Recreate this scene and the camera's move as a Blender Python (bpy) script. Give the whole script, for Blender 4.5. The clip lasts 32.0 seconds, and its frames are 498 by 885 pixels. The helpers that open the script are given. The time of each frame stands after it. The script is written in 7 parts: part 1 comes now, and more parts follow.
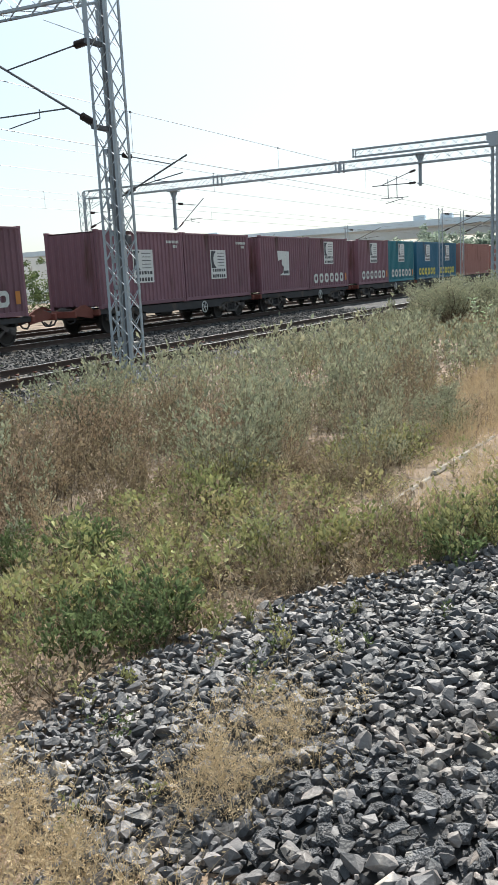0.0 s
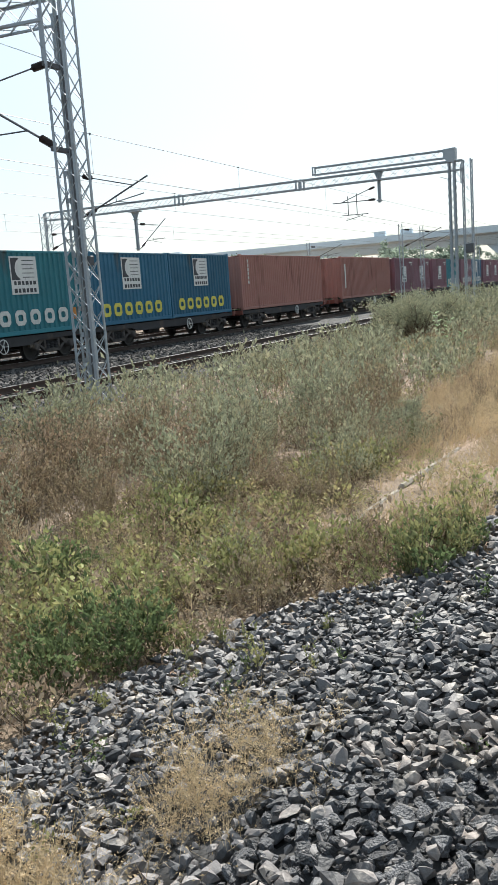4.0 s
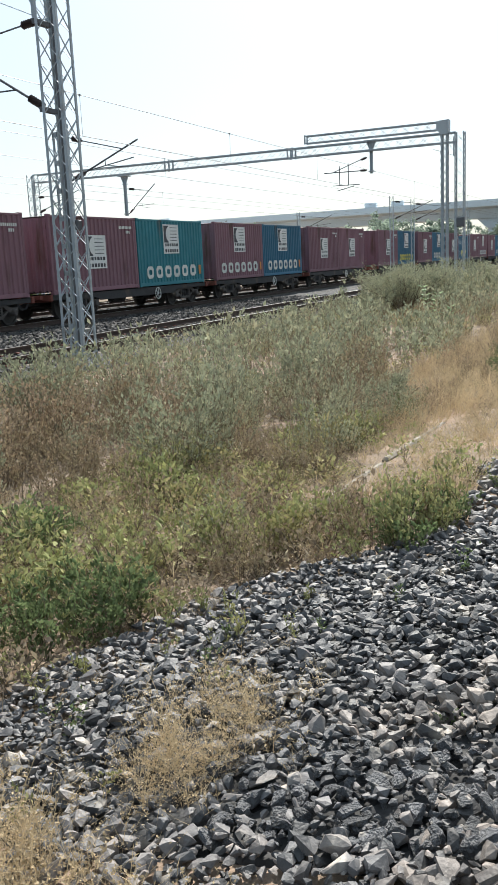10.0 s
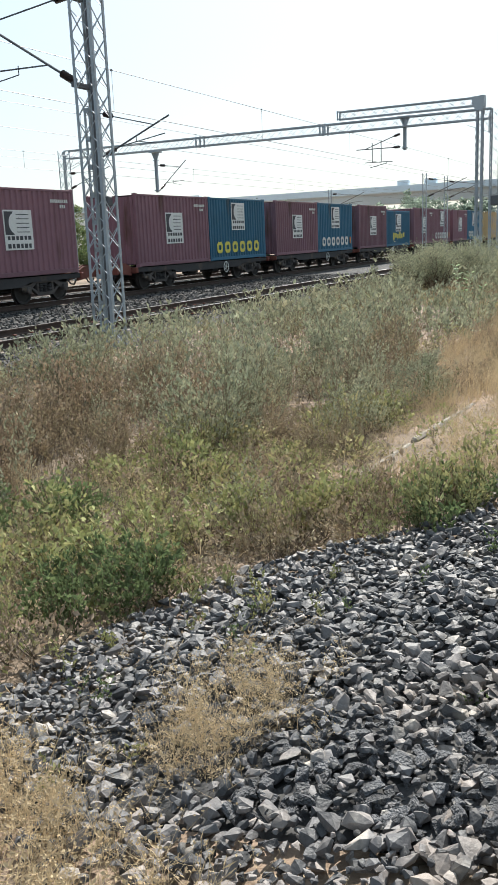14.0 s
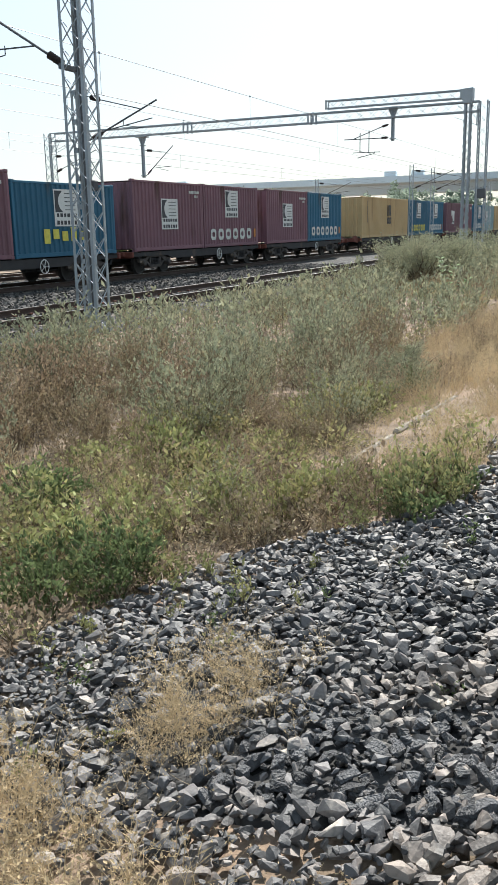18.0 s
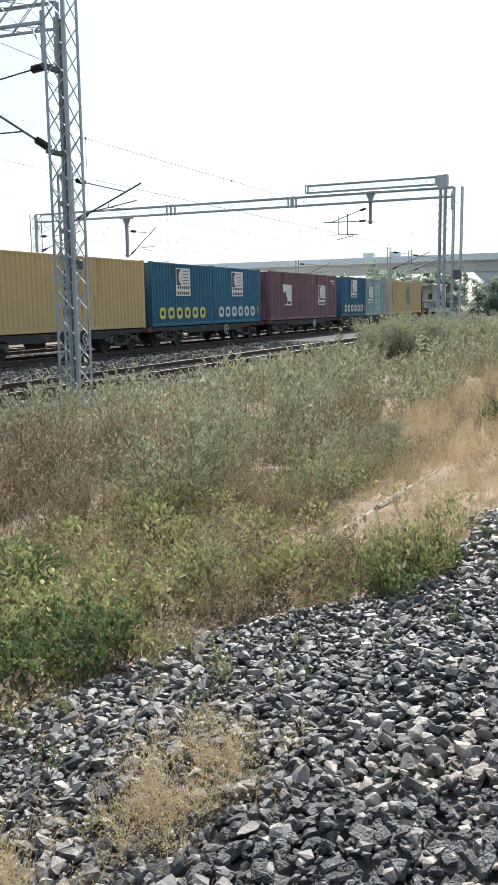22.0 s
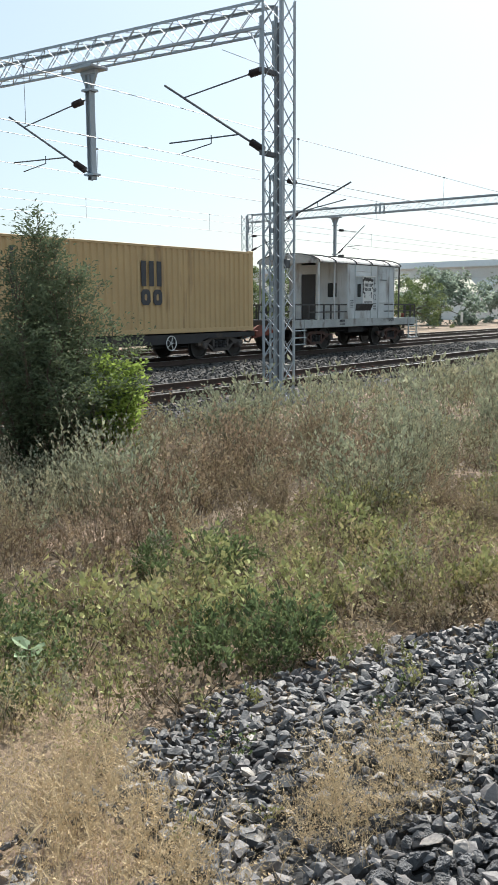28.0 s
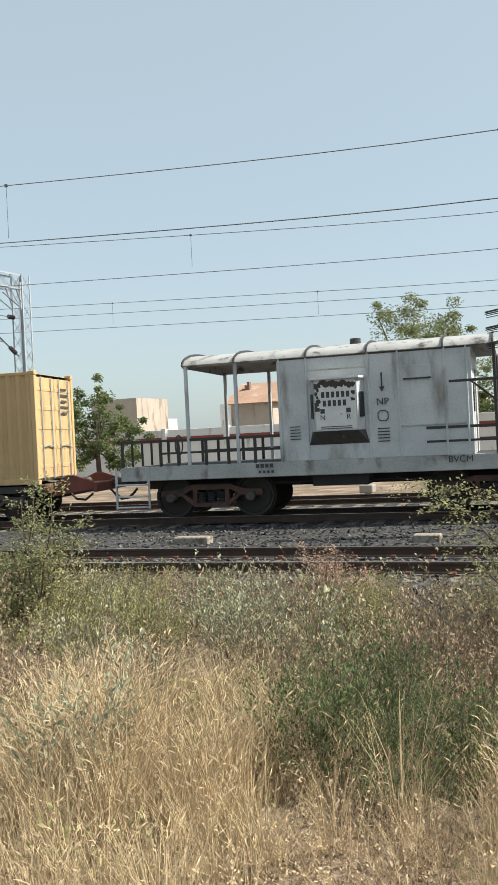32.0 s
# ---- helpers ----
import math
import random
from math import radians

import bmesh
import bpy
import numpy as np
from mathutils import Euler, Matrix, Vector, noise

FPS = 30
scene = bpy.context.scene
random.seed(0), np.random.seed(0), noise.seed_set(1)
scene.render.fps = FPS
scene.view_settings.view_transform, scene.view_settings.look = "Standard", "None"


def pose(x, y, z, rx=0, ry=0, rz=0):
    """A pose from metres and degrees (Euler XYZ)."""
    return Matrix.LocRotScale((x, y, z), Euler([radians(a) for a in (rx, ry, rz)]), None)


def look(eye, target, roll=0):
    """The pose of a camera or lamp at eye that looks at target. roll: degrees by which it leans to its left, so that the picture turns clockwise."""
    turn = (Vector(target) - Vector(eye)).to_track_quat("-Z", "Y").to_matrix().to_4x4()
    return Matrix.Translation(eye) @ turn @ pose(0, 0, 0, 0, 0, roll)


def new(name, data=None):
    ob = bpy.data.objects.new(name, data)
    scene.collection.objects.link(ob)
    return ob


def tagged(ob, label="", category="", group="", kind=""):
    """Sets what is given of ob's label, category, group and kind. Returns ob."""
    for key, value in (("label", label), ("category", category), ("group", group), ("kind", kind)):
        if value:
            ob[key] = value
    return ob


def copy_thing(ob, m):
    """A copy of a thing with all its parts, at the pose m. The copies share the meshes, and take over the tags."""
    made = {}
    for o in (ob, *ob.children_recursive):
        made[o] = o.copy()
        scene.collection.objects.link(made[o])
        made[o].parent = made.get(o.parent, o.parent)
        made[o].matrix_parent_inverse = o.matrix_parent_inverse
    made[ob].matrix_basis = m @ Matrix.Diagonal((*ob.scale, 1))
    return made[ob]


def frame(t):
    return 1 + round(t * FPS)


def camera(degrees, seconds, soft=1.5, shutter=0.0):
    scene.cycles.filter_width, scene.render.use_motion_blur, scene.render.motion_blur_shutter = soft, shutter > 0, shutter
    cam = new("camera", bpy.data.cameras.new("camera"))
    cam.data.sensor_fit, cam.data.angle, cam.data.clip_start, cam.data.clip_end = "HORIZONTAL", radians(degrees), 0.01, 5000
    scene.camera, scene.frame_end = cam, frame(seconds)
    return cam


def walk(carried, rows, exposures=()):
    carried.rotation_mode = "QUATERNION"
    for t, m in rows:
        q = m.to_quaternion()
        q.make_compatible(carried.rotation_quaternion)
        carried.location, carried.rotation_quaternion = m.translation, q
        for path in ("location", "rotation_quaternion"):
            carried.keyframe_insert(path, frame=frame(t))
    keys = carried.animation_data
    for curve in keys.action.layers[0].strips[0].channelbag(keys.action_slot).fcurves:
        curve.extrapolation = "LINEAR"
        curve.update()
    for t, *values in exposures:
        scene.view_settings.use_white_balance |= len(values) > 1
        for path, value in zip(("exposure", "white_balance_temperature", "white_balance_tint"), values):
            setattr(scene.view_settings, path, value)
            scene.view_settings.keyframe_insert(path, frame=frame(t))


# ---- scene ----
cam = camera(31.7, 32.0, soft=1.4)
EYE = (0.0, 0.0, 1.82)
PATH = [
    (0, (17.418, 9.104, -1.887), -3.04),
    (0.5, (17.443, 9.066, -1.861), -3.45),
    (1, (17.478, 8.994, -1.869), -3.76),
    (1.5, (17.412, 9.154, -1.791), -4.15),
    (2, (17.529, 8.936, -1.771), -3.46),
    (2.5, (17.748, 8.532, -1.677), -4.24),
    (3, (17.748, 8.558, -1.612), -4.05),
    (3.5, (17.803, 8.466, -1.552), -4.24),
    (5.5, (17.786, 8.452, -1.675), -3.63),
    (6, (17.632, 8.571, -2.134), -3.34),
    (6.5, (17.439, 8.878, -2.308), -3.62),
    (7, (17.422, 8.802, -2.538), -4.21),
    (7.5, (17.417, 8.854, -2.452), -4.05),
    (8, (17.585, 8.470, -2.542), -3.89),
    (8.5, (17.592, 8.505, -2.446), -3.47),
    (9, (17.768, 8.165, -2.381), -3.30),
    (9.5, (17.804, 8.139, -2.275), -3.01),
    (10, (17.820, 8.128, -2.227), -2.72),
    (10.5, (17.873, 8.045, -2.160), -1.95),
    (11, (17.843, 8.100, -2.181), -1.55),
    (11.5, (17.720, 8.295, -2.326), -1.77),
    (12, (17.695, 8.267, -2.488), -1.67),
    (12.5, (17.730, 8.209, -2.453), -1.38),
    (13, (17.634, 8.416, -2.448), -1.87),
    (13.5, (17.531, 8.558, -2.585), -1.99),
    (15.5, (17.266, 8.961, -2.829), -3.77),
    (16, (17.328, 8.888, -2.734), -3.03),
    (16.5, (17.081, 9.216, -3.005), -2.56),
    (17, (17.190, 8.964, -3.094), -1.72),
    (17.5, (17.292, 8.695, -3.218), -2.52),
    (18, (17.563, 8.298, -2.941), -1.13),
    (18.5, (17.688, 8.031, -2.936), -0.34),
    (19, (17.617, 8.205, -2.906), -0.32),
    (19.5, (17.826, 8.020, -2.413), 0.27),
    (20, (17.949, 8.050, -1.792), 0.64),
    (20.5, (18.097, 8.102, -0.796), -0.48),
    (21, (18.107, 8.082, -0.790), -0.61),
    (21.5, (18.082, 8.131, -0.810), -0.94),
    (22, (18.058, 8.025, -1.263), -0.81),
    (22.5, (18.324, 7.490, -1.031), -0.17),
    (23, (18.357, 7.417, -1.013), 0.53),
    (23.5, (18.285, 7.533, -1.165), 0.61),
    (24, (18.338, 7.381, -1.221), 0.34),
    (24.5, (18.415, 7.274, -1.007), 0.33),
    (26.5, (17.439, 9.419, -0.855), -0.14),
    (26.7, (17.425, 9.445, -0.880), -0.14),
    (27, (16.437, 10.738, -1.989), -0.02),
    (27.5, (16.296, 11.185, -1.237), 0.81),
    (28, (15.776, 11.904, -1.244), -0.30),
    (28.5, (15.255, 12.657, -0.839), -0.48),
    (29, (14.388, 13.730, -0.295), -1.63),
    (29.5, (13.146, 14.920, -0.324), -1.57),
    (30, (10.05, 17.19, -0.012), -1.10),
    (30.5, (7.640, 18.440, 0.554), -0.91),
    (31, (3.587, 19.654, 0.890), -1.32),
    (31.5, (-1.637, 19.921, 1.144), -2.49),
    (31.7, (-5.182, 19.300, 1.007), -3.47),
    (32, (-8.02, 18.32, 1.749), -2.79),
]
walk(cam, [(t, look(EYE, target, roll)) for t, target, roll in PATH],
     exposures=[(0, 0.78, 6330, 8), (20, 0.78, 6330, 8), (22, 0.92, 6330, 8), (24.5, 0.94, 6330, 8), (26.5, 0.80, 6330, 8), (28.5, 0.72, 6330, 8), (30, 0.55, 6560, 8), (30.5, 0.52, 6550, 8),
                (31, 0.76, 6750, 9), (32, 0.70, 6680, 8)])

# ---- light ----
SUN_AZ, SUN_EL = 15.0, 44.0        # from the +x axis towards +y
world = bpy.data.worlds.new("hazy_sky")
scene.world = world
world.use_nodes = True
wn = world.node_tree.nodes
sky = wn.new("ShaderNodeTexSky")
sky.sky_type = "NISHITA"
sky.sun_disc = False
sky.sun_elevation = radians(SUN_EL)
sky.sun_rotation = radians(90 - SUN_AZ)
sky.air_density, sky.dust_density, sky.ozone_density = 1.0, 2.0, 3.0
haze = wn.new("ShaderNodeMix")                # even white haze through the whole sky
haze.data_type = "RGBA"
haze.inputs[0].default_value = 0.55
world.node_tree.links.new(sky.outputs[0], haze.inputs[6])
haze.inputs[7].default_value = (4.3, 5.1, 5.3, 1)
world.node_tree.links.new(haze.outputs[2], wn["Background"].inputs[0])
wn["Background"].inputs[1].default_value = 0.10
sun_data = bpy.data.lights.new("sun", "SUN")
sun_data.energy, sun_data.angle, sun_data.color = 5.0, radians(0.6), (1.0, 0.95, 0.87)
sun = new("sun", sun_data)
sun_dir = Vector((math.cos(radians(SUN_EL)) * math.cos(radians(SUN_AZ)),
                  math.cos(radians(SUN_EL)) * math.sin(radians(SUN_AZ)), math.sin(radians(SUN_EL))))
sun.matrix_world = look(sun_dir * 60, (0, 0, 0))

# ---- the train's place along its track: metres to go until the clip's end ----
TRAIN = [(0, 318.1), (3, 289.1), (5.5, 264.8), (9, 230.4), (13, 190.8), (17, 150.8), (21, 110.9), (24.5, 75.8),
         (28, 40.8), (30, 20.9), (30.5, 15.75), (31, 10.85), (31.5, 5.7), (32, 0.4)]
TRACK_Y = (13.41, 21.0, 25.7)       # near track, the train's track, far track


def bend(x):
    """How far the tracks have swung towards the camera's side at x: they curve gently past x = 8."""
    d = min(max(0.0, 8.0 - x), 40.0)
    return -0.0038 * d * d - 0.304 * max(0.0, -32.0 - x)


def heading(x):
    """Degrees by which the curved track is turned at x."""
    return math.degrees(math.atan(0.0076 * min(max(0.0, 8.0 - x), 40.0)))


# ---- mesh building ----
class Geo:
    """Vertices and faces of one mesh."""
    def __init__(self):
        self.v, self.f = [], []

    def add(self, verts, faces):
        n = len(self.v)
        self.v += [tuple(p) for p in verts]
        self.f += [tuple(i + n for i in q) for q in faces]
        return self

    def box(self, c, s, ch=0.0, rz=0.0):
        """A box; ch: chamfer of all its edges."""
        hx, hy, hz = s[0] / 2, s[1] / 2, s[2] / 2
        if ch <= 0:
            pts = [(a * hx, b * hy, d * hz) for a in (-1, 1) for b in (-1, 1) for d in (-1, 1)]
            fs = [(0, 1, 3, 2), (4, 6, 7, 5), (0, 4, 5, 1), (2, 3, 7, 6), (0, 2, 6, 4), (1, 5, 7, 3)]
        else:
            ch = min(ch, 0.45 * min(s))
            pts, idx = [], {}
            for a in (-1, 1):
                for b in (-1, 1):
                    for d in (-1, 1):
                        for ax in range(3):
                            p = [a * (hx - ch), b * (hy - ch), d * (hz - ch)]
                            p[ax] += (a, b, d)[ax] * ch
                            idx[a, b, d, ax] = len(pts)
                            pts.append(tuple(p))
            fs = []
            for sg in (-1, 1):
                for ax, (u, w) in enumerate(((1, 2), (2, 0), (0, 1))):
                    q = []
                    for m, n in ((-1, -1), (1, -1), (1, 1), (-1, 1)):
                        k = [0, 0, 0]
                        k[ax], k[u], k[w] = sg, m, n
                        q.append(idx[k[0], k[1], k[2], ax])
                    fs.append(tuple(q if sg > 0 else q[::-1]))
            for ax, (u, w) in enumerate(((1, 2), (2, 0), (0, 1))):
                for m in (-1, 1):
                    for n in (-1, 1):
                        ka, kb = [0, 0, 0], [0, 0, 0]
                        ka[u] = kb[u] = m
                        ka[w] = kb[w] = n
                        ka[ax], kb[ax] = -1, 1
                        q = (idx[(*ka, u)], idx[(*kb, u)], idx[(*kb, w)], idx[(*ka, w)])
                        fs.append(q if m * n > 0 else q[::-1])
            for a in (-1, 1):
                for b in (-1, 1):
                    for d in (-1, 1):
                        q = (idx[a, b, d, 0], idx[a, b, d, 1], idx[a, b, d, 2])
                        fs.append(q if a * b * d > 0 else q[::-1])
        if rz:
            cs, sn = math.cos(rz), math.sin(rz)
            pts = [(x * cs - y * sn, x * sn + y * cs, z) for x, y, z in pts]
        return self.add([(x + c[0], y + c[1], z + c[2]) for x, y, z in pts], fs)

    def bar(self, p, q, w, h=None, up=(0, 0, 1)):
        """A square bar from p to q."""
        h = h or w
        p, q = Vector(p), Vector(q)
        d = (q - p).normalized()
        side = d.cross(Vector(up))
        if side.length < 1e-4:
            side = d.cross(Vector((1, 0, 0)))
        side.normalize()
        top = side.cross(d)
        pts = [o + side * (a * w / 2) + top * (b * h / 2) for o in (p, q) for a, b in ((-1, -1), (1, -1), (1, 1), (-1, 1))]
        return self.add(pts, [(3, 2, 1, 0), (4, 5, 6, 7)] + [(i, (i + 1) % 4, 4 + (i + 1) % 4, 4 + i) for i in range(4)])

    def tube(self, p, q, r, n=8, r2=None, caps=True):
        p, q = Vector(p), Vector(q)
        r2 = r if r2 is None else r2
        d = (q - p).normalized()
        a = d.orthogonal().normalized()
        b = d.cross(a)
        ring = [(math.cos(2 * math.pi * k / n), math.sin(2 * math.pi * k / n)) for k in range(n)]
        pts = [p + (a * c + b * s) * r for c, s in ring] + [q + (a * c + b * s) * r2 for c, s in ring]
        fs = [(k, (k + 1) % n, n + (k + 1) % n, n + k) for k in range(n)]
        if caps:
            fs += [tuple(range(n))[::-1], tuple(range(n, 2 * n))]
        return self.add(pts, fs)

    def lathe(self, prof, n=20, axis="y", at=(0, 0, 0)):
        """prof: (radius, along) pairs, turned about an axis through at."""
        pts = []
        for r, h in prof:
            for k in range(n):
                c, s = r * math.cos(2 * math.pi * k / n), r * math.sin(2 * math.pi * k / n)
                p = (c, h, s) if axis == "y" else ((h, c, s) if axis == "x" else (c, s, h))
                pts.append((p[0] + at[0], p[1] + at[1], p[2] + at[2]))
        fs = [(i * n + k, i * n + (k + 1) % n, (i + 1) * n + (k + 1) % n, (i + 1) * n + k) for i in range(len(prof) - 1) for k in range(n)]
        return self.add(pts, fs)

    def prism(self, outline, lo, hi, axis="y"):
        """An outline, in the two other axes, drawn out along an axis."""
        def put(a, b, h):
            return (a, h, b) if axis == "y" else ((h, a, b) if axis == "x" else (a, b, h))
        n = len(outline)
        pts = [put(a, b, lo) for a, b in outline] + [put(a, b, hi) for a, b in outline]
        return self.add(pts, [tuple(range(n)), tuple(range(n, 2 * n))[::-1]] + [(k, n + k, n + (k + 1) % n, (k + 1) % n) for k in range(n)])

    def mesh(self, name, mats, smooth=False):
        me = bpy.data.meshes.new(name)
        me.from_pydata(self.v, [], self.f)
        for m in (mats if isinstance(mats, (list, tuple)) else [mats]):
            me.materials.append(m)
        if smooth:
            me.shade_smooth()
            me.set_sharp_from_angle(angle=radians(38))
        me.update()
        return me


def fix_normals(me):
    bm = bmesh.new()
    bm.from_mesh(me)
    bmesh.ops.recalc_face_normals(bm, faces=bm.faces)
    bm.to_mesh(me)
    bm.free()


def part(name, geo, material, parent, label="", smooth=False, at=None):
    """One mesh object under a thing or under a part."""
    me = geo if isinstance(geo, bpy.types.Mesh) else geo.mesh(name, material, smooth)
    if not isinstance(geo, bpy.types.Mesh):
        fix_normals(me)
    ob = new(name, me)
    ob.parent = parent
    if at is not None:
        ob.matrix_basis = at
    if label:
        ob["label"] = label
    return ob


def thing(name, label, category, at=None, group="", kind=""):
    """An empty at a thing's base, which parents its parts."""
    ob = new(name)
    ob.empty_display_size = 0.3
    if at is not None:
        ob.matrix_basis = at
    return tagged(ob, label, category, group, kind)


def solid(name, geo, material, label, category, kind="", group="", smooth=False, at=None):
    """A thing of one mesh."""
    me = geo.mesh(name, material, smooth)
    fix_normals(me)
    ob = new(name, me)
    if at is not None:
        ob.matrix_basis = at
    return tagged(ob, label, category, group, kind)


def quick_mesh(name, verts, quads, mats, mat_index=None):
    """A large mesh of quads from arrays."""
    me = bpy.data.meshes.new(name)
    verts, quads = np.asarray(verts, np.float32), np.asarray(quads, np.int32)
    k = quads.shape[1]
    me.vertices.add(len(verts))
    me.vertices.foreach_set("co", verts.ravel())
    me.loops.add(quads.size)
    me.loops.foreach_set("vertex_index", quads.ravel())
    me.polygons.add(len(quads))
    me.polygons.foreach_set("loop_start", np.arange(0, quads.size, k, dtype=np.int32))
    for m in mats:
        me.materials.append(m)
    if mat_index is not None:
        me.polygons.foreach_set("material_index", np.asarray(mat_index, np.int32))
    me.update(calc_edges=True)
    me.validate()
    me.shade_flat()
    return me


def words(body, size, depth, name, material, parent, at, label=""):
    """Lettering as a thin mesh, standing in the xz plane and facing -y."""
    cu = bpy.data.curves.new(name, "FONT")
    cu.body, cu.size, cu.extrude, cu.align_x = body, size, depth, "CENTER"
    tmp = bpy.data.objects.new(name, cu)
    me = bpy.data.meshes.new_from_object(tmp)
    bpy.data.objects.remove(tmp)
    me.materials.clear()
    me.materials.append(material)
    me.transform(Matrix.Rotation(radians(90), 4, "X"))
    ob = new(name, me)
    ob.parent = parent
    ob.matrix_basis = at
    if label:
        ob["label"] = label
    return ob


# ---- materials ----
def material(name, color, rough=0.75, metal=0.0, var=0.18, scale=2.5, fine=45.0, bump=0.15, depth=0.004, rnd=0.0, island=0.0,
             stain=None, stain_at=0.6, stain_scale=1.6, streak=1.0, see=0.0, other=None, other_scale=0.6, other_mid=0.5, generated=False):
    """A surface with two scales of variation, stains of a second colour, and a bump. rnd, island: change from object to object and
    from loose piece to loose piece. see: light let through (leaves). other: a second colour that takes over in patches."""
    m = bpy.data.materials.new(name)
    m.use_nodes = True
    nt = m.node_tree
    n, ln = nt.nodes, nt.links
    bs = n["Principled BSDF"]
    co = n.new("ShaderNodeTexCoord")
    src = co.outputs["Object"]

    def noise_at(sc, det=4.0, vec=None):
        t = n.new("ShaderNodeTexNoise")
        t.inputs["Scale"].default_value = sc
        t.inputs["Detail"].default_value = det
        ln.new(vec or src, t.inputs["Vector"])
        return t.outputs["Fac"]

    def math_node(op, a, b):
        t = n.new("ShaderNodeMath")
        t.operation = op
        for k, x in enumerate((a, b)):
            if isinstance(x, (int, float)):
                t.inputs[k].default_value = x
            else:
                ln.new(x, t.inputs[k])
        return t.outputs[0]

    def mix(fac, a, b):
        t = n.new("ShaderNodeMix")
        t.data_type = "RGBA"
        ln.new(fac, t.inputs["Factor"])
        for k, x in (("A", a), ("B", b)):
            sock = [s for s in t.inputs if s.name == k and s.type == "RGBA"][0]
            if isinstance(x, tuple):
                sock.default_value = (*x, 1)
            else:
                ln.new(x, sock)
        return [s for s in t.outputs if s.type == "RGBA"][0]

    def ramp(x, lo, hi):
        t = n.new("ShaderNodeMapRange")
        t.inputs["From Min"].default_value, t.inputs["From Max"].default_value = lo, hi
        ln.new(x, t.inputs["Value"])
        return t.outputs["Result"]

    big, small = noise_at(scale), noise_at(fine, 6.0)
    value = math_node("ADD", math_node("MULTIPLY", math_node("SUBTRACT", big, 0.5), 2.6 * var), 1.0)
    value = math_node("ADD", value, math_node("MULTIPLY", math_node("SUBTRACT", small, 0.5), 1.8 * var))
    if rnd:
        inf = n.new("ShaderNodeObjectInfo")
        value = math_node("ADD", value, math_node("MULTIPLY", math_node("SUBTRACT", inf.outputs["Random"], 0.5), 2 * rnd))
    col = color
    geo_node = n.new("ShaderNodeNewGeometry") if island else None
    if other:
        fac = ramp(noise_at(other_scale, 3.0), other_mid - 0.12, other_mid + 0.12)
        if island:
            fac = math_node("ADD", math_node("MULTIPLY", fac, 0.7), math_node("MULTIPLY", math_node("SUBTRACT", geo_node.outputs["Random Per Island"], 0.5), 0.6))
            fac = math_node("MAXIMUM", math_node("MINIMUM", fac, 1.0), 0.0)
        col = mix(fac, color, other)
    if stain:
        mp = n.new("ShaderNodeMapping")
        mp.inputs["Scale"].default_value = (1, 1, 1 / streak)
        ln.new(src, mp.inputs["Vector"])
        col = mix(ramp(noise_at(stain_scale, 6.0, mp.outputs[0]), stain_at, stain_at + 0.14), col, stain)
    if island:
        value = math_node("ADD", value, math_node("MULTIPLY", math_node("SUBTRACT", geo_node.outputs["Random Per Island"], 0.5), 2 * island))
    hs = n.new("ShaderNodeHueSaturation")
    if isinstance(col, tuple):
        hs.inputs["Color"].default_value = (*col, 1)
    else:
        ln.new(col, hs.inputs["Color"])
    ln.new(value, hs.inputs["Value"])
    ln.new(hs.outputs[0], bs.inputs["Base Color"])
    bs.inputs["Roughness"].default_value = rough
    bs.inputs["Metallic"].default_value = metal
    bs.inputs["Specular IOR Level"].default_value = 0.12 if see else 0.35
    if bump:
        bp = n.new("ShaderNodeBump")
        bp.inputs["Strength"].default_value = bump
        bp.inputs["Distance"].default_value = depth
        ln.new(small, bp.inputs["Height"])
        ln.new(bp.outputs[0], bs.inputs["Normal"])
    if see:
        tr = n.new("ShaderNodeBsdfTranslucent")
        ln.new(hs.outputs[0], tr.inputs["Color"])
        mx = n.new("ShaderNodeMixShader")
        mx.inputs[0].default_value = see
        ln.new(bs.outputs[0], mx.inputs[1])
        ln.new(tr.outputs[0], mx.inputs[2])
        ln.new(mx.outputs[0], n["Material Output"].inputs["Surface"])
    return m


def stony(name, color, scale):
    """A bed of packed stones, seen from afar: each stone of its own shade and tilt."""
    m = material(name, color, 0.9, var=0.45, scale=1.2, fine=60, bump=0.3, depth=0.01, stain=(0.19, 0.15, 0.11), stain_at=0.66, stain_scale=0.9)
    nt = m.node_tree
    n, ln = nt.nodes, nt.links
    bs = n["Principled BSDF"]
    co = n.new("ShaderNodeTexCoord")
    vo = n.new("ShaderNodeTexVoronoi")
    vo.inputs["Scale"].default_value = scale
    ln.new(co.outputs["Object"], vo.inputs["Vector"])
    sep = n.new("ShaderNodeSeparateColor")
    ln.new(vo.outputs["Color"], sep.inputs[0])
    shade = n.new("ShaderNodeMapRange")
    shade.inputs["To Min"].default_value, shade.inputs["To Max"].default_value = 0.3, 1.9
    ln.new(sep.outputs[0], shade.inputs["Value"])
    old = bs.inputs["Base Color"].links[0].from_socket
    hs = n.new("ShaderNodeHueSaturation")
    ln.new(old, hs.inputs["Color"])
    ln.new(shade.outputs[0], hs.inputs["Value"])
    ln.new(hs.outputs[0], bs.inputs["Base Color"])
    bp = n.new("ShaderNodeBump")
    bp.invert = True
    bp.inputs["Strength"].default_value, bp.inputs["Distance"].default_value = 0.9, 0.05
    ln.new(vo.outputs["Distance"], bp.inputs["Height"])
    ln.new(bp.outputs[0], bs.inputs["Normal"])
    return m


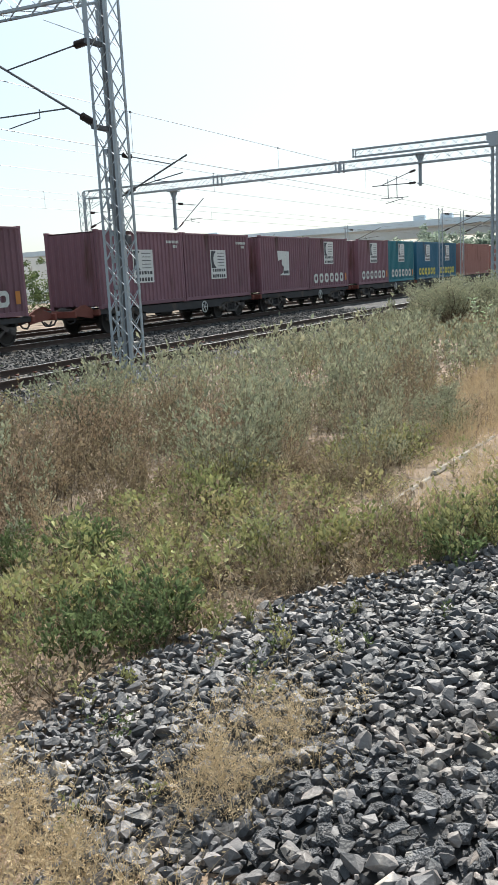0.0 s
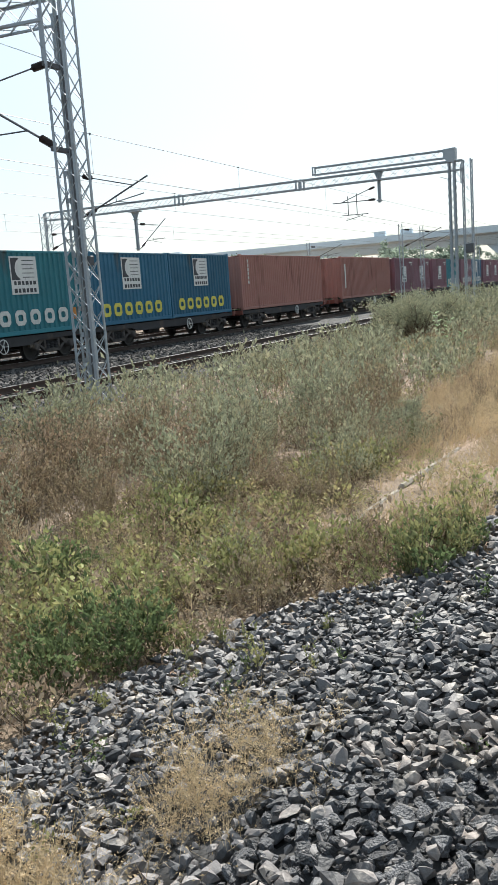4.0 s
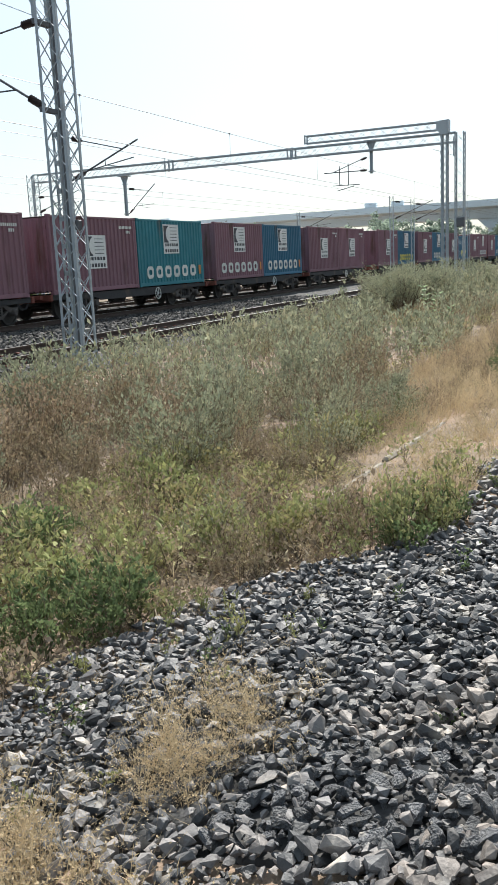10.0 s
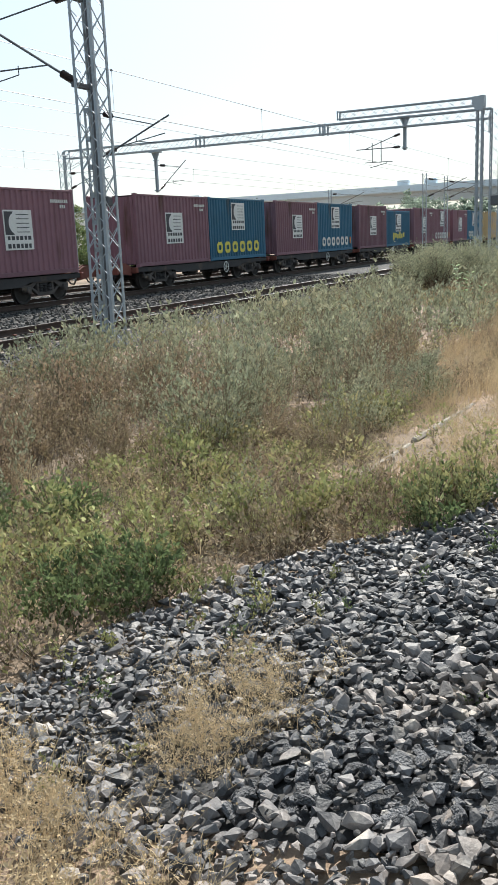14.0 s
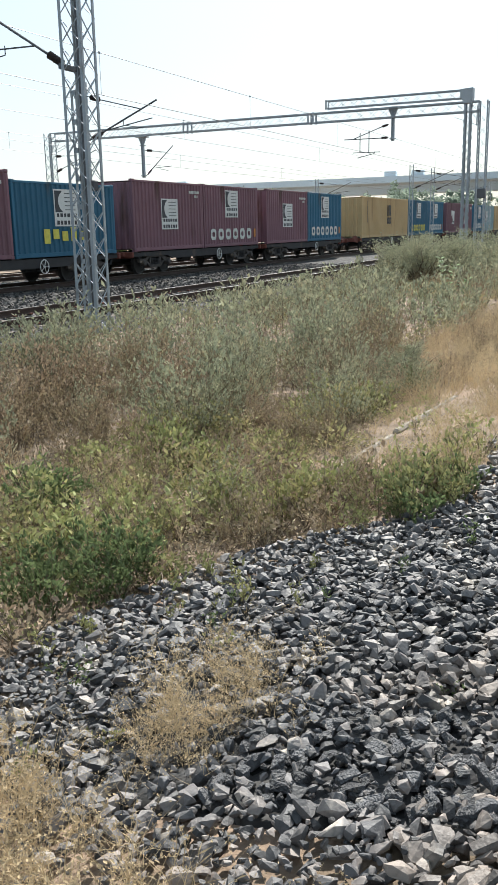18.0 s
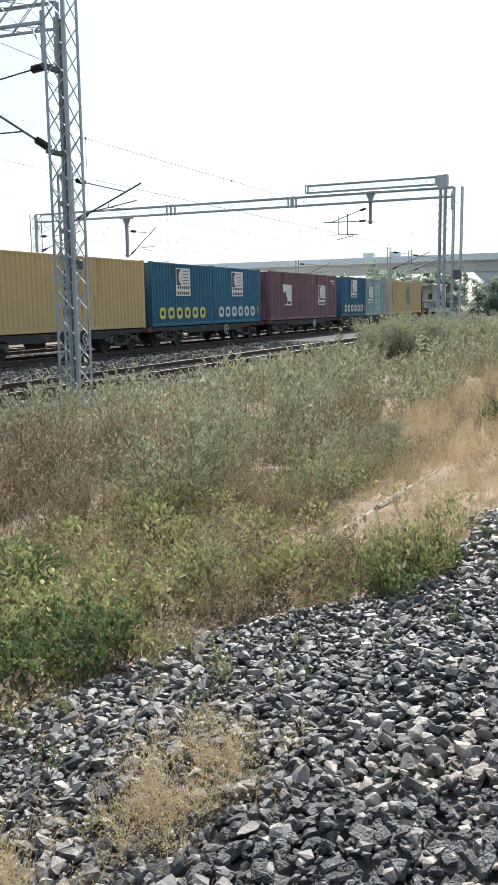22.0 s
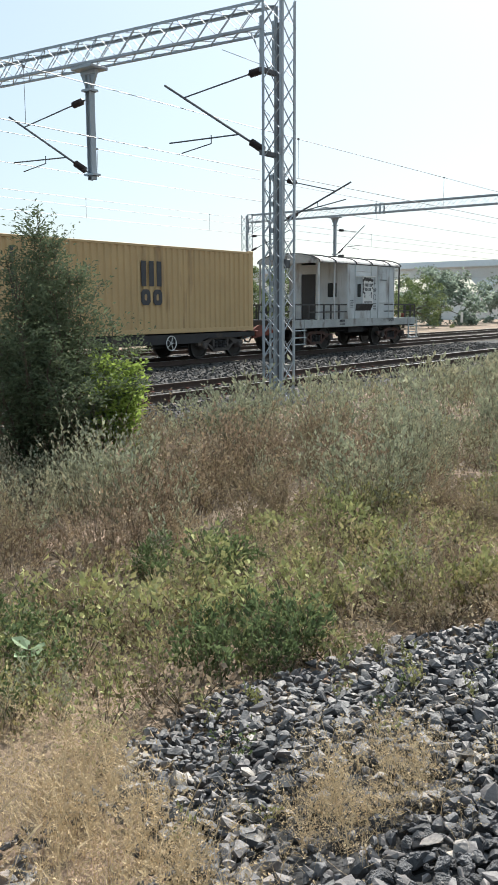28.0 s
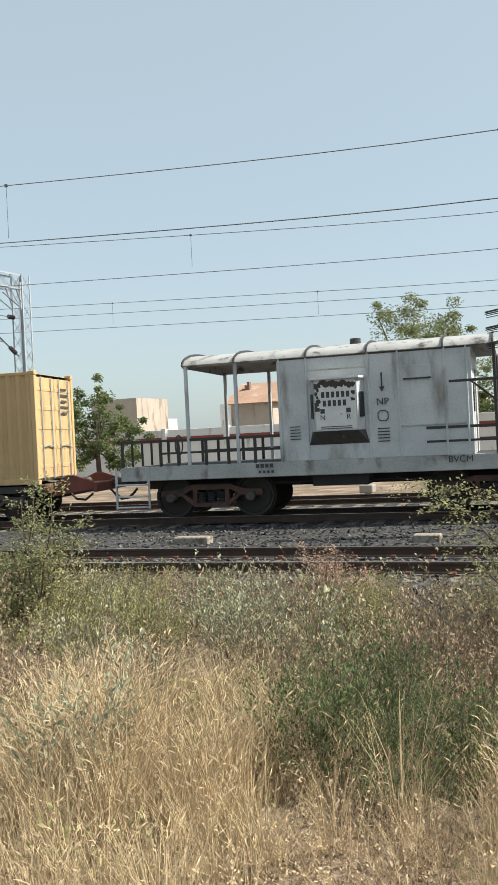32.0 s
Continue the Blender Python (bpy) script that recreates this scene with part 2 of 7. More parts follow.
RUST = (0.10, 0.045, 0.025)
DUST = (0.22, 0.17, 0.12)
M_EARTH = material("dry_earth", (0.34, 0.245, 0.18), 0.95, var=0.3, scale=1.4, fine=30, bump=0.6, depth=0.03, other=(0.15, 0.115, 0.08), other_scale=0.8, other_mid=0.46, stain=(0.13, 0.10, 0.07), stain_at=0.55, stain_scale=6)
M_SLEEPER = material("dusty_sleeper_concrete", (0.20, 0.17, 0.14), 0.9, var=0.25, scale=3, fine=30)
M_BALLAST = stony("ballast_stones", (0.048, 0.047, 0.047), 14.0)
M_STONE = material("crushed_basalt", (0.098, 0.098, 0.103), 0.55, var=0.4, scale=14, fine=90, bump=0.6, depth=0.006, island=0.6, stain=(0.34, 0.30, 0.255), stain_at=0.58, stain_scale=7, other=(0.235, 0.19, 0.155), other_scale=1.3, other_mid=0.60)
M_STONE_PART = material("crushed_basalt_stone", (0.098, 0.098, 0.103), 0.55, var=0.35, scale=1.2, fine=6, bump=0.6, depth=0.1, rnd=0.5, stain=(0.32, 0.28, 0.23), stain_at=0.60, stain_scale=0.9)
M_CHIP = material("dull_ballast_stone", (0.064, 0.063, 0.063), 0.9, var=0.35, scale=14, fine=90, bump=0.4, depth=0.006, island=0.6, other=(0.15, 0.13, 0.11), other_scale=3.0, other_mid=0.66)
M_STEEL = material("galvanised_steel", (0.34, 0.38, 0.415), 0.55, 0.25, var=0.15, scale=1.2, fine=30, bump=0.1, stain=(0.20, 0.20, 0.19), stain_at=0.62)
M_STEEL_DARK = material("weathered_dark_steel", (0.10, 0.105, 0.115), 0.6, 0.2, var=0.2, stain=RUST, stain_at=0.66)
M_CONCRETE = material("weathered_concrete", (0.26, 0.243, 0.215), 0.9, var=0.2, scale=1.5, fine=35, bump=0.3, stain=(0.22, 0.19, 0.16), stain_at=0.6)
M_RAIL = material("rusty_rail_side", (0.068, 0.045, 0.036), 0.8, 0.1, var=0.25, scale=4, fine=50)
M_RAIL_TOP = material("polished_rail_head", (0.50, 0.48, 0.46), 0.28, 0.9, var=0.1)
M_INSUL = material("brown_porcelain", (0.055, 0.045, 0.045), 0.25, var=0.1)
M_WIRE = material("weathered_copper_wire", (0.17, 0.17, 0.175), 0.5, 0.4, var=0.1)
M_BOGIE = material("dusty_cast_steel", (0.085, 0.072, 0.065), 0.85, 0.0, var=0.25, scale=5, stain=DUST, stain_at=0.62, stain_scale=3)
M_WHEEL = material("worn_wheel_steel", (0.05, 0.044, 0.04), 0.6, 0.4, var=0.2, scale=6)
M_UNDER = material("grimy_black_underframe", (0.045, 0.042, 0.042), 0.85, var=0.25, stain=(0.10, 0.075, 0.06), stain_at=0.6)
M_REDOX = material("red_oxide_steel", (0.17, 0.055, 0.04), 0.8, var=0.25, stain=RUST, stain_at=0.55, rnd=0.1)
M_WHITE = material("chalky_white_paint", (0.66, 0.65, 0.62), 0.7, var=0.12, scale=5, stain=(0.30, 0.27, 0.24), stain_at=0.66, stain_scale=5)
M_PANELINK = material("dark_printed_shape", (0.06, 0.06, 0.065), 0.7, var=0.2, scale=8)
M_LETTER_W = material("worn_white_lettering", (0.58, 0.58, 0.54), 0.7, var=0.2, scale=7)
M_LETTER_Y = material("worn_yellow_lettering", (0.62, 0.55, 0.10), 0.7, var=0.2, scale=7)
M_ORANGE = material("faded_orange_plate", (0.50, 0.20, 0.05), 0.7, var=0.2)
M_VAN = material("dirty_white_van_paint", (0.50, 0.52, 0.525), 0.55, var=0.2, scale=1.6, fine=25, bump=0.06, stain=(0.26, 0.24, 0.22), stain_at=0.55, stain_scale=2.2, streak=4.0)
M_VANGRIME = material("grimy_van_beam_paint", (0.38, 0.385, 0.37), 0.7, var=0.3, scale=1.8, fine=25, stain=(0.16, 0.13, 0.11), stain_at=0.57, stain_scale=2.6, streak=2.0)
M_VANROOF = material("patchy_white_roof", (0.37, 0.37, 0.36), 0.65, var=0.18, scale=2, stain=(0.09, 0.08, 0.075), stain_at=0.55, stain_scale=3.2)
M_VANDARK = material("dark_grey_trim", (0.045, 0.043, 0.042), 0.6, var=0.2, stain=RUST, stain_at=0.66)
M_SOOT = material("dark_soot", (0.065, 0.060, 0.056), 0.9, var=0.3, scale=6, stain=(0.28, 0.26, 0.24), stain_at=0.66, stain_scale=5)
M_GLASS = material("dark_window", (0.02, 0.022, 0.025), 0.12, var=0.1)
M_WALLWHITE = material("whitewashed_wall", (0.80, 0.79, 0.76), 0.9, var=0.12, scale=0.5, fine=9, stain=(0.35, 0.31, 0.27), stain_at=0.6, streak=3)
M_WALLRED = material("dull_red_band", (0.28, 0.08, 0.06), 0.85, var=0.2)
M_PLASTER = material("stained_plaster", (0.42, 0.36, 0.30), 0.9, var=0.2, scale=0.6, fine=8, stain=(0.16, 0.13, 0.11), stain_at=0.58, streak=4)
M_BRICKHOUSE = material("brown_house_wall", (0.20, 0.125, 0.10), 0.9, var=0.2, scale=0.6, fine=10)
M_TILE = material("rusty_sheet_roof", (0.38, 0.24, 0.17), 0.85, var=0.3, scale=0.7, fine=10, stain=(0.45, 0.36, 0.28), stain_at=0.55)
# viaduct concrete: distance haze is put into its pale, bluish base colour
M_VIADUCT = material("haze_paled_viaduct_concrete", (0.66, 0.73, 0.78), 0.9, var=0.08, scale=0.1, fine=2)
BARK = material("grey_brown_bark", (0.11, 0.085, 0.065), 0.95, var=0.3, scale=6, fine=40, bump=0.6, depth=0.01)
LEAF_TREE = material("tree_leaves", (0.13, 0.175, 0.075), 0.6, var=0.25, scale=0.5, fine=4, bump=0, island=0.4, see=0.36, other=(0.19, 0.215, 0.09), other_scale=0.4)
LEAF_FEATHER = material("feathery_pale_leaves", (0.21, 0.235, 0.12), 0.7, var=0.25, scale=0.5, fine=4, bump=0, island=0.5, see=0.5)
# leaves of the farthest trees, lightened and greyed in colour to stand for haze
LEAF_HAZE = material("haze_tinted_far_leaves", (0.24, 0.29, 0.23), 0.8, var=0.2, scale=0.3, fine=2, bump=0, island=0.4, see=0.5)
LEAF_DARK = material("dark_bush_leaves", (0.125, 0.155, 0.09), 0.6, var=0.25, scale=1.5, fine=8, bump=0, island=0.35, see=0.35)
LEAF_BRIGHT = material("bright_creeper_leaves", (0.27, 0.35, 0.085), 0.55, var=0.2, scale=2, fine=9, bump=0, island=0.4, see=0.45)
LEAF_WEED = material("grey_green_weed_leaves", (0.335, 0.35, 0.24), 0.8, var=0.62, scale=4.5, fine=15, bump=0, island=0.28, see=0.2, other=(0.40, 0.345, 0.235), other_scale=0.7, other_mid=0.60)
LEAF_BROWN = material("dried_weed_seed_heads", (0.385, 0.288, 0.205), 0.85, var=0.5, scale=4.5, fine=15, bump=0, island=0.3, see=0.16, other=(0.28, 0.255, 0.15), other_scale=0.5)
LEAF_LOW = material("yellow_green_ground_leaves", (0.34, 0.36, 0.155), 0.7, var=0.58, scale=4.5, fine=15, bump=0, island=0.28, see=0.2, other=(0.44, 0.36, 0.20), other_scale=0.9, other_mid=0.52)
LEAF_SPROUT = material("yellow_green_herb_leaves", (0.25, 0.262, 0.12), 0.65, var=0.45, scale=4.5, fine=15, bump=0, island=0.28, see=0.25, other=(0.40, 0.36, 0.17), other_scale=1.2, other_mid=0.5)
LEAF_GREEN = material("fresh_green_herb_leaves", (0.128, 0.168, 0.076), 0.6, var=0.25, scale=2, fine=9, bump=0, island=0.45, see=0.4)
LEAF_PALE = material("pale_waxy_leaves", (0.34, 0.44, 0.27), 0.5, var=0.12, scale=6, fine=20, bump=0, island=0.3, see=0.3)
STRAW = material("dry_straw", (0.505, 0.40, 0.255), 0.9, var=0.3, scale=0.9, fine=7, bump=0, island=0.2, see=0.25, other=(0.48, 0.375, 0.235), other_scale=0.6)
STEM = material("weed_stems", (0.15, 0.115, 0.08), 0.85, var=0.25, scale=1, fine=8, bump=0, island=0.4)
LEAF_THORN = material("light_thorn_bush_leaves", (0.255, 0.27, 0.14), 0.75, var=0.35, scale=1.5, fine=8, bump=0, island=0.3, see=0.4, other=(0.36, 0.32, 0.17), other_scale=1.0, other_mid=0.58)
LEAF_DEAD = material("dead_reddish_twigs", (0.50, 0.355, 0.265), 0.9, var=0.25, scale=2, fine=9, bump=0, island=0.55, see=0.25)

# ---- ground ----
GY = [-6, -0.3, 2.4, 6, 10.4, 11.7, 29, 31]
GZ = [0.5, 0.5, 0.0, -0.3, -0.3, -0.24, -0.24, -0.4]


def ground_z(x, y):
    """Height of the ground: a stone bank under the camera, a low meadow, the railway's formation, flat land behind."""
    return float(np.interp(y, GY, GZ))


def bumpy(x, y):
    k = 0.25 if y < 2.2 else 1.0 if y < 10.5 else (0.15 if y < 30 else 0.6)
    return ground_z(x, y) + k * 0.05 * noise.noise(Vector((x * 0.8, y * 0.8, 3.1))) + k * 0.02 * noise.noise(Vector((x * 3, y * 3, 7.7)))


def build_ground():
    xs = np.concatenate([[-3000, -900, -300, -120, -60], np.arange(-40, -8, 2.0), np.arange(-8, 16, 0.3), np.arange(16, 60, 1.5), np.arange(60, 200, 10), [250, 400, 900, 3000]])
    ys = np.concatenate([[-3000, -900, -300, -100, -40, -20, -10, -6, -3], np.arange(-1.5, 12, 0.25), np.arange(12, 34, 1.0), np.arange(34, 100, 8), [120, 200, 400, 900, 3000]])
    verts = [(x, y, bumpy(x, y)) for y in ys for x in xs]
    w = len(xs)
    quads = [(j * w + i, j * w + i + 1, (j + 1) * w + i + 1, (j + 1) * w + i) for j in range(len(ys) - 1) for i in range(w - 1)]
    ob = new("ground", quick_mesh("ground", verts, quads, [M_EARTH]))
    ob.data.shade_smooth()
    tagged(ob, "dry sandy earth meadow beside the railway", "ground", kind="structure")


build_ground()


def build_beds():
    """The stone beds of the three tracks: crowned strips with sloping shoulders."""
    for k, yc in enumerate(TRACK_Y):
        prof = [(-2.9, -0.222), (-1.75, -0.205), (1.75, -0.205), (2.9, -0.222)]
        if k == 0:
            prof = [(-3.3, -0.33), (-1.65, -0.205), (1.65, -0.205), (2.6, -0.222), (4.6, -0.215)]
        xs = np.arange(-70, 330, 1.0)
        v = [(x, yc + a + bend(x), b + 0.012 * noise.noise(Vector((x * 2, a * 2, k)))) for a, b in prof for x in xs]
        w = len(xs)
        q = [(j * w + i, j * w + i + 1, (j + 1) * w + i + 1, (j + 1) * w + i) for j in range(len(prof) - 1) for i in range(w - 1)]
        ob = new("ballast_bed", quick_mesh("ballast_bed", v, q, [M_BALLAST]))
        tagged(ob, "grey crushed-stone ballast bed under the track", "ballast", kind="structure")


build_beds()

RAIL_PROFILE = [(-0.07, -0.16), (0.07, -0.16), (0.07, -0.145), (0.012, -0.125), (0.012, -0.045), (0.036, -0.035), (0.036, -0.004), (0.03, 0.0),
                (-0.03, 0.0), (-0.036, -0.004), (-0.036, -0.035), (-0.012, -0.045), (-0.012, -0.125), (-0.07, -0.145)]


def sweep(outline):
    """An outline drawn out along the curve of the tracks."""
    g = Geo()
    xs = [*np.arange(-70.0, 8.1, 2.0), 60.0, 330.0]
    n = len(outline)
    for x in xs:
        g.v += [(x, a + bend(x), b) for a, b in outline]
    for i in range(len(xs) - 1):
        g.f += [(i * n + k, (i + 1) * n + k, (i + 1) * n + (k + 1) % n, i * n + (k + 1) % n) for k in range(n)]
    g.f += [tuple(range(n)), tuple(range((len(xs) - 1) * n, len(xs) * n))[::-1]]
    return g


def build_tracks():
    made = []
    for k, yc in enumerate(TRACK_Y):
        tr = thing("railway_track", ("rusty disused-looking rails on concrete sleepers in stone ballast", "busy railway track with bright rail heads, carrying the goods train",
                                     "far railway track on concrete sleepers")[k], "railway track", pose(0, yc, 0), kind="structure")
        for side in (-0.838, 0.838):
            rail = part("rail", sweep([(a + side, b) for a, b in RAIL_PROFILE]), M_RAIL, tr, "rusty steel rail")
            part("rail_head", sweep([(side - 0.025, 0.0), (side - 0.025, 0.003), (side + 0.025, 0.003), (side + 0.025, 0.0)]), M_RAIL_TOP, rail, "rail head worn bright")
        made.append(tr)
    return made


TRACKS = build_tracks()


# ---- overhead line ----
def lattice(root, p, q, wx, wy, step, leg=0.06, thin=0.022, names=("leg", "lacing"), split=False):
    """A lattice of four angle bars and crossed lacing between two points; wx, wy: its width along two cross directions."""
    p, q = Vector(p), Vector(q)
    d = (q - p).normalized()
    a = Vector((1, 0, 0)) if abs(d.x) < 0.7 else Vector((0, 1, 0))
    a = (a - d * a.dot(d)).normalized()
    b = d.cross(a)
    L = (q - p).length
    corners = [(-1, -1), (1, -1), (1, 1), (-1, 1)]
    for s, t in corners:
        o = a * (s * wx / 2) + b * (t * wy / 2)
        g = Geo()
        g.bar(p + o - a * s * leg / 2, q + o - a * s * leg / 2, leg, 0.012, up=b)
        g.bar(p + o - b * t * leg / 2, q + o - b * t * leg / 2, leg, 0.012, up=a)
        part(names[0], g, M_STEEL, root)
    n = max(1, round(L / step))
    for k in range(4):
        (s0, t0), (s1, t1) = corners[k], corners[(k + 1) % 4]
        g = Geo()
        for i in range(n):
            u0, u1 = p + d * (L * i / n), p + d * (L * (i + 1) / n)
            o0, o1 = a * (s0 * wx / 2) + b * (t0 * wy / 2), a * (s1 * wx / 2) + b * (t1 * wy / 2)
            g.bar(u0 + o0, u1 + o1, thin, 0.01)
            if split:
                part(names[1] + "_bar", Geo().bar(u0 + o0, u1 + o1, thin, 0.01), M_STEEL, root)
                part(names[1] + "_bar", Geo().bar(u0 + o1, u1 + o0, thin, 0.01), M_STEEL, root)
            else:
                g.bar(u0 + o1, u1 + o0, thin, 0.01)
        if not split:
            part(names[1], g, M_STEEL, root)["kind"] = "stuff"


def insulator(root, p, q):
    """A ribbed porcelain insulator between two points, built along its own axis."""
    p, q = Vector(p), Vector(q)
    L = (q - p).length
    prof = [(0.02, 0)]
    for i in range(7):
        z = 0.05 + (L - 0.1) * i / 7
        prof += [(0.045, z), (0.085, z + 0.02), (0.045, z + 0.04)]
    prof += [(0.03, L - 0.03), (0.02, L)]
    g = Geo().lathe(prof, 10, "z")
    m = Matrix.Translation(p) @ (q - p).to_track_quat("Z", "Y").to_matrix().to_4x4()
    part("insulator", g, M_INSUL, root, "dark ribbed porcelain insulator", smooth=True, at=root.matrix_basis.inverted() @ m)


def cantilever(root, foot_lo, foot_hi, reach, slope=0.0):
    """A swivelling bracket: stay tube, slanted tube, insulators, registration arm; reach: signed metres along y. World places."""
    inv = root.matrix_basis.inverted()
    lo, hi = Vector(foot_lo), Vector(foot_hi)
    tip = Vector((lo.x, lo.y + reach, lo.z + slope * abs(reach) if slope else hi.z + 0.15))
    di, dj = (tip - lo).normalized(), (Vector((tip.x, tip.y - reach * 0.12, tip.z - 0.12)) - hi).normalized()
    a0, a1 = lo + di * 0.12, lo + di * 0.62
    b0, b1 = hi + dj * 0.12, hi + dj * 0.55
    insulator(root, a0, a1)
    insulator(root, b0, b1)
    g = Geo()
    g.tube(inv @ lo, inv @ a0, 0.02, 6)
    g.tube(inv @ a1, inv @ (tip + di * 0.35), 0.027, 8)
    part("bracket_tube", g, M_STEEL_DARK, root)
    g = Geo()
    end = lo + di * ((tip - lo).length * 0.9)
    g.tube(inv @ hi, inv @ b0, 0.016, 6)
    g.tube(inv @ b1, inv @ end, 0.016, 6)
    part("stay_tube", g, M_STEEL_DARK, root)
    mid = lo + di * ((tip - lo).length * 0.3)
    arm = Vector((mid.x, lo.y + reach * 1.07, lo.z + 0.52))
    g = Geo()
    g.tube(inv @ mid, inv @ arm, 0.016, 6)
    low = Vector((arm.x, lo.y + reach * 0.6, lo.z + 0.38))
    g.tube(inv @ Vector((arm.x, low.y, lo.z + 0.56)), inv @ low, 0.012, 6)
    g.tube(inv @ low, inv @ Vector((arm.x, lo.y + reach * 0.93, lo.z + 0.26)), 0.012, 6)
    part("registration_arm", g, M_STEEL_DARK, root)


def twin_bracket(root, x, y, z):
    """A level bracket with a slanted stay, two upright rods and a registration arm below."""
    insulator(root, (x, y + 0.15, z), (x, y + 0.6, z))
    insulator(root, (x, y + 0.15, z + 0.68), (x, y + 0.55, z + 0.58))
    part("bracket_tube", Geo().tube((x, y + 0.6, z), (x, y + 2.7, z + 0.02), 0.03, 8), M_STEEL_DARK, root)
    part("stay_tube", Geo().tube((x, y + 0.55, z + 0.58), (x, y + 2.15, z + 0.03), 0.024, 8), M_STEEL_DARK, root)
    for off, up in ((1.26, 0.45), (1.78, 0.34)):
        part("upright_rod", Geo().tube((x, y + off, z + up), (x, y + off, z - 0.72), 0.026, 8), M_STEEL_DARK, root)
    g = Geo().tube((x, y + 0.6, z - 0.73), (x, y + 2.2, z - 0.71), 0.022, 6)
    g.tube((x, y + 1.93, z - 1.0), (x, y + 0.95, z - 0.8), 0.02, 6)
    g.tube((x, y + 0.95, z - 0.8), (x, y + 0.92, z - 0.7), 0.02, 6)
    part("registration_arm", g, M_STEEL_DARK, root)


def drop_arm(root, x, y, top, bottom):
    """A steel hanger below a portal beam."""
    inv = root.matrix_basis.inverted()
    o = inv @ Vector((x, y, 0))
    g = Geo().box((o.x, o.y, top - 0.06), (0.55, 0.7, 0.07), 0.01)
    g.box((o.x, o.y, top - 0.14), (0.12, 0.5, 0.1), 0.01)
    part("hanger_plate", g, M_STEEL, root)
    g = Geo()
    for s in (-0.07, 0.07):
        g.box((o.x, o.y + s, (top + bottom) / 2 - 0.1), (0.16, 0.02, top - bottom - 0.2), 0.004)
    g.box((o.x, o.y, (top + bottom) / 2 - 0.1), (0.02, 0.12, top - bottom - 0.2))
    for z in (bottom + 0.12, top - 0.55):
        g.box((o.x, o.y, z), (0.26, 0.3, 0.05))
    g.prism([(o.y - 0.25, top - 0.19), (o.y + 0.25, top - 0.19), (o.y + 0.08, top - 0.55), (o.y - 0.08, top - 0.55)], o.x - 0.03, o.x + 0.03, "x")
    part("hanger_post", g, M_STEEL, root)


def knee(root, p, dy, z, x):
    """Corner brace between a post and a beam."""
    for s in (-0.22, 0.22):
        part("corner_brace", Geo().bar((x + s, p, z - 0.95), (x + s, p + dy, z - 0.5), 0.06, 0.012), M_STEEL, root)
        part("corner_brace", Geo().bar((x + s, p, z - 1.0), (x + s, p, z), 0.06, 0.012), M_STEEL, root)
        part("corner_brace", Geo().bar((x + s, p + dy * 0.3, z - 0.2), (x + s, p, z - 0.75), 0.05, 0.012), M_STEEL, root)


def near_portal():
    """The portal by the meadow: two lattice posts, a lattice beam across the tracks."""
    ax, ay, bx, by = 15.6, 10.95, 14.07, 30.9
    root = thing("overhead_line_portal", "grey galvanised lattice steel portal carrying overhead wires across the tracks", "portal", pose(0, 0, 0))
    lattice(root, (ax, ay, -0.35), (ax, ay, 7.98), 0.5, 0.5, 0.52, split=True)
    part("core_post", Geo().box((ax, ay - 0.03, 3.75), (0.08, 0.10, 7.6), 0.01), M_STEEL_DARK, root, "dark inner channel post")
    g = Geo()
    for s in (-0.055, 0.055):
        g.box((ax - 0.1, ay + 0.1 + s, 2.1), (0.06, 0.02, 4.9))
    for i in range(9):
        g.box((ax - 0.12, ay + 0.1, 0.1 + i * 0.55), (0.02, 0.12, 0.1))
    part("battened_stub", g, M_STEEL, root, "battened channel inside the post")
    lattice(root, (bx, by, -0.4), (bx, by, 8.0), 0.5, 0.5, 0.55)
    lattice(root, (ax, ay + 0.25, 7.72), (bx, by - 0.25, 7.72), 0.5, 0.55, 0.55, 0.055, 0.021, ("chord", "beam_lacing"), split=True)
    for kk in (0.52, 0.56, 0.60):
        x, y = ax + (bx - ax) * kk, ay + (by - ay) * kk
        for s in (-0.25, 0.25):
            part("splice_plate", Geo().box((x + s, y, 7.72), (0.05, 0.1, 0.6)), M_STEEL, root)
        for s in (-0.29, 0.29):
            part("splice_plate", Geo().box((x, y, 7.72 + s), (0.55, 0.1, 0.04)), M_STEEL, root)
    knee(root, ay + 0.3, 1.0, 7.7, ax)
    knee(root, by - 0.3, -1.0, 7.7, bx)
    drop_arm(root, 15.2, 16.15, 7.45, 4.85)
    cantilever(root, (ax, ay + 0.25, 5.0), (ax, ay + 0.25, 6.72), 2.62, 0.615)
    cantilever(root, (15.2, 16.25, 5.02), (15.2, 16.25, 6.72), 2.62, 0.57)
    cantilever(root, (bx, by - 0.25, 5.0), (bx, by - 0.25, 6.5), -3.7)
    part("relay_box", Geo().box((ax + 0.1, ay - 0.12, 2.72), (0.14, 0.14, 0.2), 0.02), M_STEEL_DARK, root, "small black box on the post")
    for z in (5.0, 6.65):
        part("bracket_clamp", Geo().box((ax, ay + 0.28, z), (0.5, 0.1, 0.1), 0.01), M_STEEL_DARK, root)
    return root


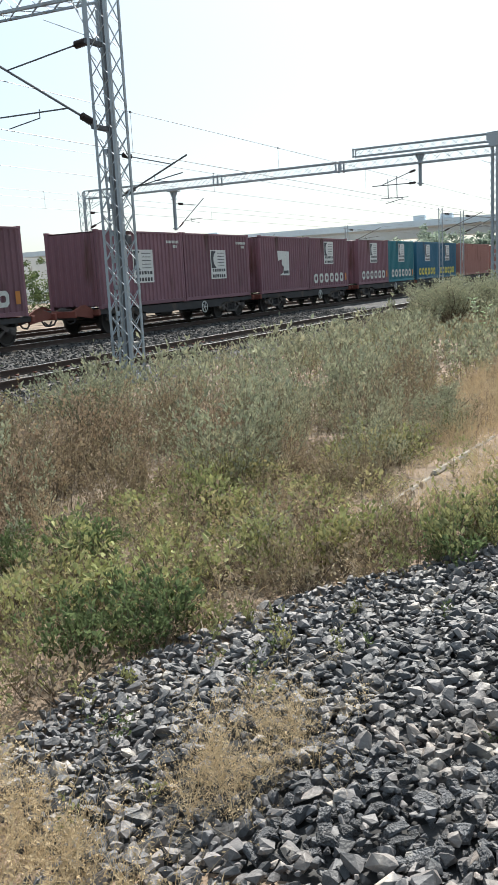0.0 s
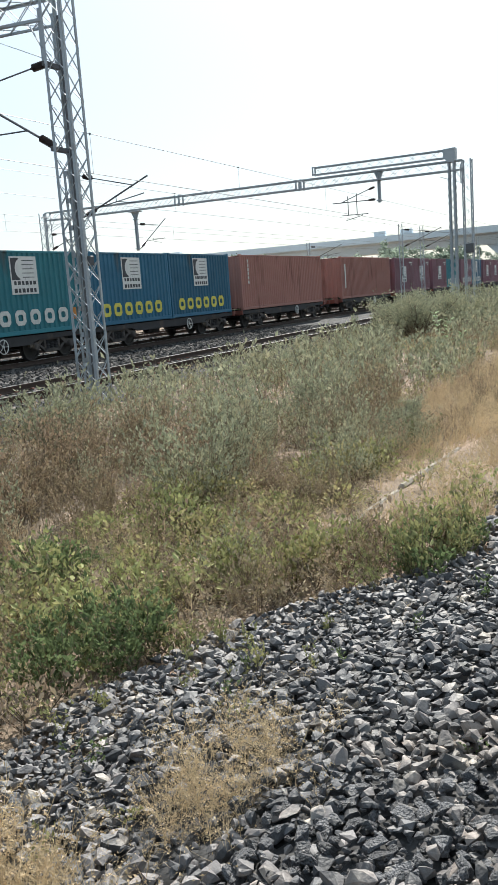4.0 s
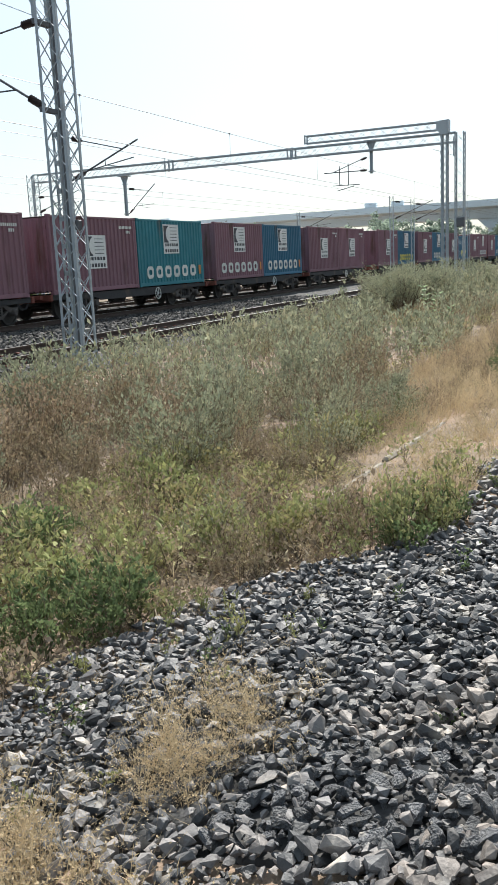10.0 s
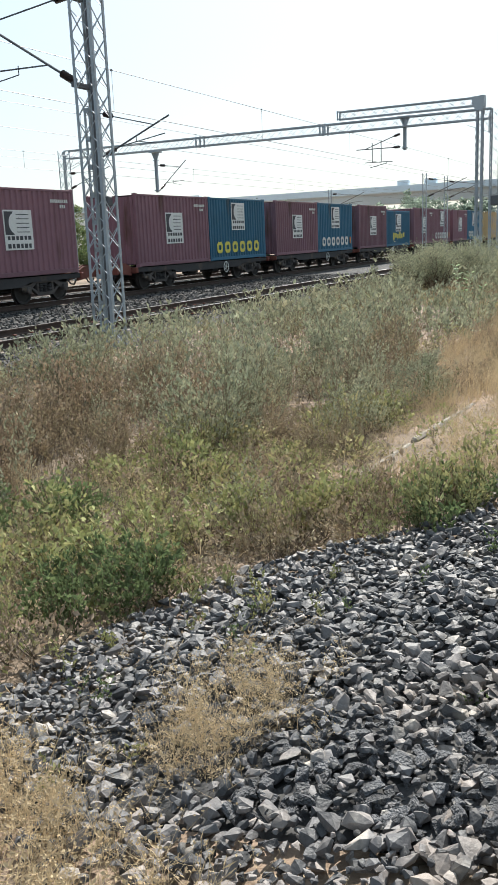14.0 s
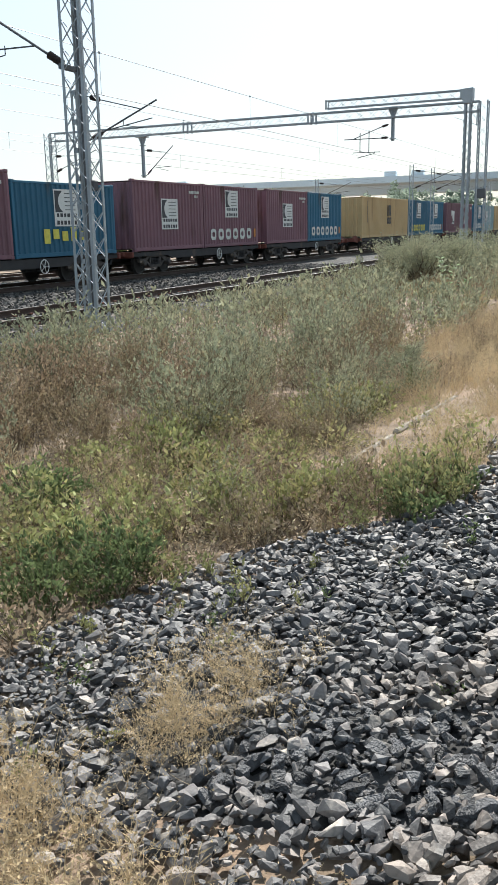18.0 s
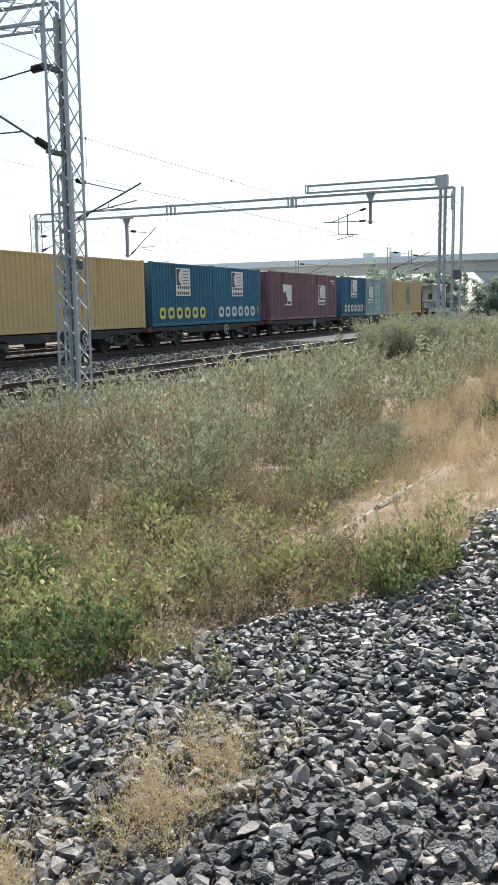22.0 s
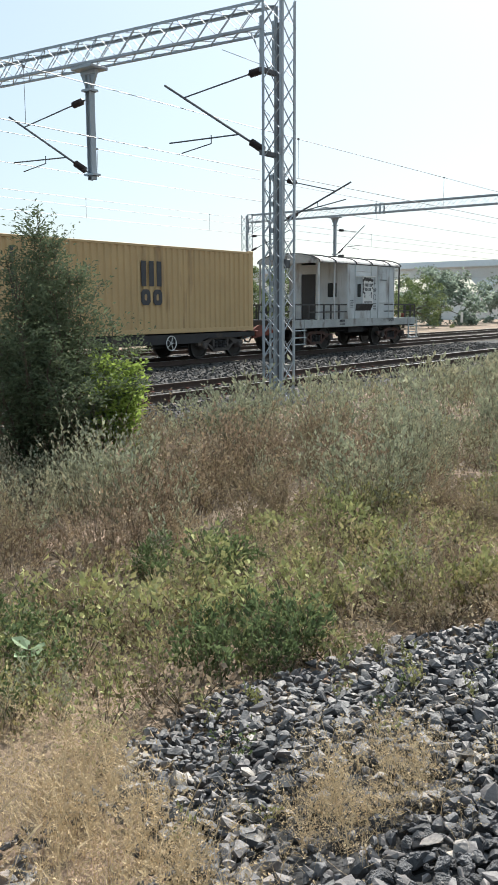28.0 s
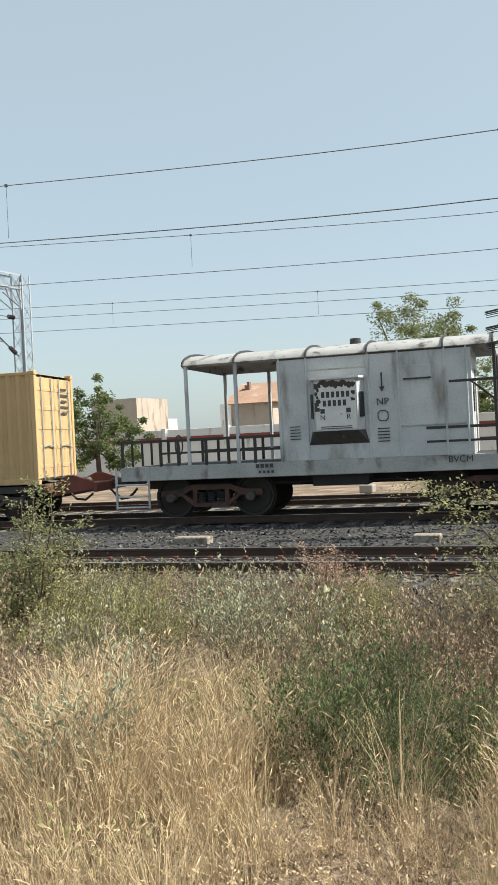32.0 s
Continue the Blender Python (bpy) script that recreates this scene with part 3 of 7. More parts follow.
def far_portal():
    """The next portal along the line, with a second short beam."""
    x = 49.6
    root = thing("overhead_line_portal", "grey lattice steel portal with a short second beam beyond the meadow", "portal", pose(0, 0, 0))
    lattice(root, (x, 9.4, -0.4), (x, 9.4, 8.05), 0.5, 0.5, 0.6)
    lattice(root, (x, 37.5, -0.4), (x, 37.5, 8.05), 0.55, 0.55, 0.6)
    lattice(root, (x, 9.6, 7.78), (x, 37.3, 7.78), 0.5, 0.55, 0.7, 0.07, 0.045, ("chord", "beam_lacing"))
    lattice(root, (x - 0.1, 10.2, -0.4), (x - 0.1, 10.2, 8.3), 0.35, 0.35, 0.42, 0.09, 0.06)
    lattice(root, (x - 0.1, 10.2, 8.42), (x - 0.1, 18.1, 8.42), 0.4, 0.45, 0.6, 0.06, 0.045, ("chord", "beam_lacing"))
    part("gusset_plate", Geo().prism([(9.95, 8.7), (10.6, 8.66), (10.6, 8.28), (10.38, 7.95), (10.02, 7.95), (9.95, 8.2)], x - 0.36, x + 0.16, "x"), M_STEEL, root)
    for s in (-0.3, 0.1):
        part("end_upright", Geo().box((x + s, 18.1, 8.42), (0.06, 0.08, 0.5)), M_STEEL, root)
    for y in (18.9, 19.2, 27.0, 27.3):
        for s in (-0.26, 0.26):
            part("splice_plate", Geo().box((x + s, y, 7.78), (0.04, 0.1, 0.62)), M_STEEL, root)
    knee(root, 9.7, 1.2, 7.8, x)
    knee(root, 37.2, -1.2, 7.8, x)
    drop_arm(root, x, 14.3, 8.1, 6.3)
    drop_arm(root, x, 30.4, 7.5, 5.0)
    twin_bracket(root, x, 14.4, 6.5)
    cantilever(root, (x, 30.25, 5.1), (x, 30.25, 6.65), -1.75, 0.85)
    part("relay_box", Geo().box((x - 0.3, 9.3, 3.35), (0.3, 0.42, 0.5), 0.03), M_STEEL_DARK, root, "small dark box on the post")
    cantilever(root, (x, 37.2, 5.6), (x, 37.2, 6.6), -3.0)
    return root


def side_portal():
    """The portal further back along the line."""
    x, y = -20.6, 26.6
    root = thing("overhead_line_portal", "lattice steel portal post with beam, farther back along the tracks", "portal", pose(0, 0, 0))
    lattice(root, (x, y, -0.4), (x, y, 8.3), 0.5, 0.5, 0.55)
    lattice(root, (x, y - 0.3, 8.0), (x - 1.0, 8.0, 8.0), 0.5, 0.55, 0.55, 0.055, 0.021, ("chord", "beam_lacing"))
    lattice(root, (x - 1.0, 8.0, -0.4), (x - 1.0, 8.0, 8.2), 0.5, 0.5, 0.55)
    knee(root, y - 0.3, -1.0, 8.0, x)
    cantilever(root, (x, y - 0.3, 5.3), (x, y - 0.3, 6.7), -2.6)
    return root


def mast(x, y, h, reach, label):
    """A single built-up mast with one bracket."""
    root = thing("overhead_line_mast", label, "mast", pose(0, 0, 0), group="masts along the tracks")
    g = Geo()
    for s in (-0.13, 0.13):
        g.box((x, y + s, h / 2 - 0.2), (0.16, 0.03, h + 0.4), 0.004)
    part("flange", g, M_STEEL, root)
    g = Geo()
    n = int(h / 0.45)
    for i in range(n):
        g.bar((x - 0.06, y - 0.12, h * i / n), (x - 0.06, y + 0.12, h * (i + 1) / n), 0.03, 0.012)
        g.bar((x + 0.06, y + 0.12, h * i / n), (x + 0.06, y - 0.12, h * (i + 1) / n), 0.03, 0.012)
    part("lacing", g, M_STEEL, root)["kind"] = "stuff"
    part("foot", Geo().box((x, y, -0.2), (0.5, 0.5, 0.3), 0.03), M_CONCRETE, root, "concrete footing")
    if reach:
        s = 0.15 if reach > 0 else -0.15
        cantilever(root, (x, y + s, h - 1.7), (x, y + s, h - 0.4), reach, 0.41)
    return root


near_portal()
far_portal()
side_portal()
mast(23.7, 16.6, 6.2, -2.15, "grey laced steel mast between two tracks, with bracket and insulators")
mast(65.8, 17.5, 6.05, -2.6, "distant grey laced steel mast with bracket")
mast(71.9, 17.4, 6.1, -2.6, "distant grey laced steel mast with bracket")
mast(130.0, 15.3, 7.6, -2.6, "far laced steel mast beside the line")
mast(78.0, 29.5, 6.0, -2.8, "distant grey laced steel mast behind the tracks")
mast(96.0, 17.3, 5.9, 2.6, "distant grey laced steel mast with bracket")
mast(8.1, 31.0, 6.3, -2.8, "pale steel mast behind the tracks, with bracket")
mast(-9.0, 31.2, 5.0, 0, "short pale post behind the tracks")


def wire(y, z, r, label, rise=0.0, drop=0.0, x0=-120, x1=330):
    """One run of wire, which climbs towards the portal farther back along the line; drop: length of its droppers to the wire below."""
    root = thing("overhead_wire", label, "wire", group="overhead wires")
    g = Geo()
    xs = np.concatenate([np.arange(x0, -30, 15.0), np.arange(-30, 6, 1.5), np.arange(6, x1 + 1, 9.0)])
    zz = [z + rise * (math.sqrt(x * x + 16) - 4 if x < 0 else 0.0) for x in xs]
    for x, h in zip(xs, zz):
        g.v += [(x, y - r, h), (x, y, h + r), (x, y + r, h), (x, y, h - r)]
    for i in range(len(xs) - 1):
        for k in range(4):
            m = (k + 1) % 4
            g.f.append((4 * i + k, 4 * i + m, 4 * i + 4 + m, 4 * i + 4 + k))
    part("cable", g, M_WIRE, root)
    if drop:
        for x in (-28.6, -19.6, -10.6, -1.6, 11.0, 20.0, 29.0, 38.0, 56.0, 74.0):
            h = float(np.interp(x, xs, zz))
            part("dropper", Geo().tube((x, y, h), (x, y, h - drop), r * 0.6, 4, caps=False), M_WIRE, root)
            part("clamp", Geo().box((x, y, h), (0.06, 0.03, 0.05)), M_WIRE, root)


wire(13.41, 6.17, 0.008, "catenary wire with droppers over the near track", 0.088, 1.0)
wire(13.41, 5.17, 0.009, "contact wire over the near track", 0.078)
wire(21.0, 6.73, 0.009, "catenary wire with droppers over the train's track", 0.085, 0.83)
wire(21.0, 5.9, 0.009, "contact wire over the train's track", 0.06)
wire(31.3, 6.8, 0.010, "catenary wire behind the tracks", 0.06, 0.85)
wire(31.6, 6.5, 0.010, "thin wire behind the tracks", 0.055)
wire(31.3, 5.95, 0.010, "contact wire behind the tracks", 0.05)

# ---- the train ----
BOX_H, DECK = 2.9, 0.93
C_MAROON = material("maroon_container_paint", (0.195, 0.097, 0.118), 0.62, var=0.14, scale=1.0, fine=30, bump=0.05, rnd=0.16, stain=(0.085, 0.040, 0.032), stain_at=0.58, stain_scale=1.4, streak=5)
C_BLUE = material("blue_container_paint", (0.030, 0.125, 0.205), 0.6, var=0.14, scale=1.0, fine=30, bump=0.05, rnd=0.16, stain=(0.05, 0.07, 0.08), stain_at=0.6, stain_scale=1.4, streak=5)
C_TEAL = material("teal_container_paint", (0.032, 0.175, 0.210), 0.6, var=0.14, scale=1.0, fine=30, bump=0.05, rnd=0.12, stain=(0.06, 0.08, 0.08), stain_at=0.6, stain_scale=1.4, streak=5)
C_RUST = material("brown_red_container_paint", (0.32, 0.148, 0.120), 0.65, var=0.12, scale=0.8, fine=30, bump=0.05, rnd=0.12, stain=(0.12, 0.045, 0.032), stain_at=0.58, stain_scale=1.2, streak=5)
C_TAN = material("tan_container_paint", (0.52, 0.36, 0.18), 0.6, var=0.12, scale=0.8, fine=30, bump=0.05, rnd=0.06, stain=(0.20, 0.115, 0.06), stain_at=0.60, stain_scale=1.1, streak=5)
C_GREY = material("grey_container_paint", (0.25, 0.345, 0.355), 0.6, var=0.2, scale=1.0, fine=30, bump=0.05, stain=(0.16, 0.16, 0.15), stain_at=0.6, stain_scale=1.4, streak=5)


M_DOORPANEL = material("pale_worn_panel", (0.42, 0.48, 0.48), 0.65, var=0.25, scale=3, stain=(0.2, 0.2, 0.19), stain_at=0.55, stain_scale=4)


def corrugated(x0, x1, z0, z1, y, depth, pitch, out):
    """A trapezoid-ribbed sheet in the xz plane; out: the side on which the ribs stand proud."""
    g = Geo()
    n = max(2, round((x1 - x0) / pitch))
    p = (x1 - x0) / n
    line = []
    for i in range(n):
        a = x0 + i * p
        line += [(a, 0), (a + 0.34 * p, 0), (a + 0.5 * p, 1), (a + 0.84 * p, 1)]
    line.append((x1, 0))
    v = [(x, y - out * depth * (1 - k), z) for z in (z0, z1) for x, k in line]
    w = len(line)
    return g.add(v, [(i, i + 1, w + i + 1, w + i) for i in range(w - 1)])


def ring(g, cx, cz, w, h, t, y):
    """A plain flat ring with cut corners."""
    def loop(a, b):
        c = min(a, b) * 0.45
        return [(-a + c, -b), (a - c, -b), (a, -b + c), (a, b - c), (a - c, b), (-a + c, b), (-a, b - c), (-a, -b + c)]
    o, i = loop(w / 2, h / 2), loop(w / 2 - t, h / 2 - t)
    v = [(cx + a, y, cz + b) for a, b in o] + [(cx + a, y, cz + b) for a, b in i] + [(cx + a, y + 0.004, cz + b) for a, b in o] + [(cx + a, y + 0.004, cz + b) for a, b in i]
    f = []
    for k in range(8):
        m = (k + 1) % 8
        f += [(k, m, 8 + m, 8 + k), (16 + k, 24 + k, 24 + m, 16 + m), (k, 16 + k, 16 + m, m), (8 + k, 8 + m, 24 + m, 24 + k)]
    g.add(v, f)


def logo_panel(root, cx, cz, w, h, y, torn=False):
    """A white sheet with a plain dark three-quarter disc and bars; a torn one has lost its lower corner."""
    if torn:
        g = Geo().prism([(cx - w * 0.5, cz + h * 0.5), (cx + w * 0.5, cz + h * 0.47), (cx + w * 0.49, cz - h * 0.5), (cx - w * 0.36, cz - h * 0.48), (cx - w * 0.05, cz - h * 0.38),
                         (cx + w * 0.02, cz - h * 0.14), (cx - w * 0.16, cz - h * 0.06), (cx - w * 0.12, cz + h * 0.16), (cx - w * 0.46, cz + h * 0.1)], y - 0.004, y + 0.004)
    else:
        g = Geo().box((cx, y, cz), (w, 0.008, h), 0.002)
    pan = part("logo_panel", g, M_WHITE, root, "torn white sheet" if torn else "white sheet with a dark round shape and bars")
    if torn:
        part("torn_print", Geo().box((cx + w * 0.2, y - 0.007, cz - h * 0.36), (w * 0.42, 0.004, h * 0.12)), M_PANELINK, pan)
        return
    y2 = y - 0.007
    g = Geo()
    top, hh = cz + h * 0.5 - h * 0.04, h * 0.58
    ccx, ccz, r = cx - w * 0.08, top - hh / 2, hh * 0.47
    left = cx - w * 0.46
    arc = [(ccx + r * math.cos(a), ccz + r * math.sin(a)) for a in np.linspace(math.pi * 0.62, math.pi * 1.38, 9)]
    g.prism([(ccx - r * 0.3, top), (left, top), (left, top - hh), (ccx - r * 0.3, top - hh)] + arc[::-1], y2, y2 + 0.004)
    part("round_mark", g, M_PANELINK, pan)
    g = Geo()
    for i in range(5):
        g.box((ccx + w * 0.24, y2, top - hh * (0.12 + 0.19 * i)), (w * 0.44, 0.004, hh * 0.035))
    part("stripes", g, M_PANELINK, pan)["kind"] = "stuff"
    g = Geo()
    for k, (zz, bh) in enumerate(((cz - h * 0.2, 0.10), (cz - h * 0.4, 0.11))):
        for i in range(6):
            g.box((cx - w * 0.36 + i * w * 0.145, y2, zz), (w * (0.11 if (i + k) % 2 else 0.085), 0.004, h * bh))
    part("small_print", g, M_PANELINK, pan)["kind"] = "stuff"


def container(L, paint, label, marks=(), height=BOX_H):
    """A shipping box: ribbed walls, posts, rails, castings, doors with bars. Its base is at the origin, its doors at +x."""
    root = thing("shipping_container", label, "shipping container", group="containers on the train")
    H, W = height, 2.438
    hx, hy = L / 2, W / 2
    for s in (-1, 1):
        part("side_wall", corrugated(-hx + 0.1, hx - 0.1, 0.15, H - 0.1, s * (hy - 0.012), 0.046, 0.278, s), paint, root)
        part("bottom_rail", Geo().box((0, s * (hy - 0.05), 0.09), (L - 0.24, 0.09, 0.15), 0.012), paint, root)
        part("top_rail", Geo().box((0, s * (hy - 0.035), H - 0.07), (L - 0.24, 0.06, 0.08), 0.008), paint, root)
        for e in (-1, 1):
            part("corner_post", Geo().box((e * (hx - 0.07), s * (hy - 0.07), H / 2), (0.13, 0.13, H - 0.24), 0.015), paint, root)
            for z in (0.06, H - 0.06):
                part("corner_casting", Geo().box((e * (hx - 0.089), s * (hy - 0.081), z), (0.178, 0.162, 0.118), 0.012), paint, root)
    g = corrugated(-hx + 0.1, hx - 0.1, -hy + 0.06, hy - 0.06, 0, 0.02, 0.42, 1)
    g.v = [(x, z, H - 0.05 + y) for x, y, z in g.v]
    part("roof", g, paint, root)
    g = corrugated(-hy + 0.14, hy - 0.14, 0.12, H - 0.12, 0, 0.045, 0.29, 1)
    g.v = [(-hx + 0.05 + y, x, z) for x, y, z in g.v]
    part("front_wall", g, paint, root)
    part("floor", Geo().box((0, 0, 0.13), (L - 0.1, W - 0.1, 0.05)), M_UNDER, root, "dark floor frame")
    for s in (-1, 1):
        g = Geo()
        g.box((hx - 0.06, s * 0.555, H / 2), (0.05, 1.09, H - 0.3), 0.006)
        for z in (0.45, 0.95, 1.45, 1.95, 2.45):
            if z < H - 0.3:
                g.box((hx - 0.033, s * 0.555, z), (0.02, 1.0, 0.10), 0.006)
        door = part("door", g, paint, root)
        for off in (0.25, 0.85):
            part("locking_bar", Geo().tube((hx - 0.0, s * off, 0.14), (hx - 0.0, s * off, H - 0.14), 0.018, 8), M_STEEL, door, "steel locking bar")
            part("door_handle", Geo().bar((hx + 0.02, s * off, 0.95), (hx + 0.02, s * (off + (0.3 if off < 0.5 else -0.3)), 1.0), 0.03, 0.02), M_STEEL, door)
    y = -hy - 0.008
    for m in marks:
        if m[0] == "logo":
            logo_panel(root, m[1], m[2], 1.42, 1.28, y, len(m) > 3)
        elif m[0] == "rings":
            for i in range(6):
                g = Geo()
                ring(g, -0.12 + (i - 2.5) * 0.80, 0.60, 0.56, 0.52, 0.15, y)
                part("plain_ring_mark", g, m[1], root, "large plain worn ring")
        elif m[0] == "blocks":
            for i in range(6):
                part("plain_block_mark", Geo().box(((i - 2.5) * 0.52, y, 0.72 + 0.07 * (i % 2)), (0.34, 0.006, 0.34 + 0.16 * (i % 3 == 0)), 0.002), m[1], root, "large plain worn block")
        elif m[0] == "print":
            g = Geo()
            for i in range(9):
                g.box((hx - 1.3 + i * 0.11, y, H - 0.42), (0.075, 0.006, 0.11))
            for i in range(3):
                g.box((hx - 0.8 + i * 0.11, y, H - 0.6), (0.075, 0.006, 0.11))
            part("small_print", g, M_LETTER_W, root)["kind"] = "stuff"
        elif m[0] == "plate":
            part("end_plate", Geo().box((hx - 0.45, y, 0.62), (0.22, 0.006, 0.42), 0.002), M_ORANGE, root)
        elif m[0] == "bars":
            g = Geo()
            for i in range(m[3]):
                g.box((m[1], y, m[2] - i * m[4]), (m[5], 0.006, m[4] * 0.72), 0.002)
            part("vertical_bar_marks", g, m[6], root)["kind"] = "stuff"
        elif m[0] == "arch":
            g = Geo()
            for i in range(3):
                g.box((m[1] + (i - 1) * 0.36, y, 1.95), (0.22, 0.006, 0.8), 0.002)
            part("dark_upright_marks", g, M_PANELINK, root)
            g = Geo()
            ring(g, m[1] - 0.28, 1.2, 0.42, 0.5, 0.15, y)
            ring(g, m[1] + 0.28, 1.2, 0.42, 0.5, 0.15, y)
            part("dark_ring_marks", g, M_PANELINK, root)
        elif m[0] == "sidedoors":
            for k, cx in enumerate((-0.2, 0.55)):
                g = Geo()
                g.box((cx, y + 0.012, H / 2), (0.68, 0.03, H - 0.4), 0.008)
                for z in (0.8, 1.4, 2.0):
                    g.box((cx, y - 0.006, z), (0.62, 0.02, 0.07), 0.006)
                sd = part("side_door", g, paint, root)
                for z in (0.5, 1.1, 1.7, 2.3):
                    part("door_panel", Geo().box((cx, y - 0.012, z), (0.36, 0.016, 0.4), 0.008), M_DOORPANEL, sd, "pale worn door panel")
                part("locking_bar", Geo().tube((cx + (0.25 if k == 0 else -0.25), y - 0.02, 0.2), (cx + (0.25 if k == 0 else -0.25), y - 0.02, H - 0.2), 0.016, 8), M_STEEL, sd)
    g = Geo()
    for i in range(5):
        g.box((hx + 0.0, 0.55, H - 0.42 - 0.16 * i), (0.006, 0.35 + 0.2 * (i % 2), 0.06))
    part("door_print", g, M_PANELINK, root)["kind"] = "stuff"
    return root


WHEEL_R = 0.46


def wheelset(r):
    """An axle with two flanged wheels; the axle lies along y."""
    g = Geo()
    for s in (-1, 1):
        y = s * 0.838
        prof = [(0.07, y - s * 0.09), (0.14, y - s * 0.08), (r * 0.82, y - s * 0.02), (r * 0.86, y - s * 0.06), (r + 0.03, y - s * 0.06), (r + 0.03, y - s * 0.035),
                (r, y - s * 0.03), (r - 0.006, y + s * 0.07), (r * 0.86, y + s * 0.07), (r * 0.82, y + s * 0.03), (0.15, y + s * 0.06), (0.1, y + s * 0.09), (0.07, y + s * 0.09)]
        g.lathe(prof, 24)
    g.tube((0, -1.05, 0), (0, 1.05, 0), 0.075, 10)
    for s in (-1, 1):
        for k in range(4):
            a = k * math.pi / 2
            g.box((0.09 * math.cos(a), s * 1.06, 0.09 * math.sin(a)), (0.04, 0.03, 0.04))
    return g


def bogie(root, x, r, base, wide=1.02, paint=None):
    """A two-axle bogie: bolster, two cast side frames with springs, two wheelsets."""
    paint = paint or M_BOGIE
    g = Geo().box((0, 0, 0.62), (0.42, 2.0, 0.24), 0.03)
    g.tube((0, 0, 0.62), (0, 0, 0.82), 0.22, 14)
    bg = part("bogie", g, M_UNDER, root, at=pose(x, 0, 0))
    h = base / 2
    for s in (-1, 1):
        y = s * wide
        g = Geo()
        top = [(-h - 0.28, r + 0.16), (-h + 0.15, r + 0.18), (-0.45, 0.80), (0.45, 0.80), (h - 0.15, r + 0.18), (h + 0.28, r + 0.16),
               (h + 0.28, r + 0.02), (h - 0.22, r + 0.02), (0.5, 0.67), (-0.5, 0.67), (-h + 0.22, r + 0.02), (-h - 0.28, r + 0.02)]
        g.prism(top, y - 0.07, y + 0.07)
        g.prism([(-h + 0.2, r + 0.08), (-0.42, 0.26), (0.42, 0.26), (h - 0.2, r + 0.08), (h - 0.34, r + 0.06), (0.36, 0.36), (-0.36, 0.36), (-h + 0.34, r + 0.06)], y - 0.065, y + 0.065)
        for e in (-1, 1):
            g.box((e * 0.40, y, 0.51), (0.11, 0.13, 0.42), 0.015)
        sf = part("side_frame", g, paint, bg, "dusty cast steel side frame")
        coil = [(0.04, 0.36)]
        for i in range(5):
            coil += [(0.10, 0.37 + i * 0.055), (0.10, 0.39 + i * 0.055), (0.07, 0.40 + i * 0.055)]
        for cx in (-0.24, 0.0, 0.24):
            part("spring", Geo().lathe(coil, 9, "z", (cx, y, 0)), M_UNDER, bg)
        for e in (-1, 1):
            g = Geo().lathe([(0.0, y + s * 0.20), (0.09, y + s * 0.20), (0.12, y + s * 0.17), (0.13, y - s * 0.05), (0.0, y - s * 0.05)], 14, "y", (e * h, 0, r))
            part("axle_box", g, M_BOGIE, bg)
    for e in (-1, 1):
        w = part("wheelset", wheelset(r), M_WHEEL, bg, smooth=True, at=pose(e * h, 0, r))
        w["radius"] = r
    return bg


def hand_wheel(root, x, y, z, r=0.24):
    g = Geo()
    n = 18
    for k in range(n):
        a, b = 2 * math.pi * k / n, 2 * math.pi * (k + 1) / n
        g.tube((x + r * math.cos(a), y, z + r * math.sin(a)), (x + r * math.cos(b), y, z + r * math.sin(b)), 0.018, 6, caps=False)
    for k in range(5):
        a = 2 * math.pi * k / 5
        g.bar((x, y, z), (x + r * math.cos(a), y, z + r * math.sin(a)), 0.025, 0.015)
    g.tube((x, y - 0.03, z), (x, y + 0.15, z), 0.03, 8)
    part("brake_hand_wheel", g, M_WHITE, root, "pale spoked brake wheel")


def coupler(root, x, s, length=0.7):
    g = Geo().box((x + s * length / 2, 0, 0.9), (length, 0.16, 0.18), 0.03)
    g.box((x + s * (length + 0.08), 0.04, 0.9), (0.28, 0.30, 0.28), 0.06)
    part("coupler", g, M_BOGIE, root, "rusty knuckle coupler")
    g = Geo()
    pts = [(x + s * 0.1, -0.35, 0.72), (x + s * 0.3, -0.36, 0.5), (x + s * 0.55, -0.34, 0.46), (x + s * 0.75, -0.3, 0.62)]
    for a, b in zip(pts, pts[1:]):
        g.tube(a, b, 0.03, 7)
    part("air_hose", g, M_UNDER, root)


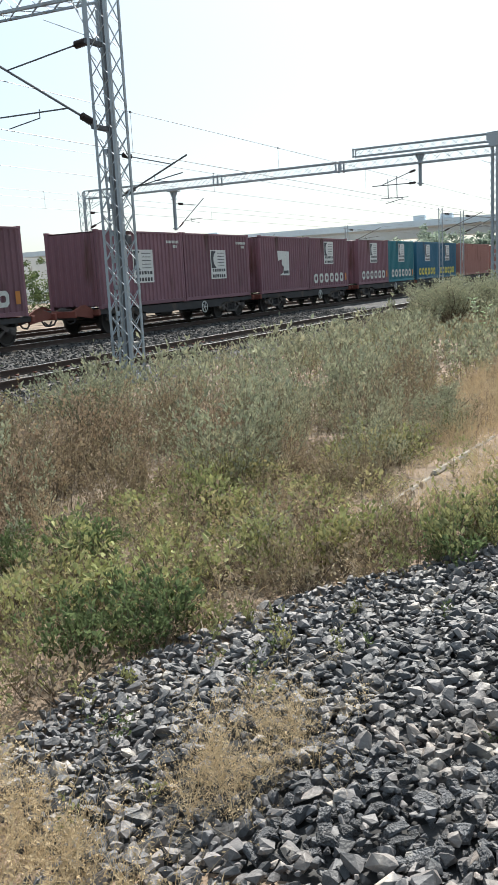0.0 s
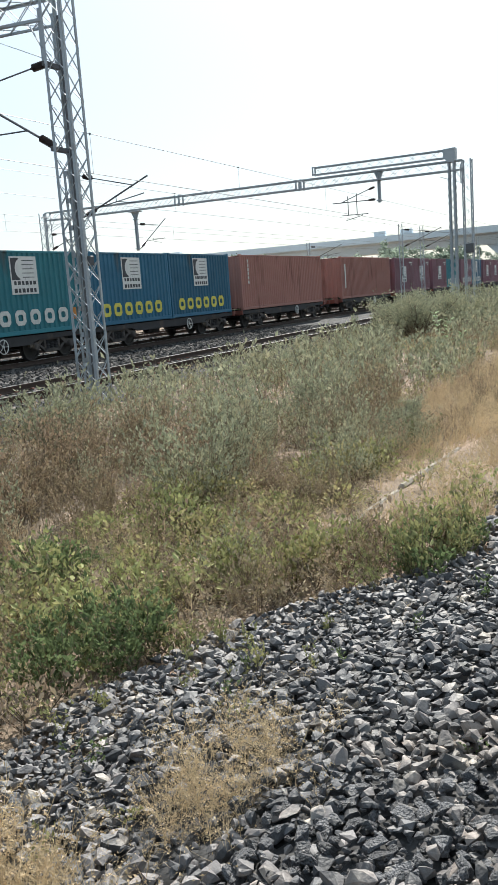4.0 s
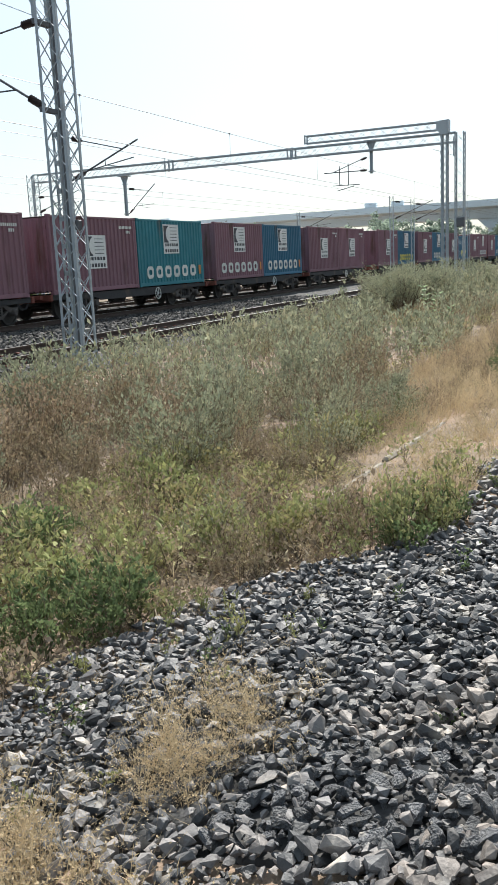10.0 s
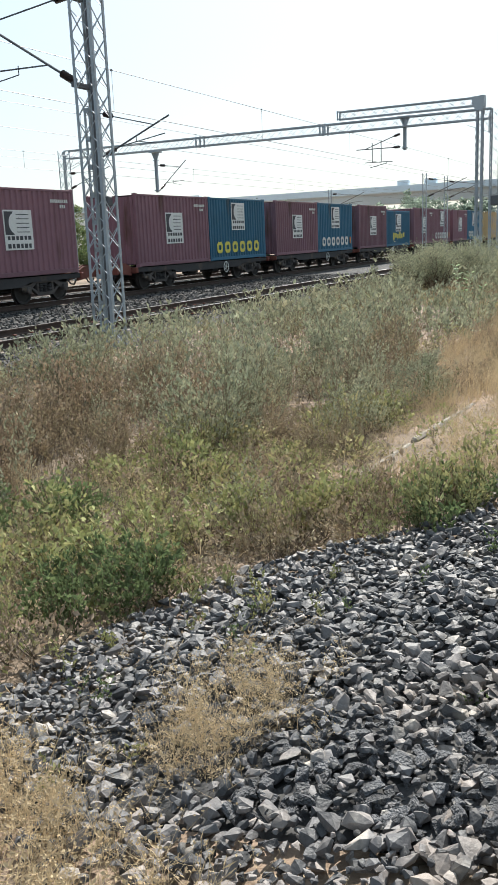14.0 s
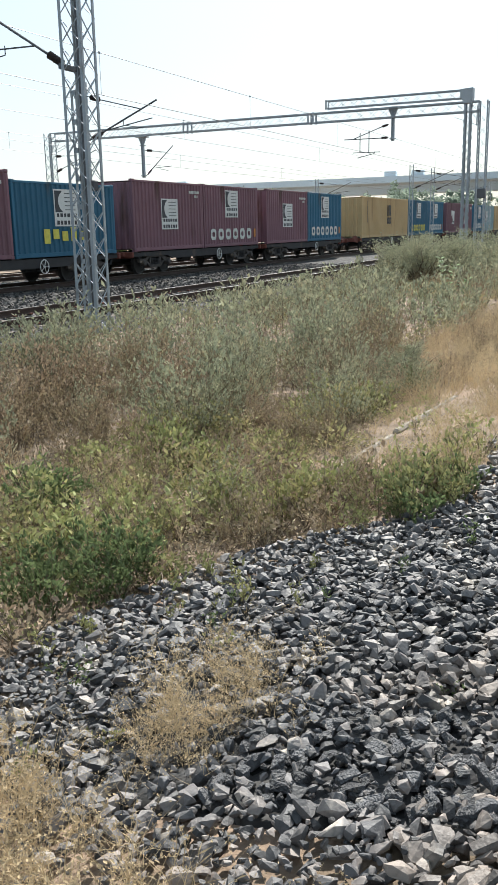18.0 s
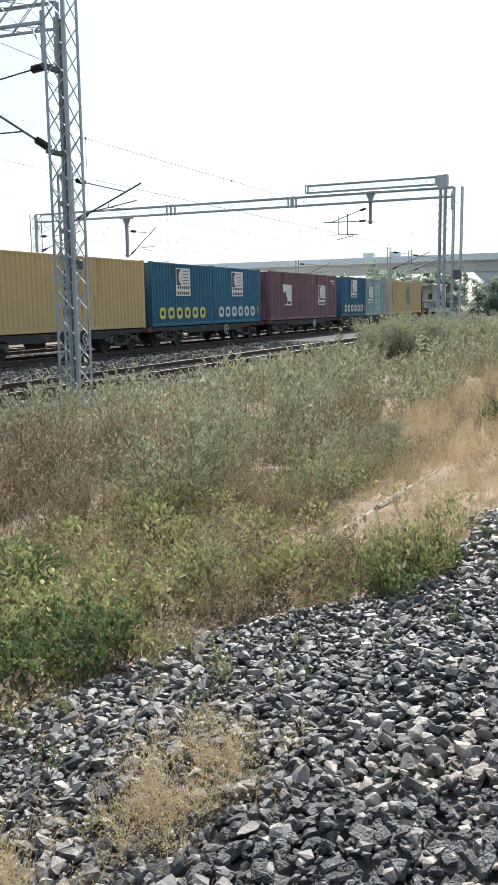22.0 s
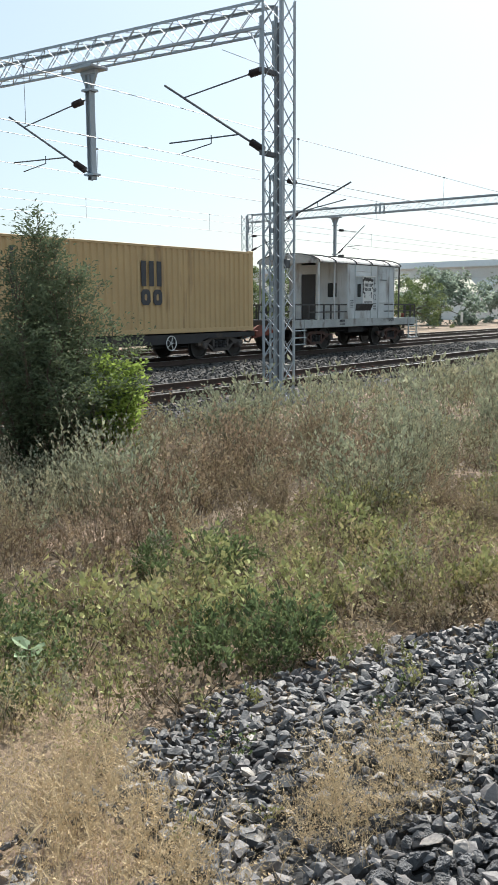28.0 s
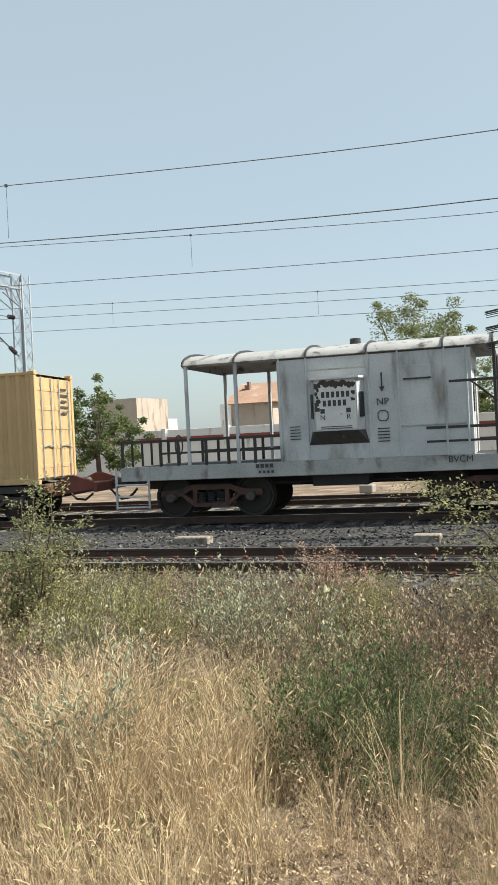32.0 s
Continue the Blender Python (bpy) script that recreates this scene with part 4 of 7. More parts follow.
def flat_wagon():
    """A low container flat: centre sill, side sills, cross bearers, end beams, two bogies, brake gear."""
    root = thing("container_wagon", "grimy black low-floor container flat wagon on two bogies", "wagon", group="wagons of the train")
    L = 12.7
    part("centre_sill", Geo().box((0, 0, 0.72), (L, 0.42, 0.34), 0.02), M_UNDER, root)
    for s in (-1, 1):
        g = Geo().prism([(-L / 2, 0.90), (L / 2, 0.90), (L / 2, 0.74), (3.4, 0.72), (2.9, 0.58), (-2.9, 0.58), (-3.4, 0.72), (-L / 2, 0.74)], s * 1.12 - 0.05, s * 1.12 + 0.05)
        part("side_sill", g, M_UNDER, root)
        part("end_beam", Geo().box((s * (L / 2 - 0.06), 0, 0.82), (0.14, 2.5, 0.22), 0.02), M_REDOX, root, "red oxide end beam")
        part("end_platform", Geo().prism([(s * 5.9, 0.92), (s * 6.55, 0.92), (s * 6.55, 0.80), (s * 5.9, 0.66)], -0.9, 0.9), M_REDOX, root)
        for x in (-6.0, -0.12, 0.12, 6.0):
            part("box_seat", Geo().box((x, s * 1.12, 0.912), (0.22, 0.2, 0.03), 0.006), M_UNDER, root)
        coupler(root, s * 6.4, s, 0.35)
    for x in (-5.6, -2.8, -0.9, 0.9, 2.8, 5.6):
        part("cross_bearer", Geo().box((x, 0, 0.74), (0.14, 2.2, 0.22), 0.01), M_UNDER, root)
    for x in (-4.3, 4.3):
        bogie(root, x, WHEEL_R, 2.0)
    hand_wheel(root, 1.5, -1.22, 0.62)
    g = Geo().tube((-1.4, -0.6, 0.55), (-0.5, -0.6, 0.55), 0.17, 12)
    part("air_reservoir", g, M_UNDER, root)
    part("brake_cylinder", Geo().tube((1.2, -0.5, 0.58), (1.75, -0.5, 0.58), 0.15, 12), M_UNDER, root)
    part("brake_rod", Geo().tube((-3.6, -0.75, 0.46), (3.6, -0.75, 0.46), 0.02, 6), M_UNDER, root)
    return root


def end_deck(root, s):
    """The longer end of a set's outer wagon: sloped red deck, beam and coupler."""
    a, b = s * 6.36, s * 7.55
    part("deck_extension", Geo().prism([(a, 0.93), (b, 0.90), (b, 0.74), (a, 0.56)], -0.32, 0.32), M_UNDER, root)
    for q in (-1, 1):
        part("deck_plate", Geo().prism([(a, 0.95), (s * 6.75, 1.12), (s * 6.95, 1.12), (b, 0.92), (b, 0.78), (a, 0.62)], q * 0.95 - 0.04, q * 0.95 + 0.04), M_REDOX, root, "red oxide deck plate")
    part("outer_end_beam", Geo().box((b, 0, 0.82), (0.12, 2.3, 0.24), 0.02), M_REDOX, root, "red oxide end beam")
    coupler(root, b, s, 0.35)


WAGONS = []      # things and their place along the train at the clip's end
w0 = flat_wagon()
LEFT = [-307.6, -291.4, -277.95, -263.8, -250.8, -237.2, -221.0, -207.3, -193.7, -180.1, -166.5, -150.3, -136.7, -123.05, -109.5, -96.15, -79.5, -66.7, -53.0, -39.5, -26.45]
for i, left in enumerate(LEFT):
    WAGONS.append((w0 if i == 0 else copy_thing(w0, Matrix.Identity(4)), left + 6.1, TRACK_Y[1], 0.0))
for i in (0, 5, 10, 15, 20):
    end_deck(WAGONS[i][0], 1)
    if i < 20:
        end_deck(WAGONS[i + 1][0], -1)

LOGO_A, LOGO_B, LOGO_T = ("logo", -0.1, 1.52), ("logo", -0.1, 2.03), ("logo", -0.35, 1.5, "torn")
KINDS = {
    "M": (6.06, C_MAROON, "maroon ribbed twenty-foot container with a white sheet", (LOGO_A, ("print",))),
    "MT": (6.06, C_MAROON, "maroon ribbed twenty-foot container with a torn white sheet", (LOGO_T,)),
    "ML": (6.06, C_MAROON, "maroon ribbed twenty-foot container with white shapes and sheet", (LOGO_B, ("rings", M_LETTER_W), ("plate",))),
    "T": (6.06, C_TEAL, "teal ribbed twenty-foot container with pale shapes and sheet", (LOGO_B, ("rings", M_LETTER_W), ("plate",))),
    "BY": (6.06, C_BLUE, "blue ribbed twenty-foot container with yellow shapes and sheet", (LOGO_B, ("rings", M_LETTER_Y))),
    "B": (6.06, C_BLUE, "blue ribbed twenty-foot container with white shapes and sheet", (LOGO_B, ("rings", M_LETTER_W), ("plate",))),
    "S": (6.06, C_BLUE, "lower blue twenty-foot container with yellow plain blocks", (("logo", -0.1, 1.7), ("blocks", M_LETTER_Y)), 2.6),
    "G": (6.06, C_GREY, "grey twenty-foot container with double doors in its side", (("logo", -1.9, 1.6), ("sidedoors",))),
    "R": (12.19, C_RUST, "brown-red ribbed forty-foot container with vertical bar marks", (("bars", -5.2, 2.55, 6, 0.22, 0.16, M_LETTER_W),)),
    "R2": (12.19, C_RUST, "brown-red ribbed forty-foot container with a pale upright stripe", (("bars", -5.3, 1.55, 1, 2.3, 0.24, M_LETTER_W),)),
    "Y": (12.19, C_TAN, "tan ribbed forty-foot container with dark upright shapes", (("arch", 0.6), ("bars", -4.9, 2.5, 9, 0.17, 0.12, M_PANELINK))),
}
LOADS = ["M ML", "M M", "MT ML", "ML T", "BY BY", "R", "R2", "M M", "M T", "ML B", "M M", "M BY", "M B", "M S", "M ML", "M B", "Y", "BY B", "MT M", "B G", "Y"]
protos = {}
BOXES = []
for i, load in enumerate(LOADS):
    names = load.split()
    for j, k in enumerate(names):
        L = KINDS[k][0]
        at = LEFT[i] + L / 2 + j * 6.13
        if k not in protos:
            d = KINDS[k]
            protos[k] = container(d[0], d[1], d[2], d[3], *(d[4:] if len(d) > 4 else ()))
            ob = protos[k]
        else:
            ob = copy_thing(protos[k], Matrix.Identity(4))
        BOXES.append((ob, at, TRACK_Y[1], DECK))


M_BOGIE_RED = material("rusty_red_bogie_steel", (0.10, 0.056, 0.044), 0.85, var=0.3, scale=5, stain=(0.06, 0.05, 0.045), stain_at=0.52, stain_scale=3)


def brake_van():
    """The guard's van: body with bay window, round roof on posts, two railed platforms, steps, two bogies. x = 0 at the body's front end."""
    root = thing("brake_van", "dirty white guard's brake van with railed platforms at the train's tail", "brake van")
    W, F = 1.5, 1.27
    x0, x1, xb = -4.0, 6.5, 4.3
    for s in (-1, 1):
        part("sole_bar", Geo().box(((x0 + x1) / 2, s * (W - 0.06), F - 0.16), (x1 - x0, 0.1, 0.34), 0.012), M_VANGRIME, root, "grubby white side beam")
        part("head_stock", Geo().box((x0 + 0.06 if s < 0 else x1 - 0.06, 0, F - 0.2), (0.14, 2.9, 0.36), 0.02), M_UNDER, root)
        coupler(root, x0 if s < 0 else x1, s, 0.45)
    part("floor", Geo().box(((x0 + x1) / 2, 0, F - 0.06), (x1 - x0 - 0.05, 2 * W - 0.2, 0.1)), M_UNDER, root)
    part("centre_sill", Geo().box(((x0 + x1) / 2, 0, 0.85), (x1 - x0 - 0.3, 0.5, 0.36), 0.02), M_UNDER, root)
    eave, crown = 3.62, 3.94
    for s in (-1, 1):
        part("side_wall", Geo().box((xb / 2, s * (W - 0.04), (F + eave) / 2 + 0.01), (xb, 0.06, eave - F), 0.008), M_VAN, root, "dirty white panelled side")
    for x in (0.03, xb - 0.03):
        g = Geo()
        for y0, y1 in ((-W + 0.07, 0.1), (0.85, W - 0.07)):
            g.box((x, (y0 + y1) / 2, (F + eave) / 2 + 0.05), (0.05, y1 - y0, eave - F + 0.1))
        g.box((x, 0.475, 3.4), (0.05, 0.75, 0.4))
        part("end_wall", g, M_VAN, root)
        part("end_door", Geo().box((x, 0.475, (F + 3.2) / 2), (0.04, 0.72, 3.2 - F), 0.01), M_VANDARK, root)
        part("end_window", Geo().box((x + (-0.03 if x < 1 else 0.03), -0.75, 2.5), (0.03, 0.45, 0.6), 0.01), M_GLASS, root, "dark barred window")
    # roof
    xs = (-2.3, xb + 0.5)
    prof = [(W * math.cos(a), eave + (crown - eave) * math.sin(a)) for a in np.linspace(0, math.pi, 15)]
    outer = [(c * 1.02, z) for c, z in prof]
    inner = [(c * 0.98, z - 0.05) for c, z in prof[::-1]]
    part("roof", Geo().prism(outer + inner, xs[0], xs[1], "x"), M_VANROOF, root, "curved pale roof with dark peeled patches", smooth=True)
    for x in (-2.27, -1.0, 0.7, 2.07, 3.72, xb + 0.46):
        g = Geo()
        pts = [(W * 1.045 * math.cos(a), eave - 0.02 + (crown + 0.05 - eave) * math.sin(a)) for a in np.linspace(0, math.pi, 15)]
        for a, b in zip(pts, pts[1:]):
            g.bar((x, *a), (x, *b), 0.05, 0.035, up=(1, 0, 0))
        part("roof_rib", g, M_VANDARK, root, "dark roof rib")
    for x in (xs[0] + 0.02, xs[1] - 0.02):
        part("roof_fascia", Geo().prism([(c * 0.97, z - 0.06) for c, z in prof], x - 0.02, x + 0.02, "x"), M_VANROOF, root, "arched end plate of the roof")
    part("roof_vent", Geo().tube((1.62, -0.2, crown), (1.62, -0.2, crown + 0.14), 0.13, 14), M_VANDARK, root)
    # ribs and lines on the sides
    for s in (-1, 1):
        y = s * (W - 0.005)
        for x in (0.05, 0.68, 2.08, 2.74, 3.74, 4.2):
            part("side_rib", Geo().box((x, y, (F + eave) / 2), (0.045, 0.05, eave - F), 0.01), M_VAN, root)
        part("side_bead", Geo().box((3.45, y, 1.95), (1.4, 0.03, 0.035), 0.006), M_VANGRIME, root)
        part("side_bead", Geo().box((1.38, y, 3.3), (1.35, 0.03, 0.03), 0.006), M_VANGRIME, root)
        part("eave_bead", Geo().box((xb / 2, y, eave - 0.02), (xb, 0.04, 0.05), 0.01), M_VANDARK, root)
        part("vent_flap", Geo().box((3.15, y, 3.12), (0.62, 0.04, 0.3), 0.01), M_VAN, root)
        # dark bar along the flap's lower edge, drawn as the flap's shadow
        part("vent_shadow_strip", Geo().box((3.15, y - s * -0.012, 2.975), (0.6, 0.045, 0.03)), M_VANDARK, root)
    # bay window
    y = -W
    g = Geo()
    a, b = 0.78, 1.98
    body = [(a, y), (b, y), (b - 0.12, y - 0.24), (a + 0.12, y - 0.24)]
    g.prism(body, 1.92, 3.06, "z")
    bay = part("bay_window", g, M_VAN, root, "projecting lookout bay")
    part("bay_hood", Geo().prism([(a - 0.04, y), (b + 0.04, y), (b - 0.06, y - 0.32), (a + 0.06, y - 0.32)], 3.06, 3.11, "z"), M_WHITE, bay)
    g = Geo()
    g.add([(a - 0.08, y, 1.62), (b + 0.08, y, 1.62), (b, y - 0.01, 1.92), (b - 0.12, y - 0.24, 1.92), (a + 0.12, y - 0.24, 1.92), (a, y - 0.01, 1.92)],
          [(0, 1, 3, 4), (0, 4, 5), (1, 2, 3), (0, 5, 2, 1), (2, 5, 4, 3)])
    part("bay_apron", g, M_SOOT, bay, "sooty sloping underside")
    for x, s in ((a + 0.045, -1), (b - 0.045, 1)):
        part("bay_side_window", Geo().box((x + s * 0.012, y - 0.12, 2.48), (0.02, 0.15, 0.55), 0.005, rz=s * -0.46), M_GLASS, bay)
        part("bay_side_glass", Geo().box((x - s * 0.16 + s * 0.1, y - 0.005, 2.45), (0.14, 0.03, 0.6), 0.005), M_GLASS, root)
    rng = random.Random(6)
    left, right, up = a + 0.17, b - 0.17, 2.99
    for cx, cz, r in ([(left + i * 0.075, up - rng.uniform(0.0, 0.09), rng.uniform(0.05, 0.10)) for i in range(12)]
                      + [(left + rng.uniform(-0.02, 0.05), 2.92 - i * 0.085, rng.uniform(0.035, 0.07)) for i in range(7)]
                      + [(right - rng.uniform(-0.02, 0.06), 2.9 - i * 0.15, rng.uniform(0.03, 0.06)) for i in range(3)]):
        blob = [(min(b - 0.125, max(a + 0.125, cx + r * rng.uniform(0.5, 1.3) * math.cos(k * 0.785))), min(3.05, cz + r * rng.uniform(0.5, 1.3) * math.sin(k * 0.785))) for k in range(8)]
        rise = rng.uniform(0.0008, 0.003)
        part("peeled_paint", Geo().prism(blob, y - 0.2455 - rise, y - 0.241), M_SOOT, bay, "ragged dark peeled paint")
    part("bay_panel", Geo().box(((a + b) / 2, y - 0.243, 2.48), (b - a - 0.3, 0.004, 1.04), 0.001), M_WHITE, bay, "pale weathered panel")
    g = Geo()
    for i in range(6):
        g.box((1.10 + i * 0.112, y - 0.249, 2.72), (0.07, 0.006, 0.13), 0.002)
    for i in range(5):
        g.box((1.13 + i * 0.112, y - 0.249, 2.53), (0.07, 0.006, 0.13), 0.002)
    part("number_bars", g, M_PANELINK, bay)["kind"] = "stuff"
    part("writing_bar", Geo().box((1.08, y - 0.249, 2.36), (0.1, 0.006, 0.1), 0.002), M_PANELINK, bay)
    part("writing_bar", Geo().box((1.66, y - 0.249, 2.36), (0.1, 0.006, 0.1), 0.002), M_PANELINK, bay)
    words("N", 0.16, 0.003, "letter_mark", M_PANELINK, bay, pose(1.08, y - 0.249, 2.17))
    words("R", 0.16, 0.003, "letter_mark", M_PANELINK, bay, pose(1.66, y - 0.249, 2.17))
    for z in (1.98, 2.02):
        part("writing_bar", Geo().box((1.38, y - 0.249, z - 0.01), (0.7, 0.006, 0.018), 0.002), M_PANELINK, bay)
    words("NP", 0.22, 0.003, "letter_mark", M_PANELINK, root, pose(2.38, y - 0.018, 2.44))
    words("BVCM", 0.2, 0.003, "letter_mark", M_PANELINK, root, pose(4.0, -W - 0.018, 1.12))
    g = Geo().box((2.38, y - 0.02, 2.98), (0.035, 0.006, 0.34))
    g.prism([(2.32, 2.84), (2.44, 2.84), (2.38, 2.72)], y - 0.023, y - 0.017)
    part("arrow_mark", g, M_PANELINK, root, "painted downward arrow")
    g = Geo()
    for i in range(5):
        g.box((2.38, y - 0.018, 1.92 - i * 0.07), (0.26, 0.006, 0.025))
        g.box((0.38, y - 0.018, 2.05 - i * 0.07), (0.24, 0.006, 0.02))
    part("small_print", g, M_PANELINK, root)["kind"] = "stuff"
    g = Geo()
    ring(g, 2.38, 2.2, 0.24, 0.24, 0.02, y - 0.02)
    part("ring_mark", g, M_PANELINK, root)
    g = Geo()
    for i in range(4):
        g.box((-0.55 + i * 0.11, -W - 0.012, 1.2), (0.08, 0.006, 0.09))
        g.box((-0.5 + i * 0.1, -W - 0.012, 1.06), (0.06, 0.006, 0.06))
    part("writing_bars", g, M_PANELINK, root)["kind"] = "stuff"
    # posts and railings
    top, mid = 1.88, 1.58
    for s in (-1, 1):
        y = s * (W - 0.03)
        for x in (-2.22, -1.0):
            part("roof_post", Geo().box((x, y, (F + eave) / 2), (0.08, 0.07, eave - F), 0.012), M_VAN, root)
        part("roof_post", Geo().box((xb + 0.48, y, (F + eave) / 2), (0.07, 0.06, eave - F), 0.012), M_VANDARK, root)
        for a, b in ((x0 + 0.06, 0.0), (xb - 1.0, x1 - 0.06)):
            part("hand_rail", Geo().bar((a, y - s * 0.0, top), (b, y, top), 0.065, 0.06), M_VANDARK, root)
            part("hand_rail", Geo().bar((max(a, x0 + 1.05) if a < 0 else a, y, mid), (b, y, mid), 0.055, 0.05), M_VANDARK, root)
        for x in (x0 + 0.06, x0 + 1.05, x0 + 1.5, x0 + 2.2, x0 + 2.75, x0 + 3.4, xb + 1.15, x1 - 0.06, x1 - 0.5):
            part("rail_post", Geo().box((x, y, (F + top) / 2), (0.068, 0.06, top - F), 0.008), M_VANDARK, root)
        for e, xe in ((-1, x0 + 0.3), (1, x1 - 0.3)):
            steps = part("step_ladder", Geo().bar((xe - 0.42, s * W, F), (xe - 0.42, s * W, 0.28), 0.05, 0.04), M_VAN, root)
            for xx in (xe + 0.42,):
                part("step_side", Geo().bar((xx, s * W, F), (xx, s * W, 0.28), 0.05, 0.04), M_VAN, steps)
            for z in (0.32, 0.58, 0.86):
                part("step", Geo().box((xe, s * W, z), (0.84, 0.2, 0.035), 0.008), M_VAN, steps)
    for x in (x0 + 0.06, x1 - 0.06):
        part("end_rail", Geo().bar((x, -W + 0.03, top), (x, W - 0.03, top), 0.05, 0.05), M_VANDARK, root)
        for yy in (-0.9, -0.3, 0.3, 0.9):
            part("rail_post", Geo().box((x, yy, (F + top) / 2), (0.05, 0.05, top - F), 0.008), M_VANDARK, root)
    g = Geo()
    for i in range(12):
        a, b = 2 * math.pi * i / 12, 2 * math.pi * (i + 1) / 12
        g.tube((x0 + 0.75, 0.5 + 0.26 * math.cos(a), 1.75 + 0.26 * math.sin(a)), (x0 + 0.75, 0.5 + 0.26 * math.cos(b), 1.75 + 0.26 * math.sin(b)), 0.02, 6)
    g.bar((x0 + 0.75, 0.5, F), (x0 + 0.75, 0.5, 1.75), 0.05)
    part("brake_column", g, M_VANDARK, root, "upright hand brake with wheel")
    part("tail_lamp", Geo().box((x1 - 0.15, -0.9, F + 0.1), (0.16, 0.16, 0.2), 0.03), M_REDOX, root, "small red tail lamp")
    for x, rr in ((-1.85, 0.5), (4.7, 0.5)):
        bogie(root, x, rr, 2.0, 1.08, M_BOGIE_RED)
    part("battery_box", Geo().box((1.3, -0.9, 0.86), (1.3, 0.6, 0.36), 0.02), M_UNDER, root)
    part("brake_rod", Geo().tube((-0.4, -1.0, 0.78), (3.4, -1.0, 0.78), 0.02, 6), M_UNDER, root)
    return root


VAN = (brake_van(), -7.95, TRACK_Y[1], 0.0)

# ---- lineside things ----
M_KERB = material("stained_old_concrete", (0.29, 0.26, 0.22), 0.95, var=0.35, scale=5, fine=40, bump=0.4, stain=(0.14, 0.11, 0.08), stain_at=0.5, stain_scale=6)


def signal():
    x, y = -2.08, 17.2
    root = thing("railway_signal", "colour-light railway signal on a pale post with dark cage", "signal", pose(x, y, -0.24))
    part("post", Geo().tube((0, 0, 0), (0, 0, 3.4), 0.075, 12), M_WHITE, root, "pale painted tube post", smooth=True)
    part("footing", Geo().box((0, 0, 0.05), (0.5, 0.5, 0.3), 0.03), M_CONCRETE, root)
    head = part("signal_head", Geo().box((0, -0.02, 3.9), (0.26, 0.2, 0.95), 0.03), M_VANDARK, root, "black lamp housing")
    for z in (4.2, 3.9, 3.6):
        g = Geo()
        ringp = [(0.11 * math.cos(a), 0.11 * math.sin(a)) for a in np.linspace(0.0, math.pi, 9)]
        for (a, b), (c, d) in zip(ringp, ringp[1:]):
            g.bar((-0.13, a, z + b), (-0.40, a * 0.9, z + b * 0.9 - 0.03), 0.03, 0.012)
        part("hood", g, M_VANDARK, head)
        part("lens", Geo().tube((-0.13, 0, z), (-0.15, 0, z), 0.08, 14), M_GLASS, head)
    part("neck", Geo().tube((0, 0, 3.3), (0, 0, 3.5), 0.1, 10), M_VANDARK, root)
    g = Geo()
    cx = 0.55
    for yy in (-0.3, 0.3):
        g.bar((cx - 0.35, yy, 2.95), (cx - 0.35, yy, 4.05), 0.04)
        g.bar((cx + 0.05, yy, 2.95), (cx + 0.27, yy, 4.05), 0.04)
        g.bar((cx - 0.35, yy, 4.05), (cx + 0.27, yy, 4.05), 0.04)
        g.bar((cx - 0.35, yy, 2.95), (cx + 0.05, yy, 2.95), 0.04)
        g.bar((cx - 0.35, yy, 2.95), (cx + 0.17, yy, 3.5), 0.04)
        g.bar((cx - 0.35, yy, 4.05), (cx + 0.17, yy, 3.5), 0.04)
    for a, z in ((cx - 0.35, 4.05), (cx + 0.27, 4.05), (cx - 0.35, 2.95)):
        g.bar((a, -0.3, z), (a, 0.3, z), 0.04)
    part("cage", g, M_VANDARK, root, "dark steel safety cage")["kind"] = "stuff"
    g = Geo()
    g.bar((-1.15, 0, 3.0), (cx + 0.05, 0, 3.0), 0.05)
    g.bar((-0.75, 0, 3.0), (-0.1, 0, 2.45), 0.04)
    part("platform_arm", g, M_VANDARK, root)
    g = Geo()
    for yy in (-0.16, 0.16):
        g.bar((cx + 0.05, yy, 2.95), (cx + 0.25, yy, 0.1), 0.035)
    for i in range(9):
        z = 0.35 + i * 0.29
        xx = cx + 0.05 + 0.2 * (2.95 - z) / 2.85
        g.bar((xx, -0.16, z), (xx, 0.16, z), 0.025)
    part("ladder", g, M_VANDARK, root)


